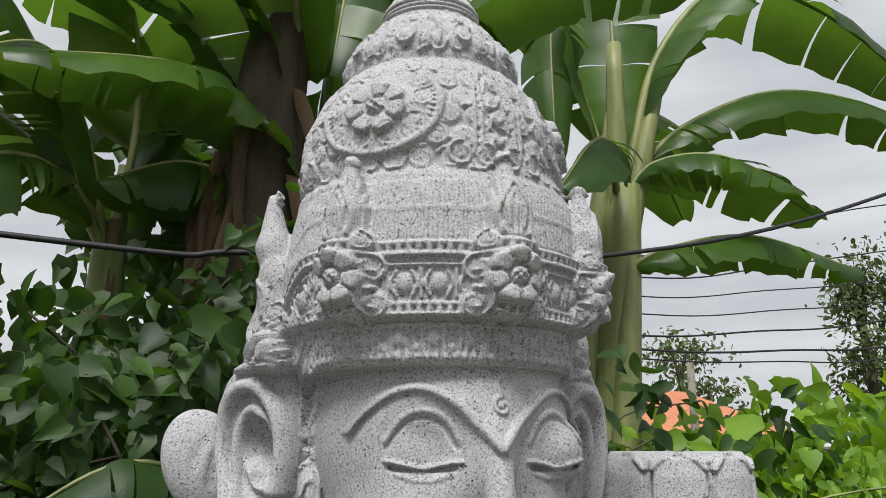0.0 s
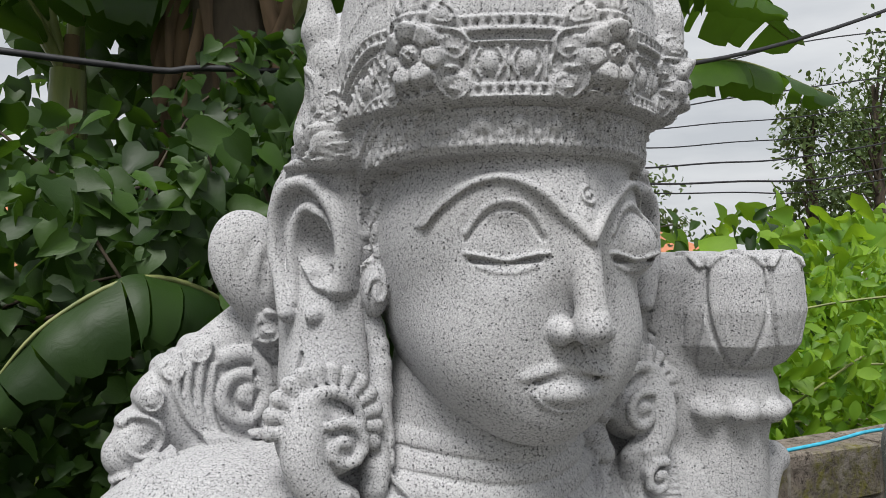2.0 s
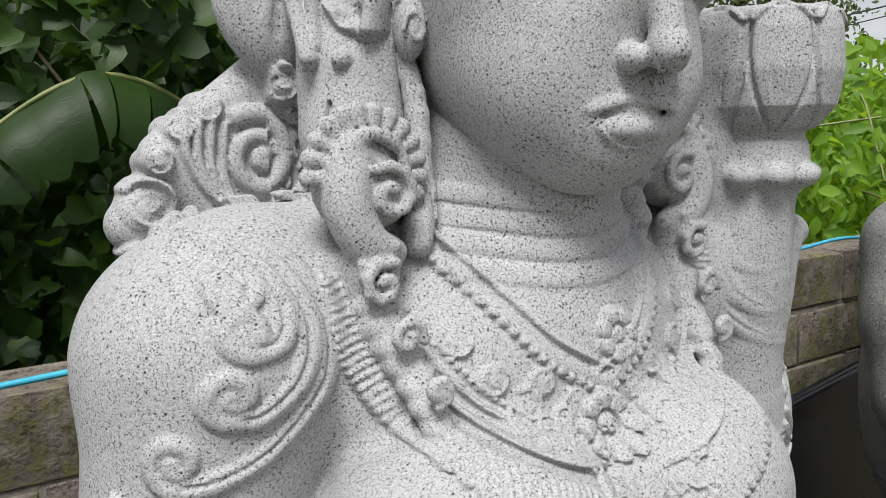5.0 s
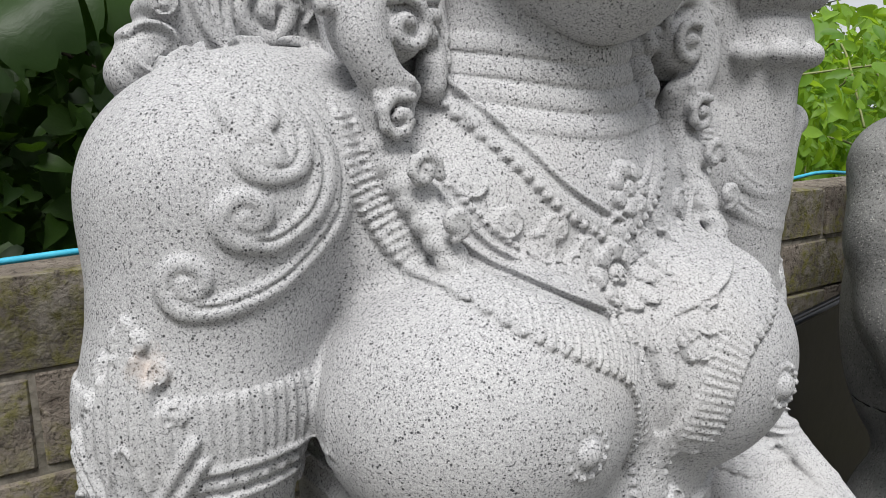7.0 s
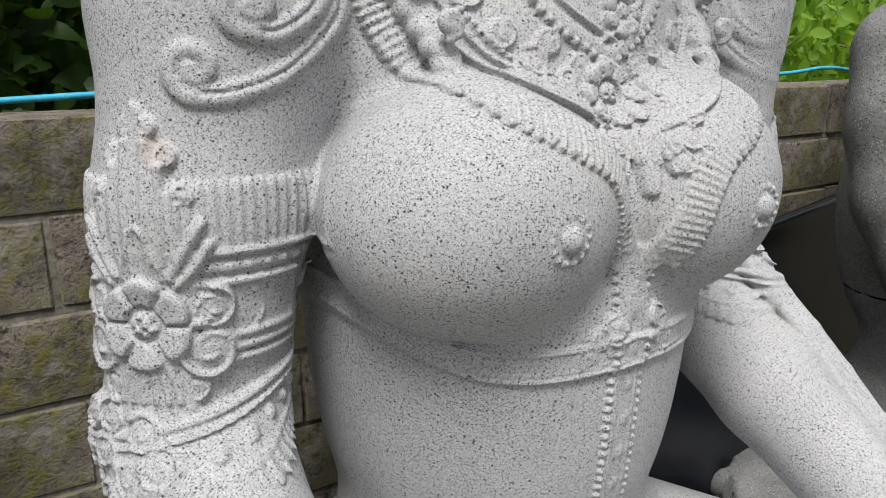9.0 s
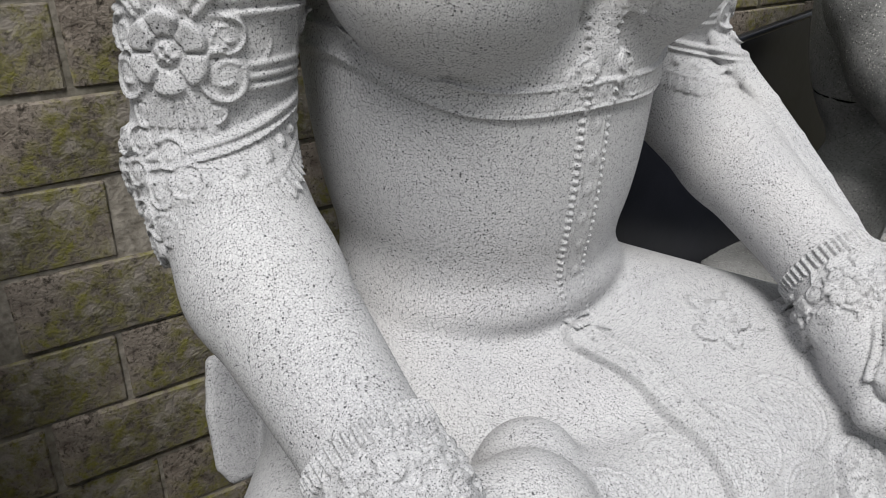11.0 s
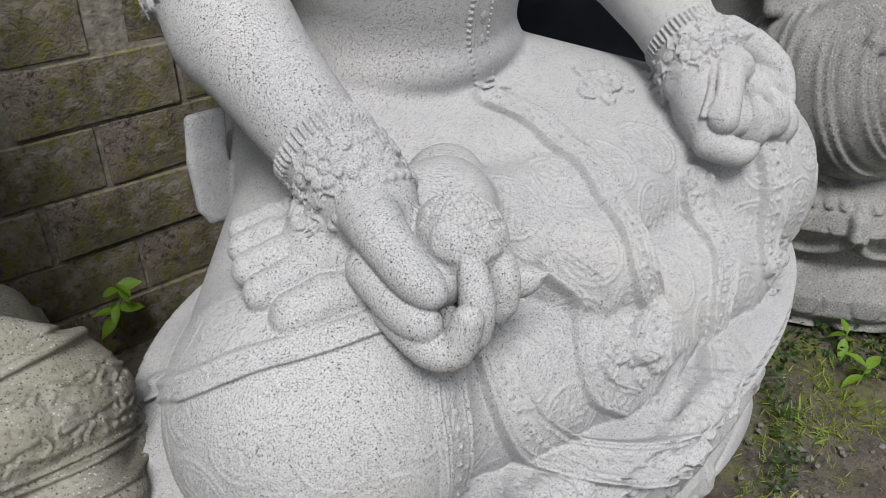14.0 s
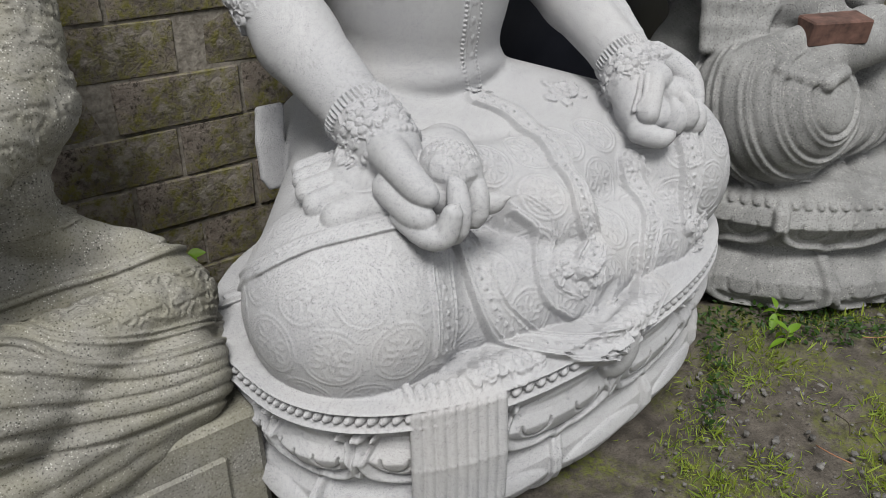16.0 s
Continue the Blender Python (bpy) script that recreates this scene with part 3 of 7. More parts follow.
def head_form(c):
    """The head by itself, facing -y; it is turned on the neck afterwards."""
    X = 0.002
    c.ell((X - 0.018, 0.775, 1.56), (0.125, 0.164, 0.16), 0.0)
    c.ell((X - 0.020, 0.752, 1.480), (0.109, 0.132, 0.124), 0.03)
    c.ell((X - 0.017, 0.752, 1.540), (0.123, 0.147, 0.100), 0.02)
    c.ell((X - 0.010, 0.676, 1.393), (0.048, 0.047, 0.038), 0.045)
    both(lambda s: c.ell((X - 0.012 + s * 0.046, 0.684, 1.447), (0.052, 0.052, 0.058), 0.035))
    # eye sockets below the brows, then the lidded eyes
    both(lambda s: c.ell((X + s * 0.066, 0.600, 1.530), (0.050, 0.026, 0.036), 0.022, (0, 0, s * 26), cut=True))
    both(lambda s: c.ell((X + s * 0.061, 0.669, 1.528), (0.037, 0.041, 0.033), 0.007))
    # nose
    N = X
    c.cap((X, 0.608, 1.545), (N, 0.597, 1.468), 0.0100, 0.0135, 0.014)
    c.ell((N, 0.597, 1.459), (0.0150, 0.0185, 0.0140), 0.007)
    both(lambda s: c.ell((N + s * 0.0175, 0.616, 1.456), (0.0112, 0.0165, 0.0112), 0.005))
    both(lambda s: c.ell((N + s * 0.010, 0.606, 1.443), (0.006, 0.009, 0.005), 0.003, cut=True))
    # mouth: a bowed upper lip, a full lower one, the line between drawn deep
    W = X - 0.010
    c.ell((W, 0.658, 1.417), (0.044, 0.028, 0.034), 0.022)
    both(lambda s: c.ell((W + s * 0.0155, 0.6325, 1.4245), (0.0300, 0.0145, 0.0090), 0.003, (0, s * 13, 0)))
    c.ell((W, 0.6310, 1.4050), (0.0300, 0.0165, 0.0125), 0.004)
    c.tube([(W + u, y, z) for u, y, z in ((-0.043, 0.641, 1.4225), (-0.026, 0.624, 1.4155), (-0.009, 0.6175, 1.4180), (0, 0.6165, 1.4150), (0.009, 0.6175, 1.4180), (0.026, 0.624, 1.4155), (0.043, 0.641, 1.4225))], 0.0026, 0.002, cut=True)
    both(lambda s: c.ell((W + s * 0.046, 0.642, 1.4230), (0.006, 0.006, 0.005), 0.008, cut=True))
    # ears: each on a broad flat lobe that slopes back, drawn as rim, hollow and inner fold
    k = Canvas(0.09, 0.23, 1.36, 1.62, 0.0009)
    k.stroke([(0.116, 1.492), (0.112, 1.525), (0.119, 1.560), (0.142, 1.588), (0.170, 1.590), (0.190, 1.568), (0.193, 1.532), (0.182, 1.500), (0.170, 1.470)], 0.0095, 0.016)
    k.stroke([(0.126, 1.606), (0.150, 1.609), (0.178, 1.600), (0.198, 1.575)], 0.007, 0.010)
    k.stroke([(0.166, 1.480), (0.172, 1.515), (0.171, 1.548), (0.157, 1.568), (0.139, 1.562), (0.130, 1.545)], 0.0060, 0.009)
    k.stroke([(0.118, 1.487), (0.130, 1.494), (0.143, 1.500), (0.156, 1.516)], 0.0065, 0.008)
    k.dome((0.146, 1.535), 0.021, -0.020, way="add", squash=1.25)
    k.dome((0.136, 1.505), 0.011, -0.010, way="add")
    k.dome((0.140, 1.468), 0.0085, 0.009)
    k.stroke([(0.150, 1.405), (0.150, 1.432)], 0.0026, -0.007, way="add", smooth=0)
    def ear(s):
        e, tilt = (0.184, 42) if s < 0 else (0.126, 30)
        co, si = math.cos(radians(tilt)), math.sin(radians(tilt))
        c.slab((X + s * e, 0.795, 1.50), (0.048, 0.024, 0.112), (0, 0, s * tilt), 0.022, 0.010)
        if s < 0:
            c.tube([(X + s * e, 0.793, 1.46), (X + s * e, 0.785, 1.40), (X + s * e, 0.775, 1.34)], [0.036, 0.040, 0.042], 0.02)
        lo, hi = sorted((X + s * 0.10, X + s * 0.26))
        c.relief((lo, 0.70, 1.37), (hi, 0.87, 1.62), k, lambda x, y, z: (0.152 + (s * (x - X) - e) * co + (y - 0.795) * si, z, np.clip((0.80 + (s * (x - X) - e) * 0.9 + 0.04 - y) / 0.02, 0, 1)), 0.03)
        f = e - 0.038
        c.ell((X + s * f, 0.744, 1.491), (0.013, 0.018, 0.026), 0.003)
        c.tube([(X + s * (f + 0.011 * (1 - t) * math.cos(8 * t)), 0.727, 1.488 + 0.018 * (1 - t) * math.sin(8 * t)) for t in np.linspace(0, 0.8, 9)], 0.0022, 0.001)
    both(ear)


def crown_form(c):
    A = (-0.024, 0.741)
    c.turned((*A, 0), [(1.60, 0.1245), (1.636, 0.1285), (1.641, 0.138), (1.70, 0.143), (1.71, 0.141), (1.745, 0.138), (1.768, 0.133), (1.79, 0.120)], 1.075, 1.10, 0.012)
    c.turned((-0.030, 0.735, 0), [(1.762, 0.110), (1.775, 0.128), (1.80, 0.133), (1.84, 0.130), (1.88, 0.112), (1.905, 0.092), (1.915, 0.086)], 1, 1, 0.004)
    c.turned((-0.030, 0.735, 0), [(1.905, 0.085), (1.915, 0.090), (1.93, 0.090), (1.95, 0.078), (1.975, 0.058), (1.99, 0.050), (2.0, 0.050), (2.01, 0.043), (2.035, 0.035), (2.06, 0.018), (2.07, 0.005)], 1, 1, 0.004)
    # bead courses between the tiers
    for z, r, b, n in ((1.768, 0.130, 0.0085, 58), (1.912, 0.088, 0.0045, 70)):
        for i in range(n):
            a = 2 * math.pi * i / n
            c.ell((-0.030 + r * math.sin(a), 0.735 - r * math.cos(a), z), (b * 0.9,) * 3, 0.003)
    # upright leaf points round the band: front, oblique and by the ears
    for a, h, w in ((11, 0.078, 0.036), (-42, 0.078, 0.036), (58, 0.078, 0.036), (-95, 0.082, 0.036), (113, 0.082, 0.036)):
        s, k = math.sin(radians(a)), math.cos(radians(a))
        side = abs(a) > 90
        p = lambda r, z: (A[0] + (r - (0.002 if side else 0.007)) * s, A[1] - (r - (0.002 if side else 0.007)) * 1.04 * k, z)
        c.tube([p(0.156, 1.66 if not side else 1.62), p(0.157, 1.70), p(0.160 if not side else 0.168, 1.73), p(0.160 if not side else 0.171, 1.70 + h)], [w * 0.55, w * 0.62, w * 0.5, 0.006], 0.006)
    # flange behind the ears
    both(lambda s: c.tube([(A[0] + s * 0.150, 0.79, 1.70), (A[0] + s * 0.156, 0.79, 1.64), (A[0] + s * 0.150, 0.79, 1.585)], [0.022, 0.026, 0.02], 0.02))


def crown_relief(c):
    A = (-0.024, 0.741)
    R = 0.157
    # the band, unrolled: u along it, v upwards; it dips towards the ears
    dip = lambda u: 0.085 * np.clip((np.abs(u) / R - 1.05) / 0.75, 0, 1) ** 1.4
    k = Canvas(-0.40, 0.40, 1.56, 1.80, 0.0008)
    at = lambda v: [(u, v) for u in np.linspace(-0.395, 0.395, 9)]
    for v, w, h in ((1.640, 0.0030, 0.0055), (1.650, 0.0018, 0.004), (1.692, 0.0030, 0.0055), (1.683, 0.0018, 0.004), (1.702, 0.0024, 0.005)):
        k.stroke(at(v), w, h)
    for v in (1.6450, 1.6975):
        k.beads(at(v), 0.0034, 0.0045, 2.6)
    for i in range(-11, 12):
        u = i * 0.030
        k.dome((u, 1.667), 0.0085, 0.0045, squash=1.1)
        k.stroke([(u + 0.015, 1.655), (u + 0.015, 1.679)], 0.0018, 0.004, smooth=0)
        for t in (-1, 1):
            k.stroke([(u + t * 0.007, 1.656), (u + t * 0.0115, 1.667), (u + t * 0.007, 1.678)], 0.0017, 0.004)
    for a in (-95, -42, 11, 58, 113):
        u = radians(a) * R
        for s in (-1, 1):
            k.curl((u + s * 0.030, 1.650), 0.0140, 90, 0.0085, s)
            k.curl((u + s * 0.029, 1.680), 0.0120, 90, 0.0085, -s)
            k.curl((u + s * 0.022, 1.703), 0.0090, 90, 0.0070, -s)
            k.curl((u + s * 0.012, 1.637), 0.0085, 270, 0.0080, s)
            k.stroke([(u + s * 0.012, 1.71), (u + s * 0.015, 1.730), (u + s * 0.002, 1.757)], 0.0026, 0.005)
            k.stroke([(u + s * 0.006, 1.715), (u + s * 0.008, 1.733), (u, 1.750)], 0.002, 0.004)
            if abs(a) > 90:
                for j in range(5):
                    k.curl((u + s * (0.016 - j * 0.001), 1.655 - j * 0.021), 0.0105, 60 * j, 0.006, s)
        k.flower((u, 1.672), 0.0265, 7, 0.0115, radians(a))
    # pleated fringe under the band, with a dotted lower hem, and combed hair above
    k.ribs(at(1.621), (-0.0135, 0.015), 0.0072, 0.0021, 0.0025)
    k.stroke(at(1.6335), 0.0022, 0.0035)
    k.beads(at(1.6065), 0.0040, 0.0045, 2.3)
    for i in range(-10, 11):
        k.dome((i * 0.034, 1.622), 0.0075, 0.0042)
        k.dome((i * 0.034 + 0.017, 1.614), 0.0045, 0.004)
        k.stroke([(i * 0.034 - 0.009, 1.632), (i * 0.034 - 0.009, 1.609)], 0.0018, 0.004, smooth=0)
    for v, o in ((1.722, 0.0), (1.748, 0.002)):
        k.ribs([(u + o, v) for u, _ in at(0)], (-0.014, 0.014), 0.0044, 0.0015, 0.0022)
    c.relief((-0.26, 0.50, 1.50), (0.26, 0.98, 1.80), k, lambda x, y, z: (np.arctan2(x - A[0], -(y - A[1])) * R, z + dip(np.arctan2(x - A[0], -(y - A[1])) * R), np.where((np.abs(x - A[0]) > 0.134) & (y < 0.90), np.clip((z - 1.600) / 0.008, 0, 1), 1.0)), 0.022)
    # the dome above: medallions with flowers in rope borders, straps between, curls all over
    q = Canvas(-0.42, 0.42, 1.765, 2.02, 0.0008)
    Q = 0.128
    for j in range(6):
        for i in range(34):
            q.curl((-0.41 + i * 0.025 + (j % 2) * 0.0125, 1.786 + j * 0.0215), 0.0115, 77 * i + 40 * j, 0.0042, 1 if (i + j) % 2 else -1)
    for a in (-142, -34, 66, 172):
        u = radians(a) * Q
        q.dome((u, 1.836), 0.060, 0.0062, squash=0.85)
        q.flower((u, 1.838), 0.031, 7, 0.012, 0.3)
        rim = [(u + 0.058 * math.cos(t), 1.842 + 0.050 * math.sin(t)) for t in np.linspace(0.6, -3.7, 15)]
        q.stroke(rim, 0.0045, 0.007)
        q.ribs(rim, (-0.009, -0.003), 0.0065, 0.0022, 0.006)
        for s in (-1, 1):
            q.curl((u + s * 0.014, 1.808), 0.0125, 60, 0.007, s)
            q.curl((u + s * 0.037, 1.820), 0.0115, 200, 0.007, -s)
            q.curl((u + s * 0.043, 1.846), 0.0110, 90, 0.007, s)
            q.curl((u + s * 0.035, 1.870), 0.0110, 30, 0.007, -s)
            q.curl((u + s * 0.014, 1.889), 0.0100, 0, 0.006, s)
    for a in (-88, 16, 119):
        u = radians(a) * Q
        for d in (-0.024, -0.017, 0.017, 0.024):
            q.stroke([(u + d, 1.79), (u + d * 0.95, 1.84), (u + d * 0.7, 1.90)], 0.0022, 0.005)
        q.beads([(u - 0.0205, 1.79), (u - 0.019, 1.84), (u - 0.014, 1.90)], 0.0034, 0.004, 2.6)
        q.beads([(u + 0.0205, 1.79), (u + 0.019, 1.84), (u + 0.014, 1.90)], 0.0034, 0.004, 2.6)
        for j in range(5):
            q.stroke([(u - 0.010, 1.795 + j * 0.022), (u - 0.005, 1.810 + j * 0.022), (u, 1.803 + j * 0.022), (u + 0.005, 1.810 + j * 0.022), (u + 0.010, 1.795 + j * 0.022)], 0.0025, 0.005)
        for s in (-1, 1):
            q.curl((u + s * 0.014, 1.790), 0.0115, 90, 0.007, s)
            q.curl((u + s * 0.036, 1.790), 0.0125, 90, 0.007, -s)
    for j in range(3):
        for i in range(30):
            q.curl((-0.41 + i * 0.028 + (j % 2) * 0.014, 1.926 + j * 0.021), 0.0125, 77 * i, 0.0042, 1 if (i + j) % 2 else -1)
    for i in range(10):
        u = -0.40 + i * 0.084
        q.curl((u, 1.938), 0.0165, 30, 0.008, 1 if i % 2 else -1)
        q.curl((u + 0.028, 1.925), 0.0105, 120, 0.006, -1)
        q.curl((u + 0.006, 1.966), 0.0100, 60, 0.006, 1)
        for t in (-1, 1):
            q.stroke([(u + 0.036 + t * 0.012, 1.922), (u + 0.036 + t * 0.014, 1.945), (u + 0.036, 1.972)], 0.0028, 0.006)
    for v in (1.986, 1.992, 1.998):
        q.stroke([(u, v) for u in np.linspace(-0.41, 0.41, 5)], 0.0024, 0.004)
    q.ribs([(u, 2.006) for u in np.linspace(-0.41, 0.41, 5)], (-0.006, 0.006), 0.02, 0.006, 0.004)
    c.relief((-0.19, 0.57, 1.775), (0.13, 0.90, 2.02), q, lambda x, y, z: (np.arctan2(x + 0.030, -(y - 0.735)) * Q, z, 1.0), 0.02)


def face_relief(c):
    X = 0.002
    k = Canvas(-0.16, 0.17, 1.33, 1.62, 0.0007)
    for s in (-1, 1):
        P = lambda *pts: [(X + s * u, v) for u, v in pts]
        # one raised line for each brow, joined over the nose
        k.stroke(P((0.001, 1.531), (0.020, 1.552), (0.044, 1.573), (0.068, 1.582), (0.092, 1.576), (0.112, 1.559), (0.122, 1.545)), 0.0052, 0.0065, taper=0.6)
        # the lid's edge over a dark slit, and the lower lid
        k.stroke(P((0.030, 1.5200), (0.044, 1.5185), (0.060, 1.5150), (0.076, 1.5175), (0.092, 1.5210)), 0.0022, 0.0028)
        k.stroke(P((0.036, 1.5155), (0.047, 1.5130), (0.061, 1.5095), (0.074, 1.5120), (0.086, 1.5155)), 0.0030, -0.0062, way="add")
        k.stroke(P((0.040, 1.5095), (0.050, 1.5062), (0.061, 1.5045), (0.073, 1.5065), (0.083, 1.5100)), 0.0022, 0.0014)
        # the two arcs of the upper lid
        k.stroke(P((0.033, 1.537), (0.044, 1.555), (0.061, 1.5625), (0.078, 1.557), (0.092, 1.537)), 0.0028, 0.0018)
        k.stroke(P((0.034, 1.531), (0.045, 1.549), (0.061, 1.5565), (0.077, 1.551), (0.090, 1.532)), 0.0022, -0.0020, way="add")
        # philtrum edges
        k.stroke([(X + s * 0.0062, 1.444), (X + s * 0.0068, 1.430)], 0.0024, 0.0026)
    k.stroke([(X - 0.042, 1.4070), (X - 0.028, 1.3935), (X - 0.010, 1.3890), (X + 0.008, 1.3935), (X + 0.022, 1.4070)], 0.0020, 0.0016)
    k.spiral((X + 0.004, 1.566), 0.0085, 1.5, 90, 0.0022, 0.0040, 1)
    k.stroke([(X + 0.004, 1.576), (X + 0.002, 1.584), (X + 0.006, 1.591)], 0.0026, 0.003, taper=0.4)
    c.relief((-0.15, 0.54, 1.33), (0.16, 0.76, 1.61), k, lambda x, y, z: (x, z, np.clip((0.75 - y) / 0.05, 0, 1)), 0.02)


def neck_folds(c):
    """Four folds round the neck."""
    n = Canvas(-0.2, 0.2, 1.20, 1.42, 0.0012)
    for j, v in enumerate((1.352, 1.333, 1.313, 1.292)):
        n.stroke([(-0.17, v + 0.030), (-0.08, v + 0.010), (0, v), (0.08, v + 0.008), (0.17, v + 0.028)], 0.0032, -0.0055, way="add")
        n.stroke([(-0.17, v + 0.021), (-0.08, v + 0.001), (0, v - 0.009), (0.08, v - 0.001), (0.17, v + 0.019)], 0.0095, 0.003)
    c.relief((-0.11, 0.62, 1.24), (0.13, 0.79, 1.40), n, lambda x, y, z: (x, z, 1.0), 0.02)


def palms_and_fingers(c):
    """The right hand with a fruit in its palm, and the left one lying on the knee."""
    # left foot, sole up, lying on the right thigh
    c.tube([(-0.20, 0.46, 0.610), (-0.36, 0.465, 0.610)], [0.065, 0.058], 0.02)
    c.ell((-0.15, 0.52, 0.605), (0.055, 0.05, 0.05), 0.012)
    toes = [(-0.425, 0.535, 0.630, 0.017), (-0.438, 0.508, 0.626, 0.0185), (-0.448, 0.478, 0.619, 0.0200), (-0.452, 0.445, 0.610, 0.0215), (-0.438, 0.402, 0.598, 0.029)]
    for x, y, z, r in toes:
        c.tube([(x + 0.095, y - 0.012, z - 0.004), (x + 0.035, y, z + 0.006), (x, y, z)], [r, r * 0.90, r], 0.004)
    # right: an upturned palm, the thumb along the fruit, four fingers that curl up round it
    c.tube([(-0.325, 0.47, 0.69), (-0.322, 0.420, 0.664)], [0.048, 0.042], 0.02)
    c.ell((-0.315, 0.370, 0.625), (0.058, 0.066, 0.040), 0.02)
    c.tube([(-0.335, 0.435, 0.682), (-0.354, 0.375, 0.680), (-0.358, 0.322, 0.662), (-0.353, 0.294, 0.650)], [0.033, 0.026, 0.021, 0.016], 0.010, smooth=3)
    c.tube([(-0.366, 0.375, 0.640), (-0.367, 0.320, 0.622), (-0.363, 0.293, 0.618)], [0.026, 0.022, 0.019], 0.004, smooth=3)
    for path, r in (([(-0.368, 0.340, 0.606), (-0.364, 0.285, 0.594), (-0.347, 0.264, 0.598), (-0.336, 0.260, 0.630)], 0.0185),
                    ([(-0.322, 0.330, 0.590), (-0.318, 0.280, 0.588), (-0.310, 0.276, 0.620), (-0.302, 0.292, 0.648)], 0.0185),
                    ([(-0.280, 0.335, 0.592), (-0.268, 0.292, 0.594), (-0.262, 0.290, 0.625), (-0.258, 0.304, 0.648)], 0.0175),
                    ([(-0.248, 0.345, 0.600), (-0.236, 0.312, 0.600), (-0.226, 0.300, 0.603), (-0.218, 0.296, 0.606)], 0.0165)):
        c.tube(path, [r, r, r * 0.98, r * 0.86], 0.003, smooth=3)
        p, q = np.array(path[-2]), np.array(path[-1])
        d = (q - p) / np.linalg.norm(q - p)
        c.cap(q, q + d * 0.017 + np.array((0, -0.006, 0.002)), r * 0.72, 0.0022, 0.003)
    # left: heel of the palm up, a cut stalk and bud held in it, three curled fingers, the forefinger below, the thumb behind
    c.tube([(0.302, 0.49, 0.700), (0.264, 0.435, 0.660), (0.236, 0.390, 0.618)], [0.048, 0.040, 0.030], 0.02, smooth=2)
    c.ell((0.290, 0.405, 0.625), (0.062, 0.060, 0.035), 0.02)
    c.tube([(0.318, 0.480, 0.708), (0.348, 0.432, 0.712), (0.366, 0.380, 0.685), (0.356, 0.345, 0.648)], [0.032, 0.026, 0.021, 0.013], 0.008, smooth=3)
    c.ell((0.296, 0.410, 0.690), (0.034, 0.034, 0.030), 0.003)
    c.tube([(0.282, 0.398, 0.694), (0.230, 0.366, 0.642)], [0.020, 0.0220], 0.0015)
    c.ell((0.325, 0.385, 0.660), (0.034, 0.036, 0.030), 0.006)
    c.tube([(0.262, 0.405, 0.702), (0.238, 0.384, 0.676), (0.214, 0.376, 0.648)], 0.0055, 0.001, smooth=3)
    c.tube([(0.262, 0.418, 0.704), (0.232, 0.395, 0.676), (0.210, 0.386, 0.646)], 0.0048, 0.001, smooth=3)
    for x, y, z in ((0.296, 0.352, 0.650), (0.320, 0.342, 0.660), (0.344, 0.338, 0.646)):
        c.tube([(x - 0.010, y + 0.030, z - 0.050), (x - 0.004, y - 0.006, z - 0.040), (x, y - 0.004, z - 0.016), (x + 0.002, y + 0.008, z)], [0.018, 0.0185, 0.0165, 0.0105], 0.003, smooth=3)
        c.cap((x + 0.002, y + 0.008, z), (x + 0.003, y + 0.012, z + 0.010), 0.0095, 0.004, 0.002)
    c.tube([(0.222, 0.375, 0.604), (0.238, 0.338, 0.598), (0.254, 0.328, 0.603)], [0.024, 0.019, 0.012], 0.004, smooth=3)
    c.cap((0.254, 0.328, 0.603), (0.266, 0.324, 0.608), 0.011, 0.003, 0.002)


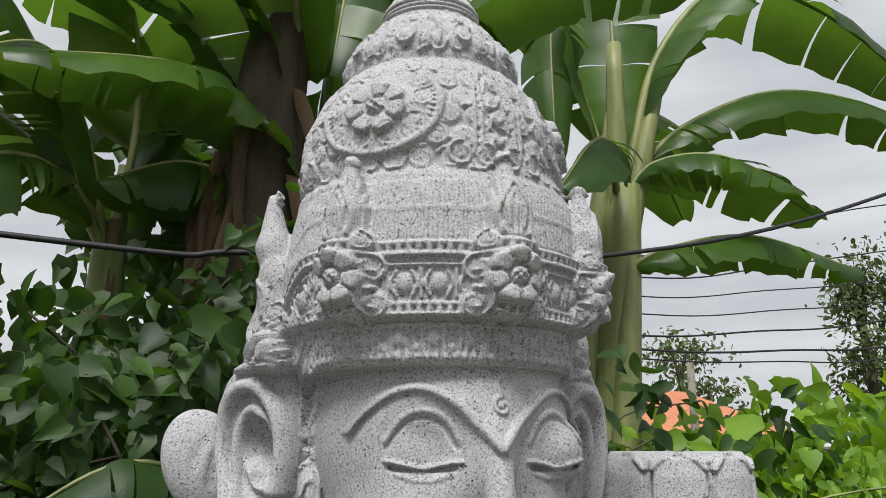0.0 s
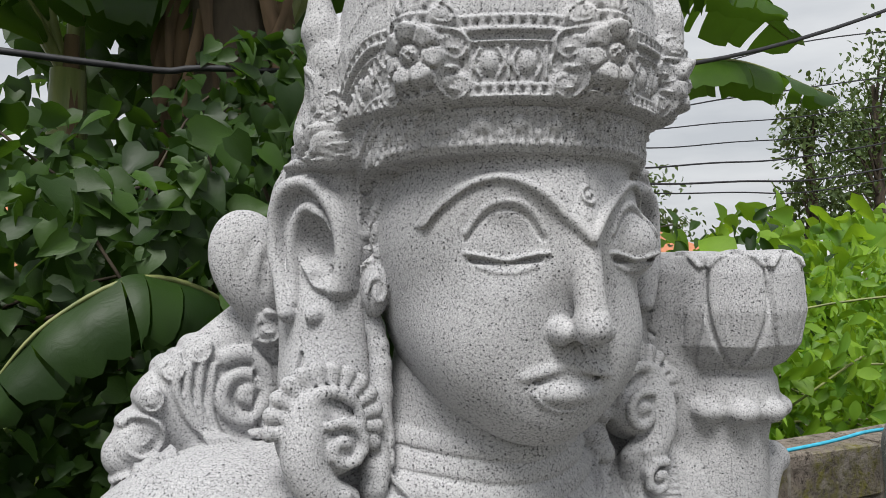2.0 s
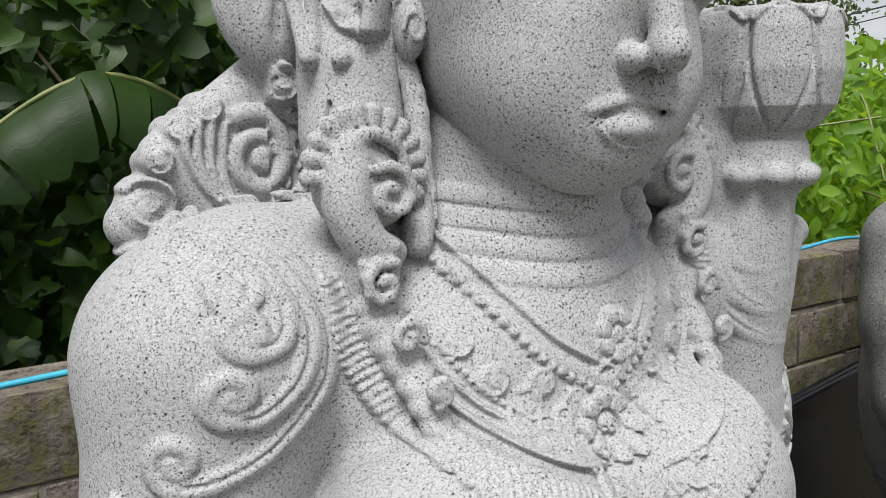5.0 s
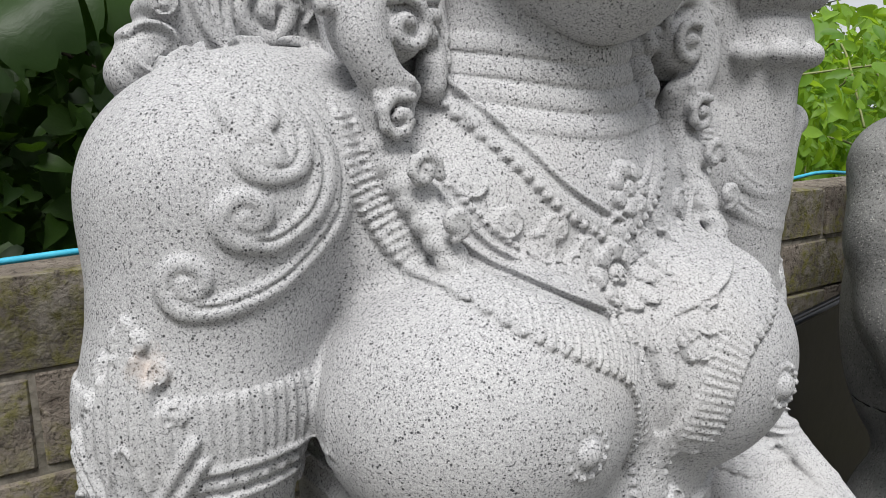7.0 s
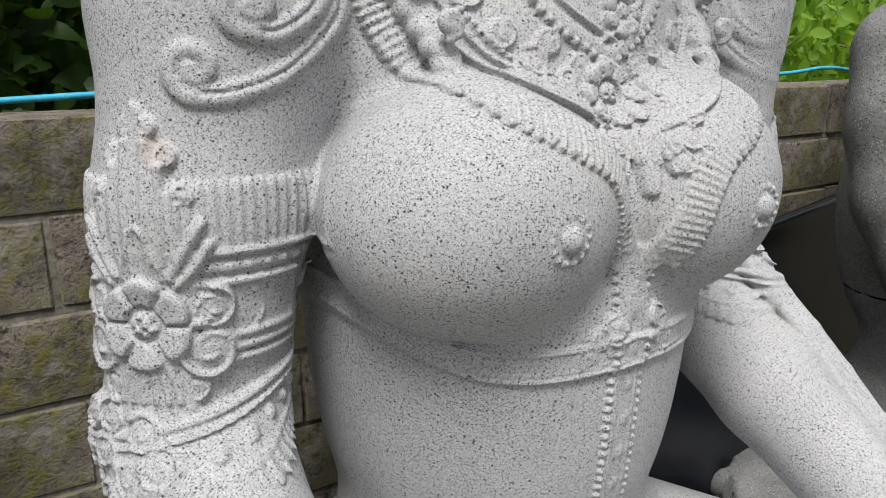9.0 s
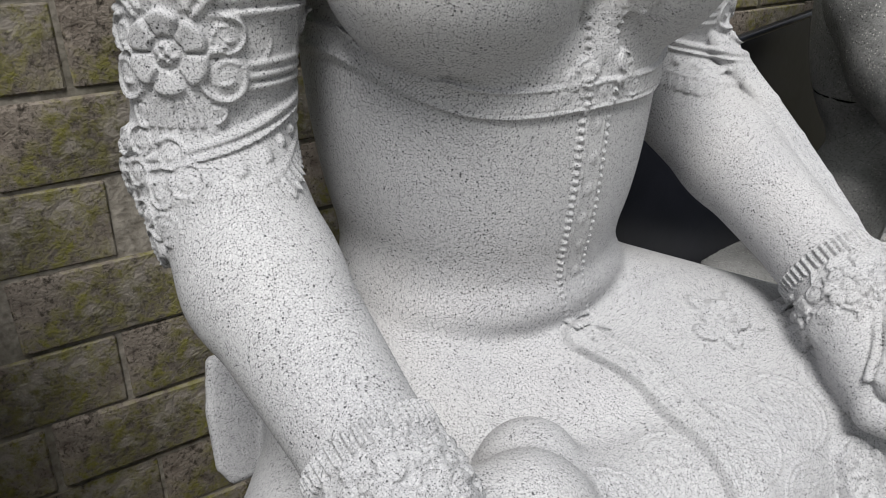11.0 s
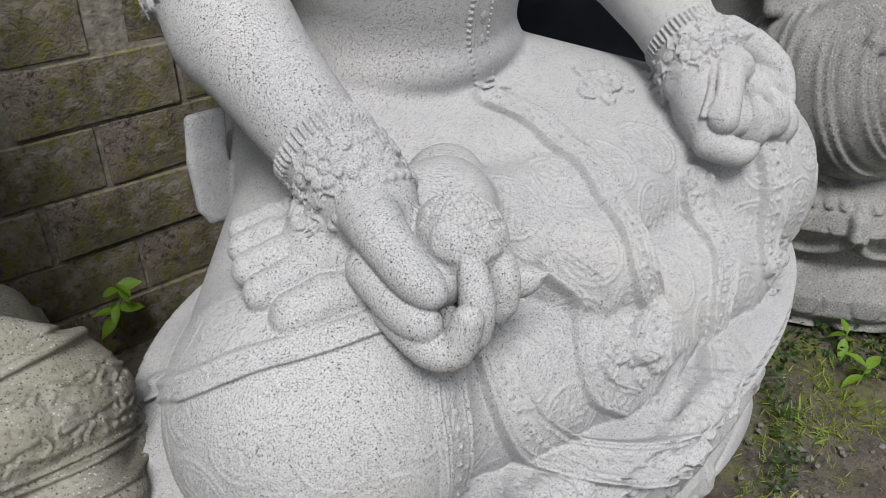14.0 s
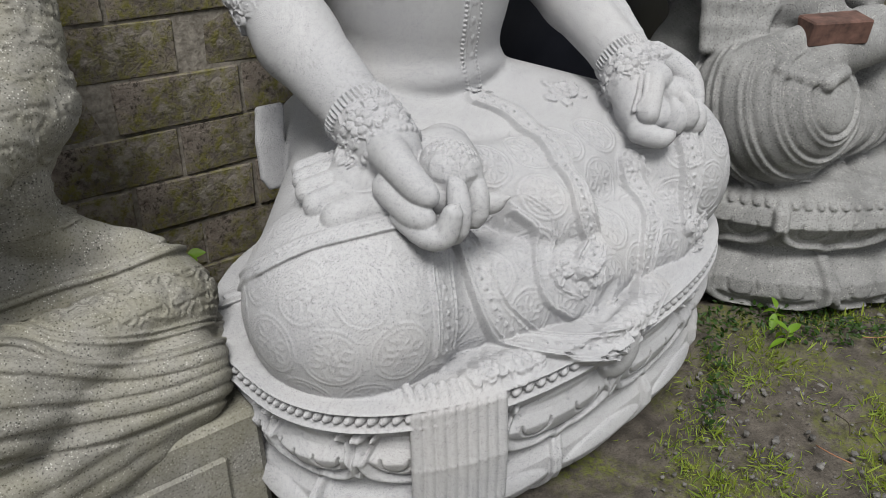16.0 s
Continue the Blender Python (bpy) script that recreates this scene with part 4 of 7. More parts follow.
def dress_form(c):
    # raised collar with a point between the breasts
    k = Canvas(-0.28, 0.30, 0.66, 1.40, 0.0010)
    for s in (-1, 1):
        P = lambda *pts: [(s * u + 0.004, v) for u, v in pts]
        outer = P((0.205, 1.30), (0.200, 1.255), (0.185, 1.215), (0.150, 1.170), (0.100, 1.142), (0.062, 1.120), (0.040, 1.085), (0.025, 1.03))
        k.stroke(outer, 0.016, 0.0040, flat=True)
        k.ribs(outer, (-0.014, 0.013), 0.0068, 0.0024, 0.0062)
        k.beads([(u + s * 0.004, v - 0.017) for u, v in outer], 0.0046, 0.0055)
        inner = P((0.178, 1.30), (0.172, 1.255), (0.158, 1.225), (0.128, 1.188), (0.090, 1.165), (0.050, 1.148), (0.0, 1.130))
        k.stroke(inner, 0.0032, 0.0075)
        k.stroke([(u - s * 0.010, v + 0.008) for u, v in inner], 0.0025, 0.006)
        k.beads([(u - s * 0.019, v + 0.014) for u, v in inner], 0.0034, 0.005)
        lace = P((0.130, 1.325), (0.110, 1.295), (0.084, 1.260), (0.056, 1.228), (0.02, 1.205), (0.0, 1.195))
        k.stroke(lace, 0.007, 0.0055)
        k.beads([(u, v - 0.008) for u, v in lace], 0.0048, 0.0075)
        k.stroke([(u - s * 0.008, v + 0.012) for u, v in lace], 0.0025, 0.006)
        for i, (u, v) in enumerate(P((0.128, 1.245), (0.105, 1.212), (0.078, 1.190), (0.045, 1.172), (0.062, 1.205), (0.032, 1.186))):
            k.curl((u, v), 0.013, 60 * i, 0.006, s)
        for i, (u, v) in enumerate(P((0.045, 1.150), (0.034, 1.128), (0.052, 1.165), (0.024, 1.108), (0.070, 1.172))):
            k.curl((u, v), 0.0115, 75 * i, 0.0070, -s)
        # crossed beaded straps between them
        strap = P((0.026, 1.065), (0.010, 1.025), (-0.006, 0.990), (-0.020, 0.955))
        k.stroke(strap, 0.0105, 0.0045, flat=True)
        k.beads(strap, 0.0034, 0.0062, 2.4)
    cx = 0.004
    k.flower((cx - 0.008, 1.164), 0.030, 8, 0.0105)
    k.flower((cx + 0.02, 1.232), 0.025, 7, 0.008)
    k.stroke([(cx, 1.13), (cx, 1.105), (cx, 1.085)], 0.012, 0.006, taper=0.5)
    for t in (-1, 1):
        for i in range(7):
            k.curl((cx + t * (0.020 + i * 0.0135), 1.142 + i * 0.0065), 0.0105 - i * 0.0004, 70 * i, 0.0065, t)
        for i in range(4):
            k.stroke([(cx + t * (0.004 + i * 0.005), 1.130), (cx + t * (0.006 + i * 0.006), 1.108 + i * 0.004)], 0.0030, 0.0080, smooth=0)
    # the sash down the belly
    drop = [(0.000, 1.02), (0.000, 0.90), (0.004, 0.80), (0.014, 0.71), (0.030, 0.66)]
    k.stroke(drop, 0.019, 0.0030, flat=True)
    for d in (-0.018, 0.018):
        k.beads([(u + d, v) for u, v in drop], 0.0036, 0.0058, 2.6)
        k.stroke([(u + d * 0.62, v) for u, v in drop], 0.0020, 0.0046)
    for i in range(9):
        v = 0.98 - i * 0.036
        u = float(np.interp(-v, [-1.02, -0.80, -0.66], [0, 0.004, 0.03]))
        k.dome((u, v), 0.008, 0.0048, squash=1.4)
    c.relief((-0.27, 0.50, 0.66), (0.28, 0.86, 1.36), k, lambda x, y, z: (x, z, np.clip((0.86 - y) / 0.04, 0, 1)), 0.03)
    w = Canvas(-0.28, 0.28, 0.80, 1.06, 0.0010)
    for s in (-1, 1):
        P = lambda *pts: [(s * u + 0.004, v) for u, v in pts]
        band = P((0.236, 1.010), (0.212, 0.985), (0.187, 0.966), (0.151, 0.946), (0.110, 0.938), (0.060, 0.938), (0.0, 0.941))
        w.stroke(band, 0.0145, 0.0035, flat=True)
        for d in (-0.0125, 0.0125):
            w.stroke([(u, v + d) for u, v in band], 0.0026, 0.0062)
        w.stroke([(u, v - 0.007) for u, v in band], 0.0016, 0.0050)
        for i, (u, v) in enumerate(P((0.026, 0.968), (0.040, 0.956), (0.026, 0.946), (0.050, 0.942))):
            w.curl((u, v), 0.0115, 80 * i, 0.0065, s)
    trunk = lambda x, y, z: np.clip((np.minimum(*(((x + 0.012 - t) / 0.130) ** 2 + ((y - 0.685) / 0.120) ** 2 + ((z - 1.071) / 0.112) ** 2 for t in (-0.108, 0.108))) - 1.04) / 0.06, 0, 1)
    c.relief((-0.27, 0.56, 0.82), (0.28, 0.88, 1.05), w, lambda x, y, z: (x, z, trunk(x, y, z) * np.clip((0.875 - y) / 0.03, 0, 1)), 0.02)
    # nipple rosettes
    def rosette(s):
        p = Vector((s * 0.115, 0.565, 1.065))
        c.ell(p, (0.0105, 0.0065, 0.0105), 0.004)
        for i in range(14):
            a = 2 * math.pi * i / 14
            c.ell((p[0] + 0.0180 * math.cos(a), p[1] + 0.0025, p[2] + 0.0180 * math.sin(a)), (0.0034,) * 3, 0.0015)
    both(rosette)
    # belly fold
    c.ell((0, 0.750, 0.690), (0.172, 0.112, 0.060), 0.014)


def arm_ring(c, s, x0, y0):
    """Armlet with a flower plate, an elbow cuff and shoulder scrolls, drawn round the upper arm; u grows inwards."""
    R = 0.086
    k = Canvas(-0.29, 0.29, 0.80, 1.36, 0.0011)
    ring = lambda v: [(u, v) for u in np.linspace(-0.285, 0.285, 7)]
    ang = lambda a: radians(a) * R
    # pleated band, three cords with oblong beads, plain field, three cords
    k.stroke(ring(1.079), 0.028, 0.0028, flat=True)
    k.ribs(ring(1.080), (-0.024, 0.026), 0.0088, 0.0026, 0.0044)
    for v in (1.054, 1.030):
        k.stroke(ring(v), 0.0042, 0.0062)
    k.stroke(ring(1.042), 0.0058, 0.004)
    k.beads(ring(1.042), 0.0052, 0.0062, 2.9)
    k.stroke(ring(1.000), 0.030, 0.0020, flat=True)
    for i in range(-3, 6):
        k.stroke([(0.012 + i * 0.045, 1.022), (0.022 + i * 0.045, 1.005), (0.012 + i * 0.045, 0.985)], 0.0026, 0.0042)
    for v in (0.986, 0.976, 0.966):
        k.stroke(ring(v), 0.0040, 0.0058)
    # the plate: pointed above, a six-petalled flower, scrolls at its sides, a fan below
    f = ang(-48)
    k.stroke([(f, 0.955), (f, 1.00), (f, 1.07)], 0.046, 0.0055, flat=True)
    k.stroke([(f, 1.06), (f, 1.105), (f, 1.155)], 0.036, 0.0055, flat=True, taper=0.25)
    for t in (-1, 1):
        k.curl((f + t * 0.047, 0.978), 0.0255, 90, 0.011, t)
        k.curl((f + t * 0.050, 1.012), 0.0175, 90, 0.0105, -t)
        k.curl((f + t * 0.034, 0.950), 0.0110, 270, 0.0085, t)
        k.stroke([(f + t * 0.026, 1.030), (f + t * 0.040, 1.045), (f + t * 0.050, 1.062)], 0.0048, 0.0105)
        k.stroke([(f + t * 0.022, 1.036), (f + t * 0.034, 1.058), (f + t * 0.046, 1.078)], 0.0048, 0.0105)
        for d, top in ((0.008, 1.135), (0.019, 1.118), (0.030, 1.10)):
            k.stroke([(f + t * d * 0.8, 1.035), (f + t * d, 1.07), (f + t * d * 1.02, top)], 0.0032, 0.0085)
            k.dome((f + t * d, top), 0.0050, 0.0095)
        k.curl((f + t * 0.037, 1.098), 0.0085, 90, 0.0085, t)
        k.curl((f + t * 0.026, 1.126), 0.0080, 90, 0.0085, t)
        k.curl((f + t * 0.012, 1.146), 0.0070, 90, 0.0085, t)
    k.stroke([(f - 0.016, 1.04), (f, 1.075), (f + 0.016, 1.04)], 0.0028, 0.0085)
    k.flower((f, 1.000), 0.039, 6, 0.0135, 0.52)
    for d in (-0.018, -0.011, -0.004, 0.004, 0.011, 0.018):
        k.stroke([(f + d * 0.6, 0.975), (f + d, 0.958), (f + d * 1.25, 0.938)], 0.0040, 0.0095)
    # elbow cuff, tilted, with a cluster of curls on its outer side
    cuff = [(u, 0.893 + 0.22 * (u + 0.05) if u > -0.05 else 0.893 + 0.30 * (u + 0.05)) for u in np.linspace(-0.285, 0.285, 11)]
    k.stroke(cuff, 0.030, 0.0045, flat=True)
    k.stroke([(u, v + 0.029) for u, v in cuff], 0.0044, 0.0080)
    k.stroke([(u, v + 0.020) for u, v in cuff], 0.0022, 0.0095)
    k.stroke([(u, v - 0.009) for u, v in cuff], 0.0028, 0.0070)
    k.ribs([(u, v - 0.020) for u, v in cuff], (-0.008, 0.008), 0.0085, 0.0024, 0.0064)
    k.beads([(u, v + 0.006) for u, v in cuff], 0.0075, 0.009, 3.2)
    g = ang(-62)
    for i, (du, dv) in enumerate(((-0.040, 0.030), (-0.012, 0.034), (0.016, 0.026), (0.034, 0.010), (-0.046, -0.002), (-0.016, 0.004), (0.012, -0.004), (-0.036, -0.032), (-0.006, -0.030), (0.018, -0.032), (-0.024, -0.058), (0.002, -0.056), (-0.012, -0.078))):
        k.curl((g + du, 0.888 + dv), 0.0150, 70 * i, 0.0105, 1 if i % 2 else -1)
    # four scrolls that fall from the shoulder, each longer than the last
    for a0, (ca, cv, r), mid in ((34, (17, 1.300, 0.0135), [(34, 1.325), (30, 1.300)]),
                                 (39, (19, 1.272, 0.0165), [(40, 1.32), (38, 1.285), (32, 1.262)]),
                                 (45, (9, 1.229, 0.0185), [(46, 1.31), (45, 1.265), (37, 1.230), (22, 1.211)]),
                                 (52, (-16, 1.186, 0.0195), [(53, 1.30), (52, 1.255), (45, 1.215), (26, 1.183), (2, 1.169)])):
        pts = [(ang(a0), 1.358)] + [(ang(a), v) for a, v in mid] + [(ang(ca) + 0.002, cv - r * 0.95)]
        k.stroke(pts, 0.0090, 0.0055)
        k.stroke([(u - 0.002, v + 0.002) for u, v in pts], 0.0018, -0.0035, way="add")
        k.spiral((ang(ca), cv), r, 1.35, 270, 0.0078, 0.0058, -1, taper=0.75)
    turn = 1 if s < 0 else -1
    c.relief((x0 - 0.125, y0 - 0.13, 0.80), (x0 + 0.125, y0 + 0.12, 1.35), k,
             lambda x, y, z: (turn * np.arctan2(x - x0, -(y - y0)) * R, z, np.clip((0.135 - np.hypot(x - x0, y - y0)) / 0.012, 0, 1) * np.clip((y0 + 0.10 - y) / 0.02, 0, 1) * np.where(z > 1.14, 1.0, np.clip((0.074 + turn * (x0 - x)) / 0.024, 0, 1))), 0.03)


def wrist_cuffs(c):
    for a, b, s in (((-0.338, 0.68, 0.80), (-0.325, 0.47, 0.69), -1), ((0.322, 0.67, 0.800), (0.302, 0.49, 0.700), 1)):
        a, b = np.array(a), np.array(b)
        d = (b - a) / np.linalg.norm(b - a)
        for t, h, w in ((0.82, 0.006, 0.006), (0.98, 0.003, 0.030), (1.14, 0.006, 0.006)):
            p = a + (b - a) * t
            c.cap(p - d * w, p + d * w, 0.056 + h * 0.4 - 0.004 * t, 0.056 + h * 0.4 - 0.006 * t, 0.006)
        e1 = np.cross(d, (0, 0, 1))
        e1 /= np.linalg.norm(e1)
        e2 = np.cross(e1, d)
        p = a + (b - a) * 1.19
        for i in range(26):
            an = 2 * math.pi * i / 26
            c.ell(p + 0.052 * (e1 * math.cos(an) + e2 * math.sin(an)), (0.0065,) * 3, 0.003)
        k = Canvas(-0.2, 0.2, 0, 0.30, 0.0013)
        k.leafy(-0.19, 0.19, 0.200, 0.270, 120, 0.008, 0.005, 9)
        for u in (-0.12, -0.04, 0.04, 0.12):
            k.flower((u, 0.238), 0.024, 7, 0.008)
            for t in (-1, 1):
                k.curl((u + t * 0.030, 0.225), 0.011, 60, 0.007, t)
                k.curl((u + t * 0.028, 0.252), 0.010, 200, 0.007, -t)
        k.ribs([(u, 0.192) for u in np.linspace(-0.19, 0.19, 5)], (-0.008, 0.008), 0.008, 0.0025, 0.006)
        def place(x, y, z, a=a, d=d, e1=e1, e2=e2):
            rx, ry, rz = x - a[0], y - a[1], z - a[2]
            v = rx * d[0] + ry * d[1] + rz * d[2]
            an = np.arctan2(rx * e2[0] + ry * e2[1] + rz * e2[2], rx * e1[0] + ry * e1[1] + rz * e1[2])
            far = np.sqrt(np.maximum(rx * rx + ry * ry + rz * rz - v * v, 0))
            return an * 0.056, v, np.clip((0.085 - far) / 0.01, 0, 1)
        c.relief(np.minimum(a, b) - 0.08, np.maximum(a, b) + 0.08, k, place, 0.015)


def hair_and_stem(c):
    # bow of hair behind each ear and the carved wing on each shoulder
    def wing(s):
        c.ell((s * 0.198, 0.872, 1.515), (0.042, 0.024, 0.058), 0.008, (0, s * 24, 0))
        for d in (-0.012, 0.010):
            c.tube([(s * (0.186 + d), 0.846, 1.553), (s * (0.203 + d), 0.842, 1.520), (s * (0.208 + d), 0.846, 1.484)], [0.006, 0.0085, 0.006], 0.003, cut=True, smooth=3)
        c.slab((s * 0.203, 0.905, 1.388), (0.085, 0.026, 0.075), (0, s * 38, 0), 0.024, 0.012)
        c.slab((s * 0.243, 0.922, 1.342), (0.075, 0.026, 0.070), (0, s * 50, 0), 0.024, 0.012)
        for x, z, r in ((0.289, 1.413, 0.014), (0.304, 1.385, 0.015), (0.307, 1.352, 0.026), (0.318, 1.318, 0.017), (0.322, 1.290, 0.016), (0.262, 1.432, 0.016), (0.190, 1.452, 0.020)):
            c.ell((s * (x - 0.012), 0.880 + (x - 0.19) * 0.45, z), (r, 0.020, r), 0.004)
        k = Canvas(-0.36, -0.10, 1.24, 1.50, 0.0009)
        for cu, cv, r, st in ((-0.312, 1.350, 0.024, 140), (-0.321, 1.300, 0.018, 150), (-0.190, 1.452, 0.017, 90), (-0.305, 1.388, 0.012, 60), (-0.286, 1.416, 0.012, 60), (-0.262, 1.434, 0.013, 30)):
            k.curl((cu, cv), r, st, 0.009, -1)
        k.spiral((-0.216, 1.390), 0.040, 1.7, 120, 0.0095, 0.009, -1, taper=0.7)
        for i in range(4):
            k.stroke([(-0.280 + i * 0.011, 1.43 - i * 0.004), (-0.280 + i * 0.010, 1.39 - i * 0.006), (-0.252 + i * 0.008, 1.350 - i * 0.006), (-0.18, 1.328 - i * 0.005)], 0.0045, 0.0075)
        for i in range(6):
            k.curl((-0.160 - i * 0.004, 1.475 - i * 0.017), 0.008, 40 * i, 0.006, 1)
        k.leafy(-0.20, -0.14, 1.34, 1.40, 18, 0.009, 0.006, 4)
        c.relief((-0.36, 0.82, 1.25) if s < 0 else (0.12, 0.82, 1.25), (-0.12, 0.96, 1.50) if s < 0 else (0.36, 0.96, 1.50), k, lambda x, y, z: (-np.abs(x) - 0.010 * (np.abs(x) > 0.20), z, np.clip((0.945 - y) / 0.02, 0, 1)), 0.03)
        # long side lock of ornament: a rayed plume and a braid that falls over the breast
        px, py, pz = s * 0.172, 0.738, 1.376
        c.ell((px, py + 0.012, pz - 0.006), (0.040, 0.026, 0.044), 0.006)
        for i in range(13):
            a = radians(-22 + i * 17)
            d = (math.cos(a) * s * -1, 0, math.sin(a))
            c.cap((px + d[0] * 0.038, py - 0.004, pz + d[2] * 0.039), (px + d[0] * 0.047, py - 0.001, pz + d[2] * 0.048), 0.0056, 0.0080, 0.0015)
        arc = [(px - s * 0.030 * math.cos(radians(a)), py - 0.012, pz + 0.030 * math.sin(radians(a))) for a in range(-10, 200, 15)]
        c.tube(arc, [0.004] * 4 + [0.0055] * 6 + [0.004] * (len(arc) - 10), 0.002)
        c.tube([(px + s * 0.014, py - 0.006, pz + 0.012), (px + s * 0.022, py - 0.012, pz - 0.024), (px + s * 0.006, py - 0.014, pz - 0.056), (px - s * 0.020, py - 0.010, pz - 0.062)], [0.014, 0.016, 0.014, 0.008], 0.010, smooth=3)
        for cx, cz, r, hand in ((-0.010, -0.016, 0.023, 1), (0.0, -0.074, 0.022, -1)):
            c.ell((px + s * cx, py - 0.004, pz + cz), (r * 1.1, 0.020, r * 1.1), 0.006)
            c.tube([(px + s * (cx + hand * r * (1 - t) * math.cos(1 + 9 * t)), py - 0.024, pz + cz + r * (1 - t) * math.sin(1 + 9 * t)) for t in np.linspace(0, 0.85, 14)], 0.0045, 0.002)
        fall = [(px + s * 0.004, 0.735, 1.30), (px - s * 0.002, 0.715, 1.262), (px - s * 0.012, 0.690, 1.225), (px - s * 0.018, 0.662, 1.19), (px - s * 0.030, 0.645, 1.15)]
        fl = spline(fall, 5)
        for i, p in enumerate(fl):
            r = 0.024 - 0.014 * i / len(fl)
            c.ell(p + np.array((0, 0.010, 0)), (r, r * 0.75, r * 0.62), 0.005, (20, s * 25 * (1 if i % 2 else -1), 0))
        for i in (1, 6, 11):
            q = fl[i]
            rr = 0.020 - i * 0.0008
            c.tube([(q[0] + rr * (1 - t) * math.cos(9 * t + i), q[1] - 0.024, q[2] + rr * (1 - t) * math.sin(9 * t + i)) for t in np.linspace(0, 0.85, 10)], 0.0044, 0.002)
        # plain lock that edges the cheek
        c.tube([(s * 0.112, 0.775, 1.47), (s * 0.108, 0.764, 1.42), (s * 0.117, 0.750, 1.35), (s * 0.127, 0.738, 1.318)], [0.008, 0.010, 0.012, 0.013], 0.004, smooth=3)
    both(wing)
    # the lotus at the left shoulder: bud, collar, broad leafy stalk
    L = (0.302, 0.735)
    c.turned((*L, 0), [(1.398, 0.048), (1.404, 0.062), (1.425, 0.079), (1.461, 0.086), (1.502, 0.083), (1.519, 0.078), (1.524, 0.069)], 1, 1, 0.004)
    k = Canvas(-0.30, 0.30, 1.35, 1.54, 0.0010)
    for i in range(-4, 5):
        u = i * 0.066 + 0.012
        for t in (-1, 1):
            k.stroke([(u + t * 0.030, 1.505), (u + t * 0.031, 1.45), (u + t * 0.022, 1.40), (u + t * 0.006, 1.366)], 0.0030, -0.0046, way="add")
            k.stroke([(u + t * 0.012, 1.445), (u + t * 0.0065, 1.40)], 0.0013, -0.0016, way="add")
        k.stroke([(u - 0.028, 1.50), (u - 0.016, 1.514), (u, 1.520), (u + 0.016, 1.514), (u + 0.028, 1.50)], 0.0034, 0.0036)
    c.relief((0.19, 0.62, 1.39), (0.41, 0.85, 1.53), k, lambda x, y, z: (np.arctan2(x - L[0], -(y - L[1])) * 0.082, 1.518 - (1.524 - z) / 0.808, 1.0), 0.02)
    c.turned((*L, 0), [(1.340, 0.036), (1.350, 0.050), (1.366, 0.056), (1.385, 0.054), (1.396, 0.048), (1.406, 0.046)], 1, 1, 0.006)
    for i in range(9):
        a = 2 * math.pi * i / 9
        c.ell((L[0] + 0.050 * math.cos(a), L[1] + 0.050 * math.sin(a), 1.354), (0.019, 0.019, 0.014), 0.005)
    c.tube([(0.300, 0.745, 1.36), (0.305, 0.755, 1.24), (0.310, 0.77, 1.12), (0.315, 0.78, 1.00)], [0.048, 0.050, 0.052, 0.055], 0.02, smooth=3)
    c.tube([(0.230, 0.75, 1.50), (0.240, 0.755, 1.42), (0.255, 0.76, 1.34), (0.285, 0.76, 1.27), (0.300, 0.77, 1.17)], [0.022, 0.028, 0.032, 0.030, 0.028], 0.01, smooth=3)
    c.tube([(0.238, 0.722, 1.50), (0.248, 0.722, 1.43), (0.272, 0.718, 1.36), (0.305, 0.712, 1.29), (0.325, 0.715, 1.26)], 0.006, 0.004, smooth=3)
    c.tube([(0.330, 0.74, 1.20), (0.352, 0.74, 1.26), (0.372, 0.74, 1.285), (0.388, 0.74, 1.282)], [0.028, 0.022, 0.016, 0.012], 0.01, smooth=3)
    # broad leaf between face and stalk
    c.slab((0.196, 0.770, 1.405), (0.040, 0.012, 0.105), (0, 8, -28), 0.011, 0.008)
    c.tube([(0.172, 0.770, 1.50), (0.176, 0.765, 1.42), (0.192, 0.742, 1.310)], [0.010, 0.011, 0.006], 0.006, smooth=3)
    for i in range(6):
        z = 1.47 - i * 0.024
        c.tube([(0.178, 0.766, z + 0.012), (0.212, 0.748, z - 0.012)], 0.0022, 0.001, cut=True)


SEAT = (-0.005, 0.50)          # middle of the seat, and its plan: blunt in front, longer behind, turned a little
SEAT_A, SEAT_B, SEAT_C, SEAT_P, SEAT_TURN = 0.572, 0.318, 0.44, 2.3, 6.5


def seat_plan(x, y):
    co, si = math.cos(radians(SEAT_TURN)), math.sin(radians(SEAT_TURN))
    u, w = (x - SEAT[0]) * co + (y - SEAT[1]) * si, (y - SEAT[1]) * co - (x - SEAT[0]) * si
    return u / SEAT_A, w / np.where(w < 0, SEAT_B, SEAT_C)


def seat_radius(x, y):
    return plan_radius(*seat_plan(x, y), SEAT_P)


def seat_front(x):
    """Where the front edge of the seat lies at x."""
    ys = np.linspace(0.10, 0.50, 401)
    return float(ys[np.argmax(seat_radius(np.full(401, x), ys) < 1.0)])


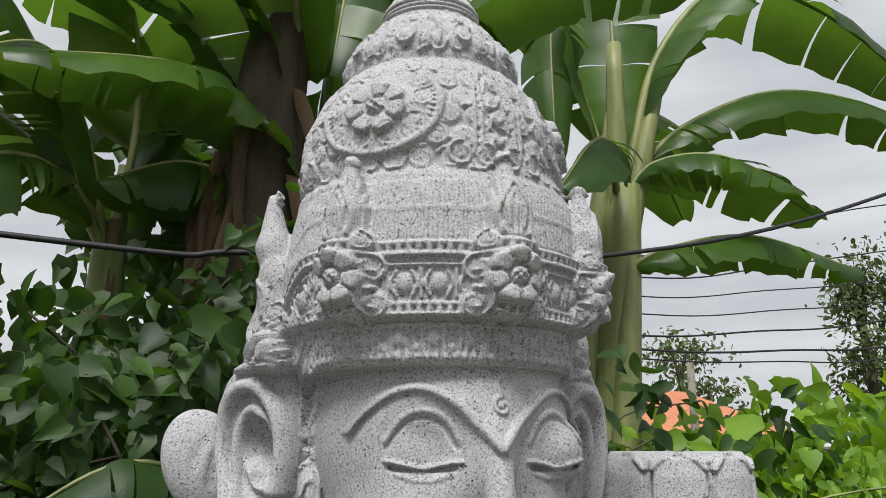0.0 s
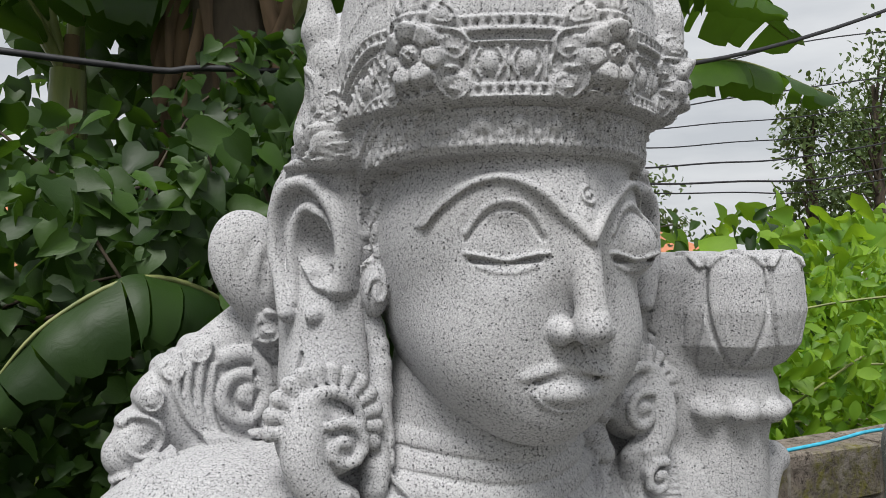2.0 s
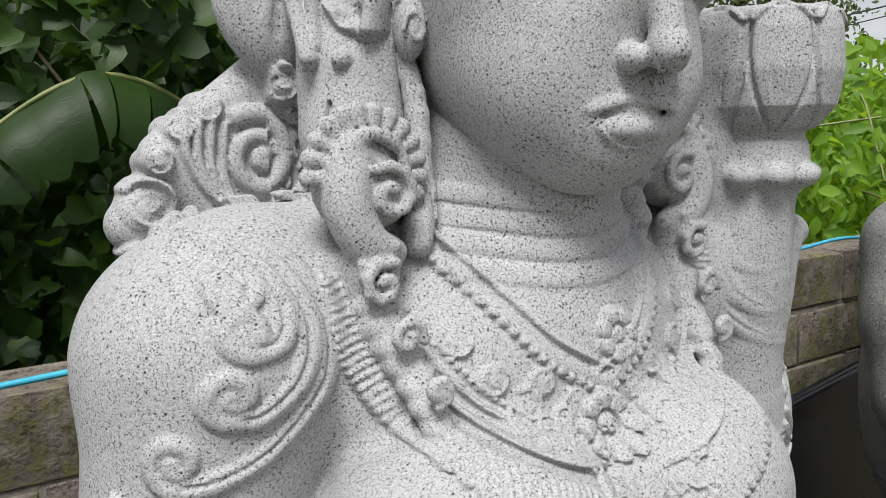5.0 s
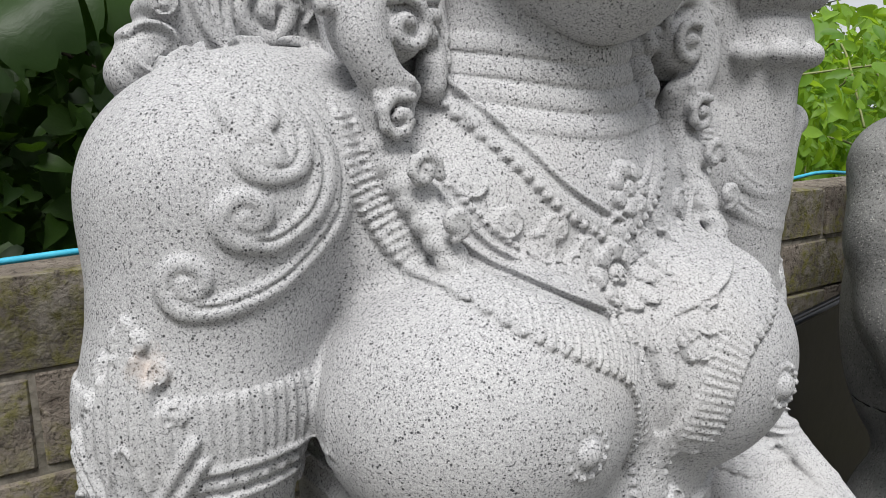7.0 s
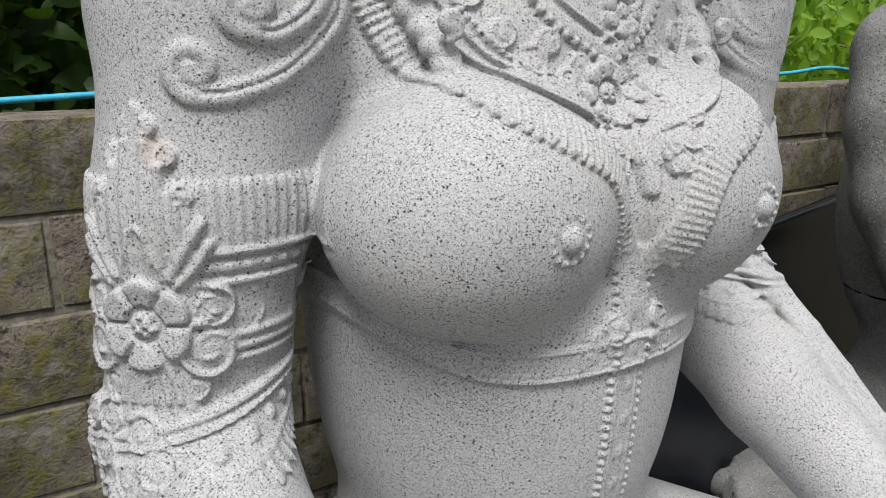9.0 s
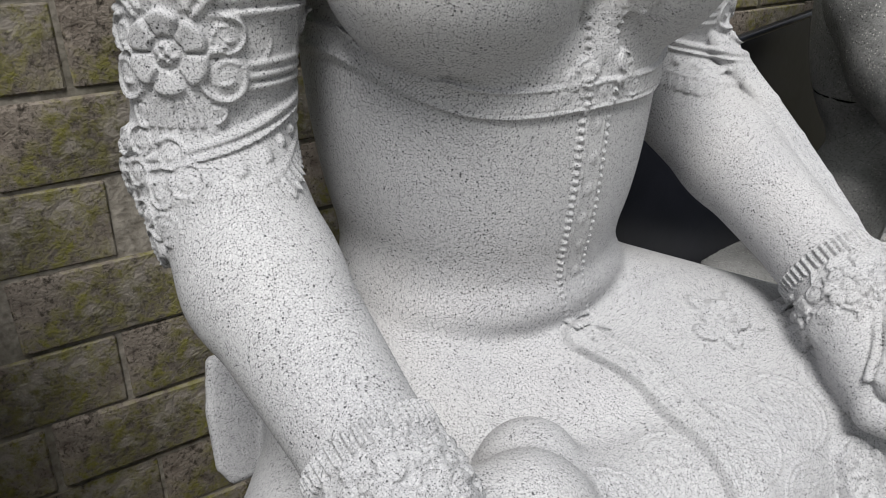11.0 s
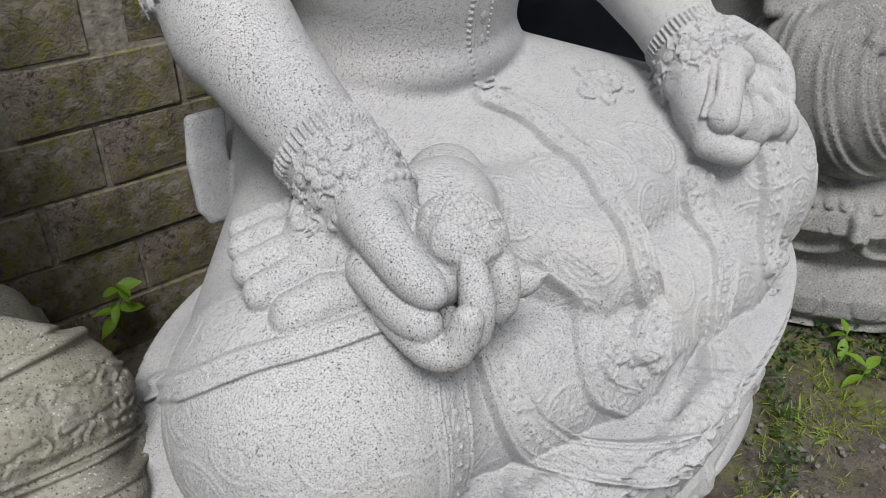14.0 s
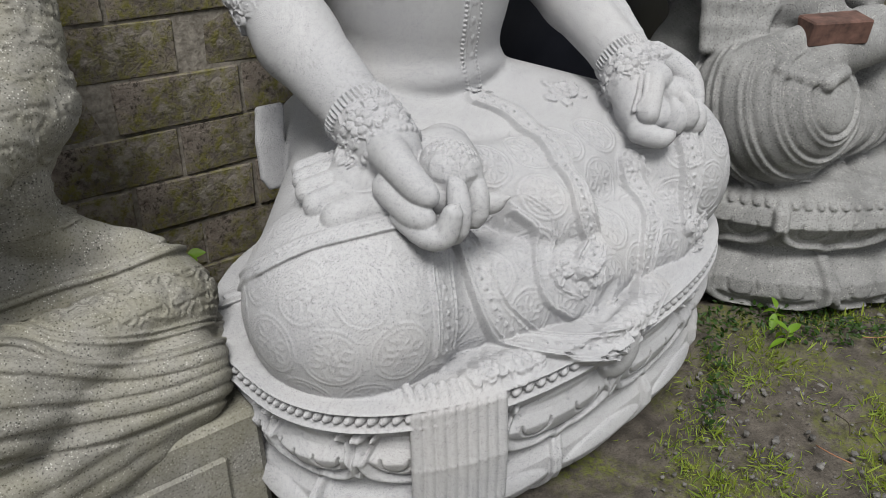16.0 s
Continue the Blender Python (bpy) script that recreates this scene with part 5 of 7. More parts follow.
def base_form(c):
    """The broad lotus seat: a beaded edge over two rings of wide petals."""
    q = dict(sx=SEAT_A, sy=SEAT_B, square=SEAT_P, sy_back=SEAT_C, turn=SEAT_TURN)
    c.turned((*SEAT, 0), [(0.275, 0.955), (0.290, 0.990), (0.335, 1.0), (0.352, 0.985), (0.360, 0.955)], k=0.004, **q)
    c.turned((*SEAT, 0), [(-0.06, 0.68), (0.0, 0.77), (0.03, 0.835), (0.07, 0.925), (0.11, 0.985), (0.14, 0.978), (0.165, 0.940), (0.178, 0.932), (0.21, 0.970), (0.245, 0.99), (0.280, 0.95)], k=0.004, **q)
    k = Canvas(-1.7, 1.7, -0.02, 0.40, 0.0020)
    n = 13
    st = 2 * math.pi * 0.485 / n
    for i in range(-n // 2 - 1, n // 2 + 2):
        for row, (lo, hi) in enumerate(((0.172, 0.292), (0.0, 0.165))):
            u = (i + 0.5 * row + 0.32) * st
            w = st * 0.48
            rim = [(u - w, hi), (u - w * 0.99, lo + (hi - lo) * 0.55), (u - w * 0.80, lo + 0.030), (u - w * 0.40, lo + 0.014), (u - w * 0.16, lo + 0.018), (u, lo + 0.006), (u + w * 0.16, lo + 0.018), (u + w * 0.40, lo + 0.014), (u + w * 0.80, lo + 0.030), (u + w * 0.99, lo + (hi - lo) * 0.55), (u + w, hi)]
            k.stroke(rim, 0.0085, 0.0075)
            k.stroke([(u + (x - u) * 0.86, y + 0.015) for x, y in rim[1:-1]], 0.0032, -0.006, way="add")
            k.dome((u, (lo + hi) / 2 + 0.012), w * 0.95, 0.0075, squash=0.42)
            for t in (-1, 1):
                k.stroke([(u + t * w * 0.45 + 0.026 * math.cos(a), (lo + hi) / 2 + 0.012 + 0.026 * math.sin(a)) for a in np.linspace(3.0, 6.4, 8)], 0.0026, -0.004, way="add")
            if row == 0:
                k.stroke([(u + w - 0.034, hi), (u + w - 0.010, lo + 0.055), (u + w, lo + 0.03), (u + w + 0.010, lo + 0.055), (u + w + 0.034, hi)], 0.0050, 0.007)
    for i in range(-72, 73):
        k.dome((i * 0.0208, 0.333), 0.0100, 0.0075)
    for v in (0.348, 0.318):
        k.stroke([(u, v) for u in np.linspace(-1.65, 1.65, 9)], 0.0045, 0.009)
    c.relief((-0.64, 0.13, 0.0), (0.64, 1.06, 0.362), k, lambda x, y, z: (np.arctan2(seat_plan(x, y)[0], -seat_plan(x, y)[1]) * 0.485, z, np.clip((seat_radius(x, y) - np.where(z < 0.1, 0.72, 0.86)) / 0.04, 0, 1) * np.clip((z - 0.008) / 0.03, 0, 1)), 0.03)


def drapery(c):
    """Patterned cloth over knees and shins, fallen sashes and pendants over the edge of the seat."""
    k = Canvas(-0.72, 0.72, 0.0, 0.80, 0.0014)
    for i in range(16):
        for j in range(9):
            x, v = -0.70 + i * 0.096 + (j % 2) * 0.048, 0.02 + j * 0.086
            for rr, ww in ((0.043, 0.0022), (0.036, 0.0017)):
                k.stroke([(x + rr * math.cos(a), v + rr * math.sin(a)) for a in np.linspace(0, 6.2832, 19)], ww, 0.0021, smooth=0)
            k.flower((x, v), 0.011, 6, 0.0022)
            for t in range(6):
                a = t * math.pi / 3 + 0.3
                ca, sa = math.cos(a), math.sin(a)
                k.stroke([(x + 0.012 * ca, v + 0.012 * sa), (x + 0.022 * ca - 0.007 * sa, v + 0.022 * sa + 0.007 * ca), (x + 0.033 * ca, v + 0.033 * sa), (x + 0.022 * ca + 0.007 * sa, v + 0.022 * sa - 0.007 * ca), (x + 0.012 * ca, v + 0.012 * sa)], 0.0018, 0.0019, smooth=3)
    k.leafy(-0.7, 0.7, 0.02, 0.76, 260, 0.009, 0.0019, 7)
    # u, v are taken over the ground plan so that the pattern wraps the knees evenly
    # round the right knee it follows the knee itself
    K = (-0.402, 0.432, 0.432)
    c.relief((-0.60, 0.18, 0.28), (-0.245, 0.68, 0.62), k, lambda x, y, z: (np.arctan2(x - K[0], -(y - K[1])) * 0.165, 0.36 + np.arcsin(np.clip((z - K[2]) / 0.185, -1, 1)) * 0.165, 0.6 * np.clip((0.60 - y) / 0.08, 0, 1)), 0.02)
    c.relief((-0.245, 0.18, 0.28), (0.60, 0.68, 0.68), k, lambda x, y, z: (x, z * 0.75 + y * 0.6, np.clip((z - 0.30) / 0.03, 0, 1) * np.clip((0.66 - y) / 0.05, 0, 1)), 0.02)

    seat = Carving()
    base_form(seat)
    c.join(seat, (-0.64, 0.13, -0.02), (0.64, 1.06, 0.40), 0.004)
    # bands of cloth with double hems and a row of studs, drawn over knees, lap and seat
    b = Canvas(-0.62, 0.62, 0.20, 0.95, 0.0012)
    for line, w, h in (([(0.018, 0.857), (0.035, 0.805), (0.034, 0.748), (0.022, 0.695), (0.0, 0.63), (-0.016, 0.57), (-0.004, 0.52), (-0.05, 0.49)], 0.024, 0.011),
                       ([(-0.215, 0.64), (-0.245, 0.565), (-0.252, 0.526), (-0.245, 0.485), (-0.228, 0.455), (-0.180, 0.408), (-0.123, 0.372), (-0.050, 0.348)], 0.027, 0.012),
                       ([(-0.120, 0.625), (-0.094, 0.565), (-0.125, 0.515), (-0.128, 0.47), (-0.08, 0.43)], 0.017, 0.009),
                       ([(-0.290, 0.640), (-0.330, 0.570), (-0.343, 0.520), (-0.352, 0.450)], 0.026, 0.007),
                       ([(0.205, 0.640), (0.187, 0.531), (0.145, 0.469), (0.125, 0.414), (0.040, 0.375)], 0.024, 0.011),
                       ([(0.312, 0.640), (0.300, 0.549), (0.277, 0.482)], 0.022, 0.010),
                       ([(-0.56, 0.672), (-0.503, 0.672), (-0.449, 0.664), (-0.369, 0.657), (-0.30, 0.66)], 0.011, 0.006)):
        h *= 1.2
        p = spline(line, 6)
        t = np.gradient(p, axis=0)
        n = np.stack([-t[:, 1], t[:, 0]], 1) / np.linalg.norm(t, axis=1)[:, None]
        b.stroke(p, w, h * 0.66, smooth=0, flat=True)
        for f in (-0.86, 0.86):
            b.stroke(p + n * w * f, 0.0036, h * 1.10, smooth=0)
        for f in (-0.55, 0.55):
            b.stroke(p + n * w * f, 0.0022, h * 0.95, smooth=0)
        if w > 0.02:
            b.beads(line, 0.0052, h * 1.05, 3.4)
    c.relief((-0.62, 0.13, 0.26), (0.60, 0.80, 0.70), b, lambda x, y, z: (x, z * 0.75 + y * 0.6, np.clip((z - 0.27) / 0.03, 0, 1) * np.clip((0.70 - z) / 0.02, 0, 1)), 0.03)
    # the broad sash end that hangs over the petals
    for i in range(9):
        x = -0.435 + i * 0.0165
        y = seat_front(x)
        c.tube([(x + 0.012, y + 0.020, 0.362), (x + 0.004, y - 0.012, 0.338), (x, y - 0.023, 0.24), (x + 0.002, y - 0.021, 0.15), (x - 0.004, y - 0.014, 0.085 - 0.008 * (i % 3))], [0.008, 0.0100, 0.0108, 0.0108, 0.0145 if i % 2 else 0.010], 0.002)
    # flower clusters on the lap, where the sashes meet, and at the front corner
    o = Canvas(-0.60, 0.60, 0.30, 0.95, 0.0012)
    rr = random.Random(5)
    for (cx, cy, cz), sz, n in (((-0.085, 0.280, 0.440), 0.034, 12), ((-0.035, 0.255, 0.415), 0.034, 12), ((-0.02, 0.170, 0.360), 0.066, 36), ((0.035, 0.185, 0.372), 0.045, 18), ((-0.245, 0.205, 0.365), 0.050, 22), ((-0.30, 0.220, 0.366), 0.035, 12), ((0.320, 0.280, 0.398), 0.046, 20), ((0.20, 0.58, 0.63), 0.05, 16)):
        if cz < 0.40 or cy > 0.5:
            c.ell((cx, cy + 0.006, cz - 0.006), (sz * 1.0, sz * 0.22, sz * 0.16), 0.014, (-35, 0, 0))
        w0 = cz * 0.75 + cy * 0.6
        for i in range(n):
            a, q = rr.uniform(0, 6.28), sz * math.sqrt(rr.uniform(0.15, 1))
            o.curl((cx + q * math.cos(a), w0 + q * math.sin(a) * 0.62), rr.uniform(0.009, 0.014), rr.uniform(0, 360), 0.0075, rr.choice((-1, 1)))
        o.flower((cx, w0), min(0.030, sz * 0.5), 6, 0.0090)
    c.relief((-0.45, 0.12, 0.28), (0.50, 0.66, 0.70), o, lambda x, y, z: (x, z * 0.75 + y * 0.6, 1.0), 0.02)
    c.ell((-0.02, 0.172, 0.305), (0.048, 0.018, 0.050), 0.010)
    # hollows in the cloth that hold rain
    c.ell((-0.066, 0.338, 0.462), (0.035, 0.026, 0.022), 0.01, (0, 0, 30), cut=True)
    c.ell((-0.008, 0.215, 0.388), (0.050, 0.018, 0.022), 0.008, (0, -25, 20), cut=True)
    # the sash end that hangs behind the right hip
    for i in range(5):
        x = -0.375 + i * 0.011
        c.tube([(x + 0.022, 0.83, 0.64), (x + 0.012, 0.82, 0.58), (x + 0.013, 0.815, 0.51), (x + 0.022, 0.81, 0.488)], [0.0085, 0.009, 0.009, 0.007], 0.002)
    # the scarf along the outside of the left forearm
    for i in range(3):
        c.tube([(0.330 + i * 0.009, 0.76, 0.97), (0.355 + i * 0.012, 0.66, 0.87), (0.345 + i * 0.012, 0.52, 0.75), (0.36 + i * 0.012, 0.45, 0.66)], [0.008, 0.009, 0.009, 0.008], 0.004, smooth=3)


def fruit_grid(c):
    """The fruit in the right palm: a netted cap over a leafy husk."""
    c.ell((-0.276, 0.343, 0.655), (0.047, 0.051, 0.047), 0.003)
    k = Canvas(-0.1, 0.1, -0.1, 0.1, 0.0008)
    k.stroke([(0.0, -0.030), (0.0, 0.030)], 0.030, 0.003, smooth=0, flat=True)
    for i in range(-3, 4):
        k.stroke([(i * 0.0105, -0.036), (i * 0.0105, 0.036)], 0.0017, -0.0042, way="add", smooth=0)
        k.stroke([(-0.034, i * 0.0105), (0.034, i * 0.0105)], 0.0017, -0.0042, way="add", smooth=0)
    for i, (u, v) in enumerate(((-0.044, 0.01), (-0.046, -0.015), (-0.030, -0.040), (-0.008, -0.046), (0.016, -0.044), (-0.058, 0.0))):
        k.curl((u, v), 0.012, 60 * i, 0.0035, 1 if i % 2 else -1)
    c.relief((-0.335, 0.28, 0.64), (-0.215, 0.40, 0.72), k, lambda x, y, z: ((x + 0.268) * 0.92 + (y - 0.338) * 0.39, (y - 0.338) * 0.92 - (x + 0.268) * 0.39, np.clip((z - 0.655) / 0.008, 0, 1)), 0.012)


HEAD_TURN = 11.0     # the head looks a little towards its right shoulder


def goddess():
    c, h = Carving(), Carving()
    body_form(c)
    drapery(c)
    palms_and_fingers(c)
    wrist_cuffs(c)
    fruit_grid(c)
    dress_form(c)
    arm_ring(c, -1, -0.312, 0.80)
    arm_ring(c, 1, 0.325, 0.82)
    hair_and_stem(c)
    neck_folds(c)
    head_form(h)
    face_relief(h)
    crown_form(h)
    crown_relief(h)
    v, q = skinned(h, [((-0.25, 0.50, 1.594), (0.24, 0.98, 2.08), 0.0019), ((-0.26, 0.53, 1.30), (0.26, 0.86, 1.602), 0.0017), ((-0.26, 0.852, 1.30), (0.26, 0.98, 1.602), 0.006)])
    dx, dy = v[:, 0] - 0.002, v[:, 1] - 0.745
    co, si = math.cos(radians(HEAD_TURN)), math.sin(radians(HEAD_TURN))
    v[:, 0], v[:, 1] = 0.030 + dx * co + dy * si, 0.737 - dx * si + dy * co
    w, r = skinned(c, [((-0.37, 0.55, 1.284), (0.42, 0.97, 1.58), 0.0022), ((-0.47, 0.445, 0.786), (0.45, 0.87, 1.293), 0.0021), ((-0.47, 0.862, 0.786), (0.45, 1.04, 1.293), 0.010),
                       ((-0.64, 0.13, -0.02), (0.64, 0.66, 0.555), 0.0024), ((-0.64, 0.13, 0.549), (0.64, 0.66, 0.80), 0.0020), ((-0.64, 0.652, -0.02), (0.64, 1.06, 0.80), 0.0052)])
    v, q = np.vstack([v, w]), np.vstack([q, r + len(v)])
    v[:, 0] += MX
    ob = mesh_object("goddess_statue", v, q, M_STONE, (MX, 0.70, 0.0))
    return tagged(ob, "pale speckled stone statue of a crowned goddess on a lotus", "statue")


goddess()

# ---- helpers for the surroundings ----
def empty(name, at, label, category, group="", kind=""):
    ob = new(name)
    ob.location = at
    return tagged(ob, label, category, group, kind)


def part(name, verts, faces, material, parent, label="", smooth=True):
    """One mesh as a part of a thing; vertices in the world."""
    w = parent.location.copy()
    up = parent.parent
    while up:
        w += up.location
        up = up.parent
    ob = mesh_object(name, verts, faces, material, tuple(w), smooth)
    ob.location = (0, 0, 0)
    ob.parent = parent
    if label:
        tagged(ob, label)
    return ob


def pipe(pts, radii, sides=8, smooth=6, closed=True):
    """A round bar through the points."""
    p = spline(pts, smooth) if smooth else np.array(pts, float)
    r = np.full(len(p), float(radii)) if np.isscalar(radii) else np.interp(np.linspace(0, 1, len(p)), np.linspace(0, 1, len(radii)), radii)
    t = np.gradient(p, axis=0)
    t /= np.linalg.norm(t, axis=1)[:, None] + 1e-12
    ref = np.array((0.0, 0.0, 1.0)) if abs(t[0][2]) < 0.8 else np.array((1.0, 0.0, 0.0))
    a = np.cross(t, ref)
    a /= np.linalg.norm(a, axis=1)[:, None] + 1e-12
    b = np.cross(t, a)
    an = np.linspace(0, 2 * math.pi, sides, endpoint=False)
    v = (p[:, None] + r[:, None, None] * (a[:, None] * np.cos(an)[None, :, None] + b[:, None] * np.sin(an)[None, :, None])).reshape(-1, 3)
    f = [(i * sides + j, i * sides + (j + 1) % sides, (i + 1) * sides + (j + 1) % sides, (i + 1) * sides + j) for i in range(len(p) - 1) for j in range(sides)]
    if closed:
        f += [tuple(range(sides))[::-1], tuple((len(p) - 1) * sides + j for j in range(sides))]
    return v, f


def merge(*pieces):
    V, F, n = [], [], 0
    for v, f in pieces:
        V.append(np.asarray(v, float))
        F += [tuple(int(i) + n for i in q) for q in f]
        n += len(v)
    return np.vstack(V), F


def rough_box(lo, hi, bevel, wobble, seed):
    """A block with chamfered, slightly uneven edges."""
    rnd = random.Random(seed)
    lo, hi = np.array(lo, float), np.array(hi, float)
    bm = bmesh.new()
    bmesh.ops.create_cube(bm, size=1.0)
    for v in bm.verts:
        v.co = Vector([(lo[i] + hi[i]) / 2 + v.co[i] * (hi[i] - lo[i]) + rnd.uniform(-wobble, wobble) for i in range(3)])
    bmesh.ops.bevel(bm, geom=list(bm.edges), offset=bevel, segments=1, affect="EDGES", profile=0.5)
    bm.verts.index_update()
    v = np.array([tuple(q.co) for q in bm.verts])
    f = [tuple(q.index for q in g.verts) for g in bm.faces]
    bm.free()
    return v, f


LEAF_SHAPES = {
    "heart": [(0.0, 0.0, 0.0), (0.30, -0.10, 0.05), (0.46, 0.18, 0.10), (0.40, 0.46, 0.08), (0.20, 0.78, 0.04), (0.0, 1.05, -0.06)],
    "oval": [(0.0, 0.0, 0.0), (0.15, 0.12, 0.03), (0.25, 0.34, 0.06), (0.25, 0.58, 0.05), (0.14, 0.82, 0.02), (0.0, 1.04, -0.08)],
    "blade": [(0.0, 0.0, 0.0), (0.05, 0.15, 0.01), (0.06, 0.35, 0.02), (0.05, 0.60, 0.0), (0.03, 0.85, -0.08), (0.0, 1.0, -0.16)],
}


def leaf_cloud(at, size, aim, seed, shape="heart", droop=0.5):
    """Many folded leaves in one mesh: at (n, 3), size (n), aim (n, 3) the way each blade faces."""
    rs = np.random.RandomState(seed)
    n = len(at)
    half = LEAF_SHAPES[shape]
    rim = [(-u, v, w) for u, v, w in half[1:-1]]
    tmpl = np.array([half[0]] + half[1:-1] + [half[-1]] + rim + [(0, 0.2, -0.02), (0, 0.5, -0.03), (0, 0.8, -0.03)])
    faces = [(0, 1, 2, 10), (10, 2, 3, 11), (11, 3, 4, 12), (12, 4, 5), (0, 10, 7, 6), (10, 11, 8, 7), (11, 12, 9, 8), (12, 5, 9)]
    nz = aim / (np.linalg.norm(aim, axis=1)[:, None] + 1e-9)
    way = rs.normal(size=(n, 3))
    way[:, 2] -= droop * 2
    way -= nz * (way * nz).sum(1)[:, None]
    way /= np.linalg.norm(way, axis=1)[:, None] + 1e-9
    side = np.cross(way, nz)
    t = np.broadcast_to(tmpl[None], (n, len(tmpl), 3)).copy()
    t[:, :, 2] += -rs.uniform(0, 0.35, (n, 1)) * t[:, :, 1] ** 2 + rs.uniform(-0.05, 0.25, (n, 1)) * np.abs(t[:, :, 0])
    t[:, :, 0] *= rs.uniform(0.75, 1.15, (n, 1))
    v = at[:, None] + size[:, None, None] * (side[:, None] * t[:, :, 0:1] + way[:, None] * t[:, :, 1:2] + nz[:, None] * t[:, :, 2:3])
    k = len(tmpl)
    f = [tuple(i * k + j for j in q) for i in range(n) for q in faces]
    return v.reshape(-1, 3), f


# ---- ground: one sheet to the horizon, fine near the statues ----
def ground():
    near_x, near_y = np.arange(-1.6, 2.6, 0.022), np.arange(-0.9, 1.6, 0.022)
    xs = np.concatenate([[-400, -80, -20, -6, -3], near_x, [3, 4, 6, 12, 25, 60, 150, 400]])
    ys = np.concatenate([[-300, -60, -15, -5, -2], near_y, [2, 3, 5, 8, 14, 25, 60, 150, 500]])
    v = []
    for x in xs:
        for y in ys:
            z = 0.0
            if -1.7 < x < 2.7 and -1 < y < 1.7:
                z = 0.020 * noise.noise((x * 2.3, y * 2.3, 0)) + 0.010 * noise.noise((x * 9, y * 9, 3)) + 0.006 * noise.noise((x * 30, y * 30, 7))
            v.append((x, y, z - 0.004))
    m = len(ys)
    f = [(i * m + j, (i + 1) * m + j, (i + 1) * m + j + 1, i * m + j + 1) for i in range(len(xs) - 1) for j in range(m - 1)]
    tagged(mesh_object("ground", v, f, M_SOIL), "damp dark soil with grit and thin green moss", "ground", kind="structure")


ground()


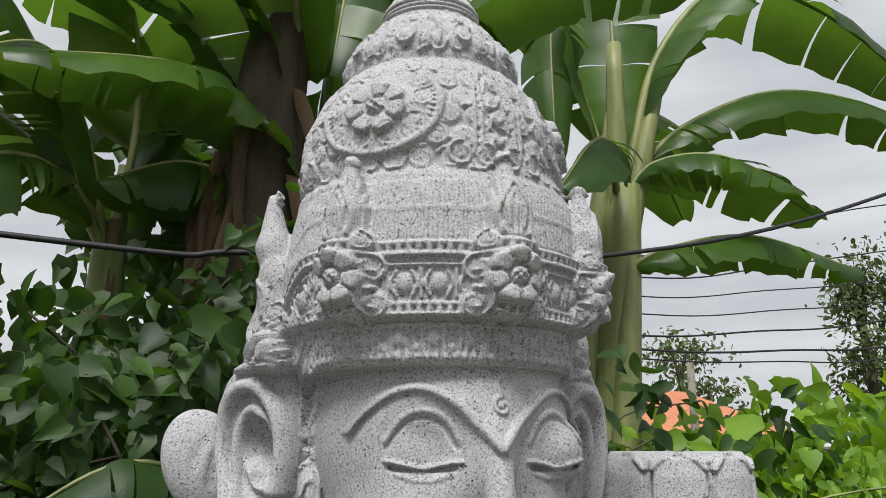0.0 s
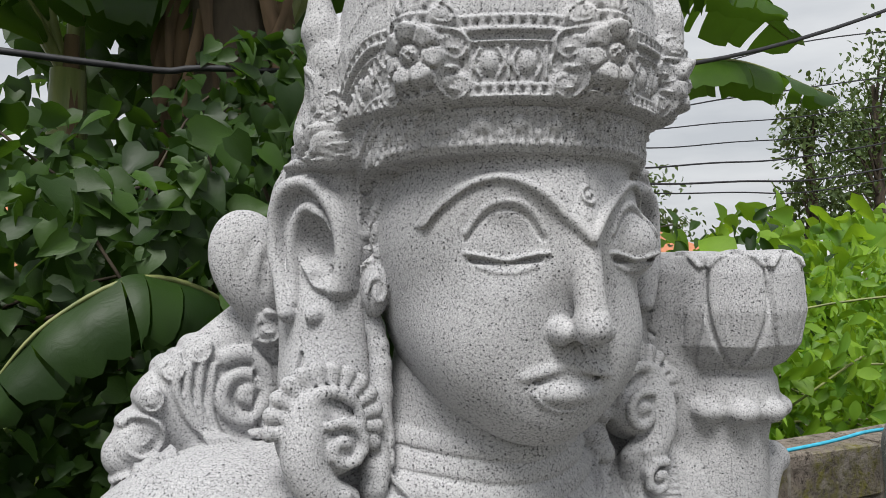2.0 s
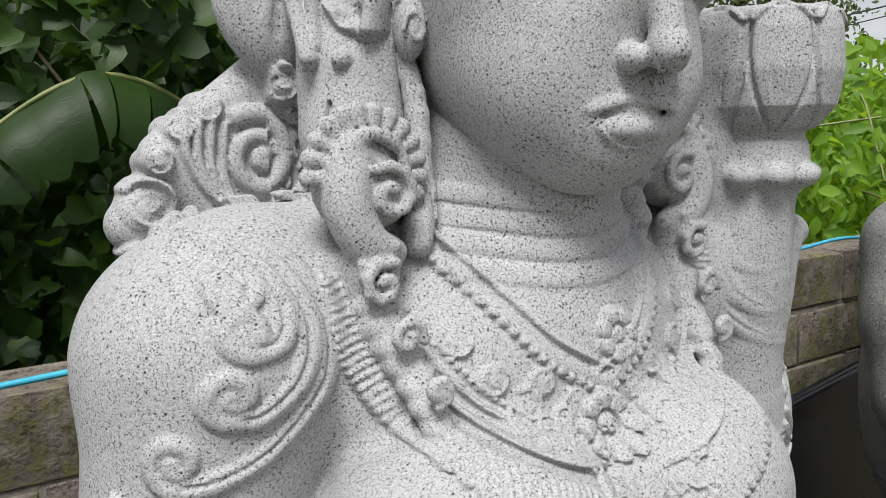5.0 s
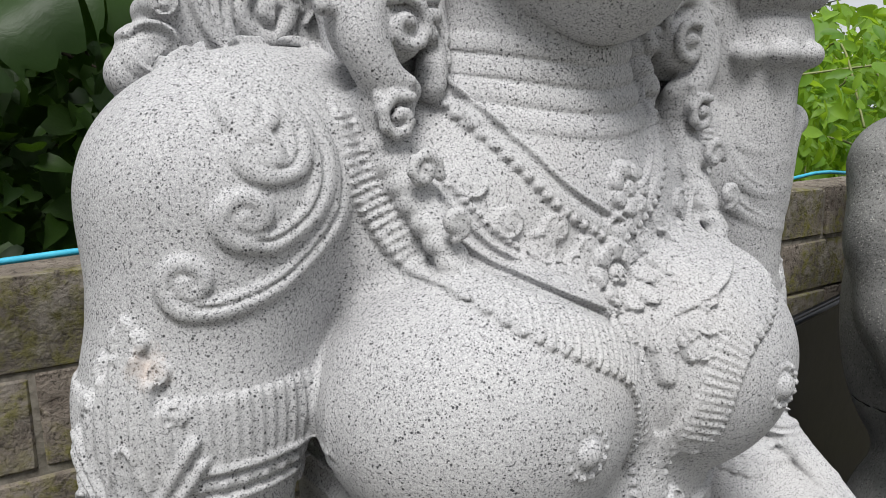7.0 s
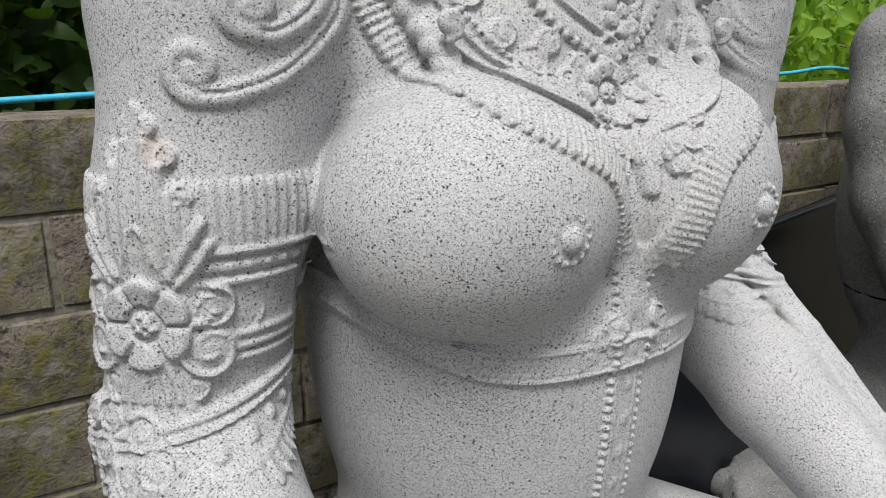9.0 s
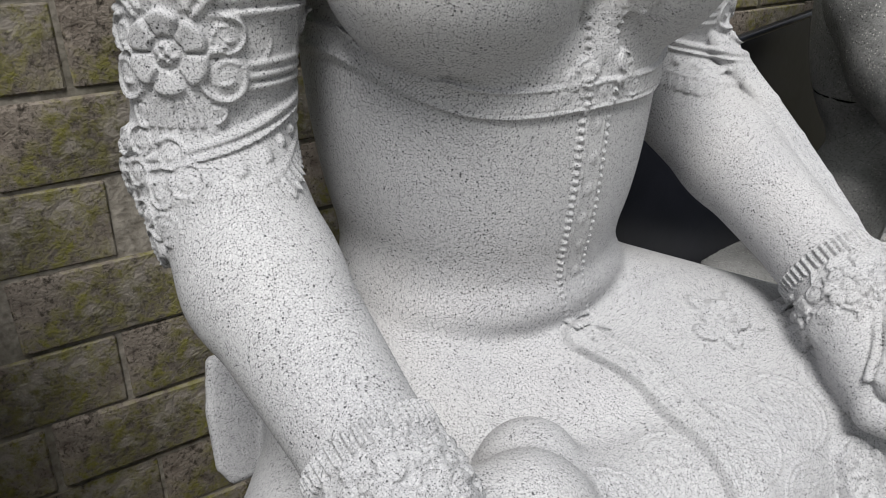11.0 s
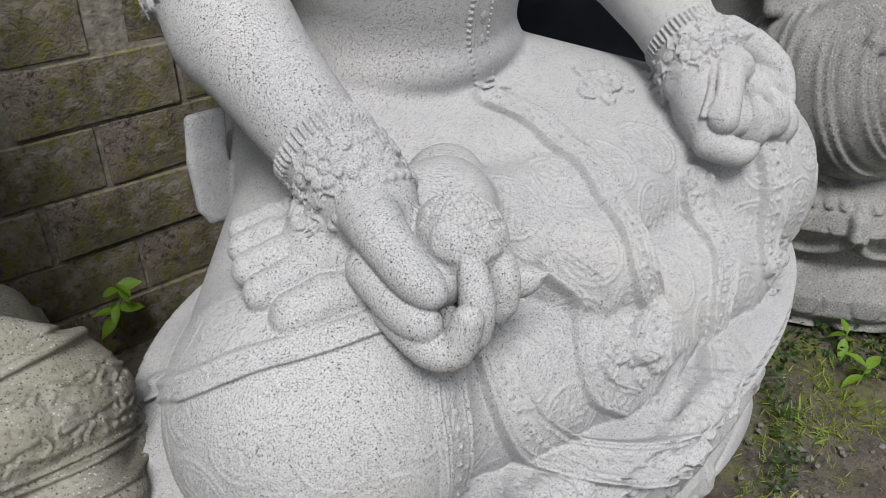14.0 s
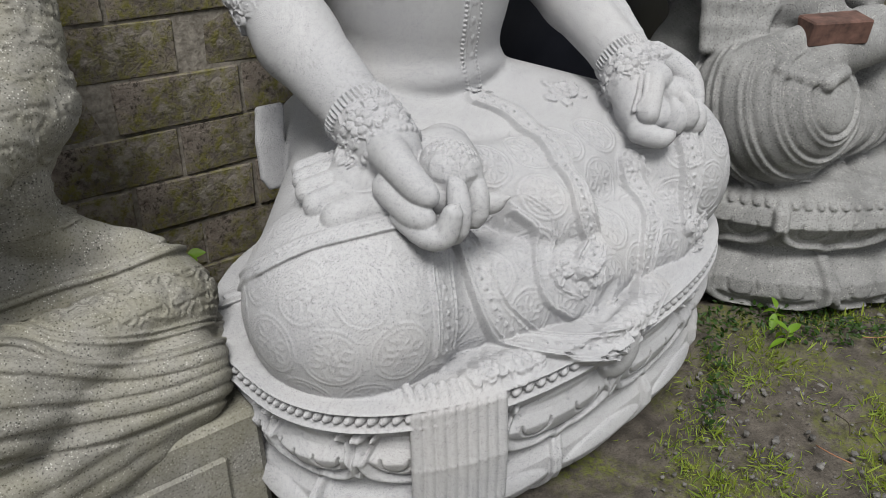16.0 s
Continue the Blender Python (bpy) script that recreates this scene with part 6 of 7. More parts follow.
# ---- the two neighbouring statues ----
def robed_figure():
    """The weathered figure with flowered robes: only its near leg, arm and draped seat are seen."""
    c = Carving()
    X = -1.02
    c.ell((X, 0.78, 0.62), (0.30, 0.22, 0.18), 0.0)
    c.ell((X, 0.80, 0.92), (0.21, 0.15, 0.30), 0.06)
    c.ell((X, 0.80, 1.18), (0.25, 0.14, 0.14), 0.06)
    c.cap((X, 0.80, 1.25), (X, 0.79, 1.42), 0.08, 0.075, 0.04)
    c.ell((X, 0.775, 1.52), (0.11, 0.13, 0.15), 0.02)
    for s in (-1, 1):
        c.tube([(X + s * 0.25, 0.78, 1.22), (X + s * 0.285, 0.66, 0.97), (X + s * 0.270, 0.55, 0.790)], [0.085, 0.075, 0.065], 0.03)
        c.tube([(X + s * 0.270, 0.55, 0.790), (X + s * 0.14, 0.44, 0.745), (X + s * 0.02, 0.39, 0.74)], [0.064, 0.058, 0.045], 0.02)
        c.tube([(X + s * 0.12, 0.68, 0.48), (X + s * 0.36, 0.55, 0.425)], [0.15, 0.10], 0.03)
        c.ell((X + s * 0.372, 0.530, 0.422), (0.115, 0.115, 0.100), 0.03)
        # falling sleeve
        c.tube([(X + s * 0.25, 0.56, 0.75), (X + s * 0.22, 0.57, 0.63), (X + s * 0.30, 0.56, 0.555), (X + s * 0.41, 0.53, 0.525)], [0.050, 0.045, 0.030, 0.014], 0.03, smooth=3)
    # shins and the foot that rests on the near knee
    c.tube([(X - 0.32, 0.45, 0.42), (X + 0.10, 0.40, 0.43), (X + 0.34, 0.45, 0.465)], [0.095, 0.09, 0.045], 0.03)
    for i in range(5):
        c.ell((X + 0.405 - i * 0.004, 0.530 - i * 0.021, 0.522 - i * 0.010), (0.020, 0.013, 0.012), 0.005)
    # folds of the seat cloth over the plinth
    for i, z in enumerate((0.345, 0.31, 0.275)):
        c.tube([(X - 0.46, 0.56, z), (X - 0.34, 0.38, z - 0.01), (X, 0.335, z - 0.02), (X + 0.30, 0.375, z - 0.005), (X + 0.45 + 0.008 * i, 0.48, z + 0.008), (X + 0.47 + 0.006 * i, 0.66, z)], 0.030, 0.008, smooth=4)
    c.slab((X, 0.68, 0.31), (0.43, 0.30, 0.085), (0, 0, 0), 0.05, 0.02)
    c.slab((X, 0.62, 0.345), (0.445, 0.275, 0.085), (0, 0, 0), 0.06, 0.02)
    # edges of the robe: a rolled hem over the knee, then long sweeping folds below it
    g = Canvas(-1.6, -0.4, 0.2, 1.6, 0.0020)
    hem = [(-1.0, 0.86), (-0.853, 0.867), (-0.775, 0.871), (-0.694, 0.869), (-0.56, 0.885)]
    low = [(-1.0, 0.86), (-0.864, 0.811), (-0.802, 0.747), (-0.699, 0.705), (-0.53, 0.69)]
    g.stroke(hem, 0.009, 0.011)
    g.stroke([(x, v - 0.014) for x, v in hem], 0.006, -0.009, way="add")
    g.stroke([(x, v + 0.016) for x, v in hem], 0.004, -0.005, way="add")
    g.stroke(low, 0.009, -0.009, way="add")
    for d, w, h in ((0.020, 0.0045, 0.006), (0.032, 0.003, 0.005), (-0.018, 0.008, 0.011)):
        g.stroke([(x, v + d) for x, v in low], w, h)
    for line, w, h in (([(-0.95, 0.79), (-0.872, 0.752), (-0.749, 0.684), (-0.638, 0.656), (-0.53, 0.655)], 0.016, 0.008),
                       ([(-1.0, 0.72), (-0.90, 0.700), (-0.78, 0.657), (-0.66, 0.632), (-0.53, 0.634)], 0.012, 0.005),
                       ([(-1.0, 0.675), (-0.91, 0.662), (-0.797, 0.632), (-0.679, 0.606), (-0.53, 0.610)], 0.016, 0.008),
                       ([(-1.0, 0.64), (-0.916, 0.626), (-0.776, 0.586), (-0.6, 0.580), (-0.53, 0.585)], 0.014, 0.006)):
        g.stroke(line, w, h)
        g.stroke([(x, v - w * 1.1) for x, v in line], 0.006, -0.005, way="add")
    c.relief((-1.6, 0.2, 0.20), (-0.45, 0.85, 0.62), g, lambda x, y, z: (x, z + y * 0.7, 1.0), 0.04)
    # flowers and leaves cut into the cloth of knee and sleeves
    k = Canvas(-1.6, -0.4, 0.2, 2.6, 0.0018)
    rnd = random.Random(4)
    for i in range(15):
        for j in range(30):
            u, v = -1.50 + i * 0.078 + (j % 2) * 0.039 + rnd.uniform(-0.008, 0.008), 0.72 + j * 0.060 + rnd.uniform(-0.008, 0.008)
            for q in range(9):
                a = 0.2 + math.pi * q / 8
                k.stroke([(u + 0.008 * math.cos(a), v + 0.008 * math.sin(a)), (u + 0.030 * math.cos(a), v + 0.026 * math.sin(a))], 0.0042, 0.0052, smooth=0, taper=1.5)
            k.dome((u, v), 0.007, 0.006)
            for t in (-1, 1):
                k.stroke([(u + t * 0.010, v - 0.010), (u + t * 0.026, v - 0.020), (u + t * 0.040, v - 0.012), (u + t * 0.036, v + 0.004)], 0.0045, 0.0050, taper=0.4)
                k.stroke([(u, v - 0.012), (u + t * 0.012, v - 0.026), (u + t * 0.004, v - 0.036)], 0.004, 0.0045, taper=0.5)
    knee = lambda x, y, z: np.clip((z + y * 0.7 - np.interp(x, [q[0] for q in low], [q[1] + 0.040 for q in low])) / 0.01, 0, 1) * np.where(z < 0.60, np.clip((0.842 - z - y * 0.7) / 0.01, 0, 1), 1.0)
    c.relief((-1.6, 0.3, 0.34), (-0.5, 0.85, 1.35), k, lambda x, y, z: (x, z + y * 0.7, knee(x, y, z)), 0.02)
    v, f = skinned(c, [((-0.96, 0.26, 0.20), (-0.48, 0.70, 0.62), 0.0029), ((-1.40, 0.26, 0.20), (-0.95, 0.70, 1.30), 0.008), ((-0.96, 0.26, 0.61), (-0.48, 0.70, 1.30), 0.0042), ((-1.40, 0.69, 0.20), (-0.48, 1.02, 1.66), 0.010), ((-1.40, 0.26, 1.29), (-0.48, 0.70, 1.66), 0.010)])
    v[:, 0] += MX - 0.025
    v[:, 1] += 0.125
    v[:, 2] -= 0.015
    ob = mesh_object("robed_statue", v, f, M_WEATHERED, (MX + X, 0.80, 0.24))
    tagged(ob, "weathered grey stone statue of a seated robed figure", "statue")
    # plinth
    v, f = rough_box((MX + X - 0.52, 0.470, -0.02), (MX + X + 0.452, 1.12, 0.262), 0.012, 0.004, 3)
    pl = mesh_object("stone_plinth", v, f, M_WEATHERED, (MX + X, 0.80, 0), False)
    tagged(pl, "weathered square stone plinth under the robed statue", "plinth")
    pv, pf = rough_box((MX + X - 0.40, 0.462, 0.03), (MX + X + 0.38, 0.472, 0.20), 0.006, 0.001, 5)
    part("front_panel", pv, pf, M_WEATHERED, pl, "raised flat panel of the plinth", False)


def lotus_figure():
    """The darker figure on its double lotus: a knee under ringed folds, a bare foot, sleeves."""
    c = Carving()
    X, Y = 1.17, 0.67
    prof = [(-0.02, 0.40), (0.02, 0.50), (0.06, 0.535), (0.10, 0.53), (0.145, 0.46), (0.165, 0.445), (0.20, 0.48), (0.25, 0.515), (0.285, 0.50), (0.31, 0.47), (0.33, 0.40)]
    c.turned((X, Y, 0), prof, 1.0, 1.05, 0.01)
    k = Canvas(-1.8, 1.8, -0.03, 0.36, 0.0035)
    st = 2 * math.pi * 0.5 / 11
    for i in range(-6, 7):
        for row, (v0, v1) in enumerate(((0.165, 0.29), (0.0, 0.145))):
            u = (i + 0.5 * row) * st
            lo, hi = (v0, v1) if row == 0 else (v0, v1)
            k.stroke([(u - 0.135, hi), (u - 0.130, lo + 0.055), (u - 0.085, lo + 0.018), (u - 0.03, lo + 0.016), (u, lo + 0.004), (u + 0.03, lo + 0.016), (u + 0.085, lo + 0.018), (u + 0.130, lo + 0.055), (u + 0.135, hi)], 0.011, 0.016)
            for t in (-1, 1):
                k.stroke([(u + t * (0.060 + 0.034 * math.cos(a)), (lo + hi) / 2 + 0.012 + 0.034 * math.sin(a)) for a in np.linspace(2.6, 6.8, 9)], 0.004, -0.005, way="add")
    for i in range(-52, 53):
        k.dome((i * 0.0305, 0.305), 0.0135, 0.012)
    c.relief((X - 0.66, Y - 0.68, -0.02), (X + 0.66, Y + 0.68, 0.33), k, lambda x, y, z: (np.arctan2(x - X, -(y - Y)) * 0.5, z, 1.0), 0.04)
    # knees with ringed folds
    for s in (-1, 1):
        kx, ky, kz = X + s * 0.27, 0.50, 0.49
        c.ell((kx, ky, kz), (0.225, 0.215, 0.185), 0.03)
        c.tube([(kx, ky, kz), (X + s * 0.12, 0.80, 0.52)], [0.17, 0.17], 0.05)
    c.ell((X, 0.46, 0.43), (0.28, 0.16, 0.10), 0.05)
    # rings of folds round the point under the foot
    rings = Rings(0.075, 0.066, 0.40, 0.0085)
    c.relief((X - 0.56, 0.24, 0.315), (X + 0.10, 0.74, 0.66), rings, lambda x, y, z: (np.sqrt((x - 0.872) ** 2 + (y - 0.294) ** 2 + 1.15 * (z - 0.56) ** 2), x, 1.0), 0.03)
    # foot
    c.tube([(X + 0.06, 0.40, 0.645), (X - 0.15, 0.385, 0.640), (X - 0.27, 0.385, 0.628)], [0.062, 0.054, 0.042], 0.01)
    for x, y, z, r in ((0.770, 0.412, 0.628, 0.0125), (0.782, 0.392, 0.620, 0.0130), (0.797, 0.371, 0.614, 0.0135), (0.813, 0.350, 0.608, 0.0145), (0.842, 0.328, 0.603, 0.0205)):
        c.tube([(x + 0.085, y + 0.010, z + 0.010), (x + 0.030, y + 0.002, z + 0.008), (x, y, z)], [r, r * 0.85, r], 0.004)
    # sleeve edge over the foot, trunk, arms and head
    c.tube([(X - 0.40, 0.52, 0.60), (X - 0.30, 0.46, 0.655), (X - 0.16, 0.43, 0.685), (X + 0.05, 0.42, 0.69)], [0.05, 0.040, 0.034, 0.04], 0.02, smooth=3)
    for d in (0.0, 0.022):
        c.tube([(X - 0.42, 0.46 + d, 0.58 + d), (X - 0.31, 0.415 + d, 0.645 + d), (X - 0.17, 0.39 + d, 0.675 + d), (X + 0.02, 0.375 + d, 0.68 + d)], 0.008, 0.003, smooth=4)
    c.ell((X, 0.88, 0.92), (0.23, 0.17, 0.34), 0.05)
    c.ell((X, 0.88, 1.20), (0.23, 0.14, 0.13), 0.05)
    for s in (-1, 1):
        c.tube([(X + s * 0.215, 0.88, 1.20), (X + s * 0.255, 0.82, 0.95), (X + s * 0.27, 0.66, 0.78), (X + s * 0.12, 0.50, 0.74)], [0.09, 0.085, 0.085, 0.06], 0.04, smooth=2)
        for i in range(5):
            c.tube([(X + s * (0.34 - i * 0.035), 0.72 - i * 0.02, 0.96), (X + s * (0.37 - i * 0.03), 0.66 - i * 0.03, 0.80), (X + s * (0.40 - i * 0.02), 0.62 - i * 0.02, 0.64)], 0.016, 0.012, smooth=3)
    c.cap((X, 0.87, 1.28), (X, 0.86, 1.44), 0.085, 0.08, 0.04)
    c.ell((X, 0.84, 1.55), (0.12, 0.14, 0.165), 0.02)
    c.ell((X, 0.87, 1.72), (0.06, 0.06, 0.06), 0.03)
    v, f = skinned(c, [((X - 0.60, 0.08, -0.01), (X + 0.10, 0.80, 0.75), 0.0052), ((X + 0.09, 0.08, -0.01), (X + 0.60, 0.80, 0.75), 0.012), ((X - 0.60, 0.79, -0.01), (X + 0.60, 1.15, 0.75), 0.012), ((X - 0.60, 0.08, 0.74), (X + 0.60, 1.15, 1.80), 0.008)])
    v[:, 0] += MX
    ob = mesh_object("lotus_statue", v, f, M_SMOOTH_DARK, (MX + X, Y, 0.0))
    tagged(ob, "dark grey smooth stone statue seated on a double lotus", "statue")
    v, f = rough_box((0, 0, 0), (0.155, 0.075, 0.058), 0.004, 0.004, 8)
    ob = mesh_object("brick_block", v, f, M_BRICKWOOD, (0, 0, 0), False)
    ob.matrix_world = pose(MX + 0.872, 0.405, 0.670, 3, -2, -30)
    tagged(ob, "worn reddish brown block lying on the dark statue's foot", "block")


robed_figure()
lotus_figure()


# ---- loose things by the statues ----
def black_sheet():
    at = (1.25, 1.06, 0)
    e = empty("black_board", at, "glossy black plastic board leaning on the wall", "board")
    v, f = rough_box((0.62, 1.085, -0.01), (1.98, 1.100, 0.86), 0.003, 0.0, 1)
    v[:, 2] += np.where(v[:, 2] > 0.5, (v[:, 0] - 1.35) * 0.13 - 0.02, 0)
    v[:, 1] += (0.86 - v[:, 2]) * -0.03 + 0.06
    part("sheet", v, f, M_PANEL, e, "", False)
    v, f = pipe([(0.63, 1.125, 0.745), (1.3, 1.125, 0.835), (1.97, 1.125, 0.925)], 0.008, 8)
    part("rolled_edge", v, f, M_PANEL, e)


black_sheet()
v, f = pipe([(-0.50, 0.735, 0.105), (-0.25, 0.87, 0.10), (0.12, 1.10, 0.092)], 0.0155, 12)
tagged(mesh_object("yellow_pipe", v, f, M_HOSE, (-0.2, 0.9, 0.09)), "yellow plastic pipe lying behind the pale statue", "pipe")
v, f = rough_box((-0.62, 0.985, 0.0), (0.10, 1.10, 0.075), 0.006, 0.004, 9)
tagged(mesh_object("wet_plank", v, f, M_BARK, (-0.3, 1.04, 0.0), False), "dark wet plank lying at the wall foot", "plank")
v, f = pipe([(-2.2, 1.165, 1.150), (-0.9, 1.160, 1.142), (-0.30, 1.155, 1.139), (0.10, 1.16, 1.150), (0.6, 1.165, 1.140), (1.30, 1.165, 1.150), (1.50, 1.16, 1.162), (1.75, 1.17, 1.150), (2.6, 1.17, 1.142), (4.2, 1.17, 1.145)], 0.0040, 8)
tagged(mesh_object("blue_rope", v, f, M_ROPE, (0, 1.16, 1.14)), "thin light blue rope lying along the wall top", "rope")


# ---- banana plants ----
def banana_leaf(parent, pts, width, droop, seed, mat=None, tears=7, lift=0.0):
    """A long blade on its midrib: pts lead from the stalk to the tip; each half hangs by droop degrees, and is torn."""
    rnd = random.Random(seed)
    n = 34
    p = spline(pts, n // (len(pts) - 1))
    m = len(p)
    s = np.linspace(0, 1, m)
    t = np.gradient(p, axis=0)
    t /= np.linalg.norm(t, axis=1)[:, None]
    up = np.array((0, 0, 1.0))
    side = np.cross(t, up)
    side /= np.linalg.norm(side, axis=1)[:, None] + 1e-6
    nrm = np.cross(side, t)
    prof = width * np.clip(np.sin(np.pi * np.clip((s - 0.10) / 0.92, 0, 1)), 0, 1) ** 0.55
    V, F = [], []
    for hand in (-1, 1):
        cuts = sorted(rnd.uniform(0.15, 0.95) for _ in range(tears))
        edges = [0.10] + cuts + [1.0]
        for a, b in zip(edges[:-1], edges[1:]):
            if b - a < 0.02:
                continue
            gap = rnd.uniform(0.0, 0.012)
            tilt = radians(droop + rnd.uniform(-9, 9))
            base = len(V)
            rows = max(3, int((b - a) * 30))
            for i in range(rows + 1):
                q = a + (b - a) * i / rows
                w = np.interp(q, s, prof)
                c0 = np.array([np.interp(q, s, p[:, d]) for d in range(3)])
                sd = np.array([np.interp(q, s, side[:, d]) for d in range(3)])
                nm = np.array([np.interp(q, s, nrm[:, d]) for d in range(3)])
                tg = np.array([np.interp(q, s, t[:, d]) for d in range(3)])
                for j in range(6):
                    e = j / 5
                    an = tilt * (0.35 + 0.9 * e) - radians(lift) * (1 - e)
                    rip = 0.010 * math.sin(q * 55 + seed) * e + 0.012 * noise.noise((q * 8, e * 2, seed * 3.1))
                    sh = (0.5 - i / rows) * gap * 2.2 * e
                    pos = c0 + hand * sd * w * e * math.cos(an) - nm * (w * e * math.sin(an) - rip) + tg * (w * 0.22 * e + sh)
                    V.append(tuple(pos))
            for i in range(rows):
                for j in range(5):
                    k = base + i * 6 + j
                    F.append((k, k + 6, k + 7, k + 1) if hand > 0 else (k, k + 1, k + 7, k + 6))
    leaf = part("leaf", V, F, mat or M_BANANA, parent)
    v, f = pipe(p, [width * 0.085, width * 0.06, width * 0.035, width * 0.012], 6, 0)
    part("midrib", v - 0.0, f, M_STEM, leaf)


def banana_plant(at, height, lean, girth, leaves, label, seed, stalks=(), blade=None):
    e = empty("banana_plant", at, label, "banana plant")
    x, y, z = at
    v, f = pipe([(x, y, z), (x + lean[0] * 0.4, y + lean[1] * 0.4, z + height * 0.45), (x + lean[0], y + lean[1], z + height)], [girth, girth * 0.92, girth * 0.6], 16)
    part("stem", v, f, M_STEM, e, "pale green smooth fleshy stem")
    for i in range(4):
        a = seed + i * 1.7
        dx, dy = math.cos(a) * girth * 0.55, math.sin(a) * girth * 0.55
        v, f = pipe([(x + dx, y + dy, z + height * 0.15), (x + dx * 1.2 + lean[0] * 0.5, y + dy * 1.2 + lean[1] * 0.5, z + height * (0.5 + 0.1 * i)), (x + dx * 0.6 + lean[0], y + dy * 0.6 + lean[1], z + height * (0.85 + 0.1 * i))], [girth * 0.55, girth * 0.5, girth * 0.25], 8)
        part("sheath", v, f, M_DRY if i % 3 == 2 else M_STEM, e, "dry brown leaf sheath" if i % 3 == 2 else "")
    for i, (pts, w, d) in enumerate(leaves):
        banana_leaf(e, pts, w, d, seed * 10 + i, blade)
    for pts in stalks:
        v, f = pipe(pts, [girth * 0.45, girth * 0.28], 8)
        part("leaf_stalk", v, f, M_STEM, e)
    return e


banana_plant((2.02, 2.95, 0), 2.75, (0.26, 0.0), 0.135, [
    ([(2.26, 2.93, 2.70), (2.40, 2.85, 2.86), (2.62, 2.65, 2.86), (2.90, 2.45, 2.66)], 0.20, 34),
    ([(2.22, 2.93, 2.70), (2.05, 2.75, 2.86), (1.85, 2.6, 2.78), (1.62, 2.5, 2.52)], 0.24, 40),
    ([(2.30, 2.95, 2.75), (2.60, 2.9, 3.08), (3.10, 2.75, 3.32), (3.62, 2.62, 3.30), (3.95, 2.55, 3.10)], 0.24, 36),
    ([(2.28, 2.97, 2.72), (2.65, 3.05, 2.98), (3.15, 3.05, 3.00), (3.66, 3.0, 2.76)], 0.30, 22),
    ([(2.16, 2.92, 2.28), (2.40, 2.8, 2.42), (2.85, 2.7, 2.50), (3.42, 2.6, 2.36)], 0.19, 44),
    ([(2.30, 2.95, 2.80), (2.52, 2.9, 3.5), (2.95, 2.8, 3.95), (3.55, 2.7, 3.85), (4.1, 2.6, 3.45)], 0.34, 30),
    ([(2.26, 2.95, 2.80), (2.30, 3.0, 3.3), (2.38, 3.1, 3.9), (2.5, 3.2, 4.4)], 0.26, 12),
    ([(2.22, 2.97, 2.78), (2.05, 3.0, 3.35), (1.90, 2.95, 3.55), (1.83, 2.85, 2.78)], 0.22, 34),
    ([(2.30, 2.99, 2.75), (2.55, 3.25, 3.3), (2.85, 3.5, 3.4), (3.3, 3.7, 2.9)], 0.30, 26),
], "tall banana plant with torn drooping leaves behind the wall", 3, [[(2.24, 2.95, 2.5), (2.25, 2.93, 3.5)], [(2.28, 2.95, 2.5), (2.48, 2.9, 3.3)]])
banana_plant((0.80, 2.95, 0), 2.35, (-0.10, -0.05), 0.12, [
    ([(0.70, 2.75, 2.34), (0.48, 2.6, 2.62), (0.18, 2.45, 2.72), (-0.32, 2.25, 2.58)], 0.24, 34),
    ([(0.72, 2.9, 2.40), (0.78, 2.85, 3.2), (0.80, 2.75, 3.40), (0.70, 2.6, 2.86)], 0.30, 20),
    ([(0.72, 2.9, 2.40), (1.0, 2.85, 3.1), (1.25, 2.8, 3.45), (1.5, 2.7, 3.2)], 0.28, 26),
    ([(0.70, 2.9, 2.36), (0.45, 2.95, 2.9), (0.12, 2.95, 3.2), (-0.35, 2.9, 3.1)], 0.28, 24),
    ([(0.70, 2.85, 2.30), (0.50, 2.8, 2.45), (0.22, 2.75, 2.50), (-0.05, 2.65, 2.36)], 0.22, 46),
    ([(0.75, 2.8, 2.35), (0.92, 2.6, 2.6), (1.10, 2.5, 2.55), (1.25, 2.45, 2.30)], 0.20, 40),
    ([(0.70, 2.9, 2.4), (0.40, 2.7, 3.1), (-0.05, 2.5, 3.25), (-0.6, 2.3, 2.9)], 0.30, 30),
    # this leaf and the last arch overhead out of view, added for shade
    ([(0.70, 2.9, 2.4), (0.55, 2.6, 3.2), (0.35, 2.2, 3.5), (0.15, 1.8, 3.3)], 0.30, 26),
    ([(0.72, 2.95, 2.4), (1.1, 3.1, 2.9), (1.5, 3.2, 3.0), (1.9, 3.2, 2.6)], 0.28, 30),
    ([(0.72, 2.95, 2.4), (1.2, 2.7, 3.2), (1.6, 2.4, 3.5), (2.0, 2.1, 3.3)], 0.30, 30),
], "banana plant with broad dark green leaves behind the wall", 5)
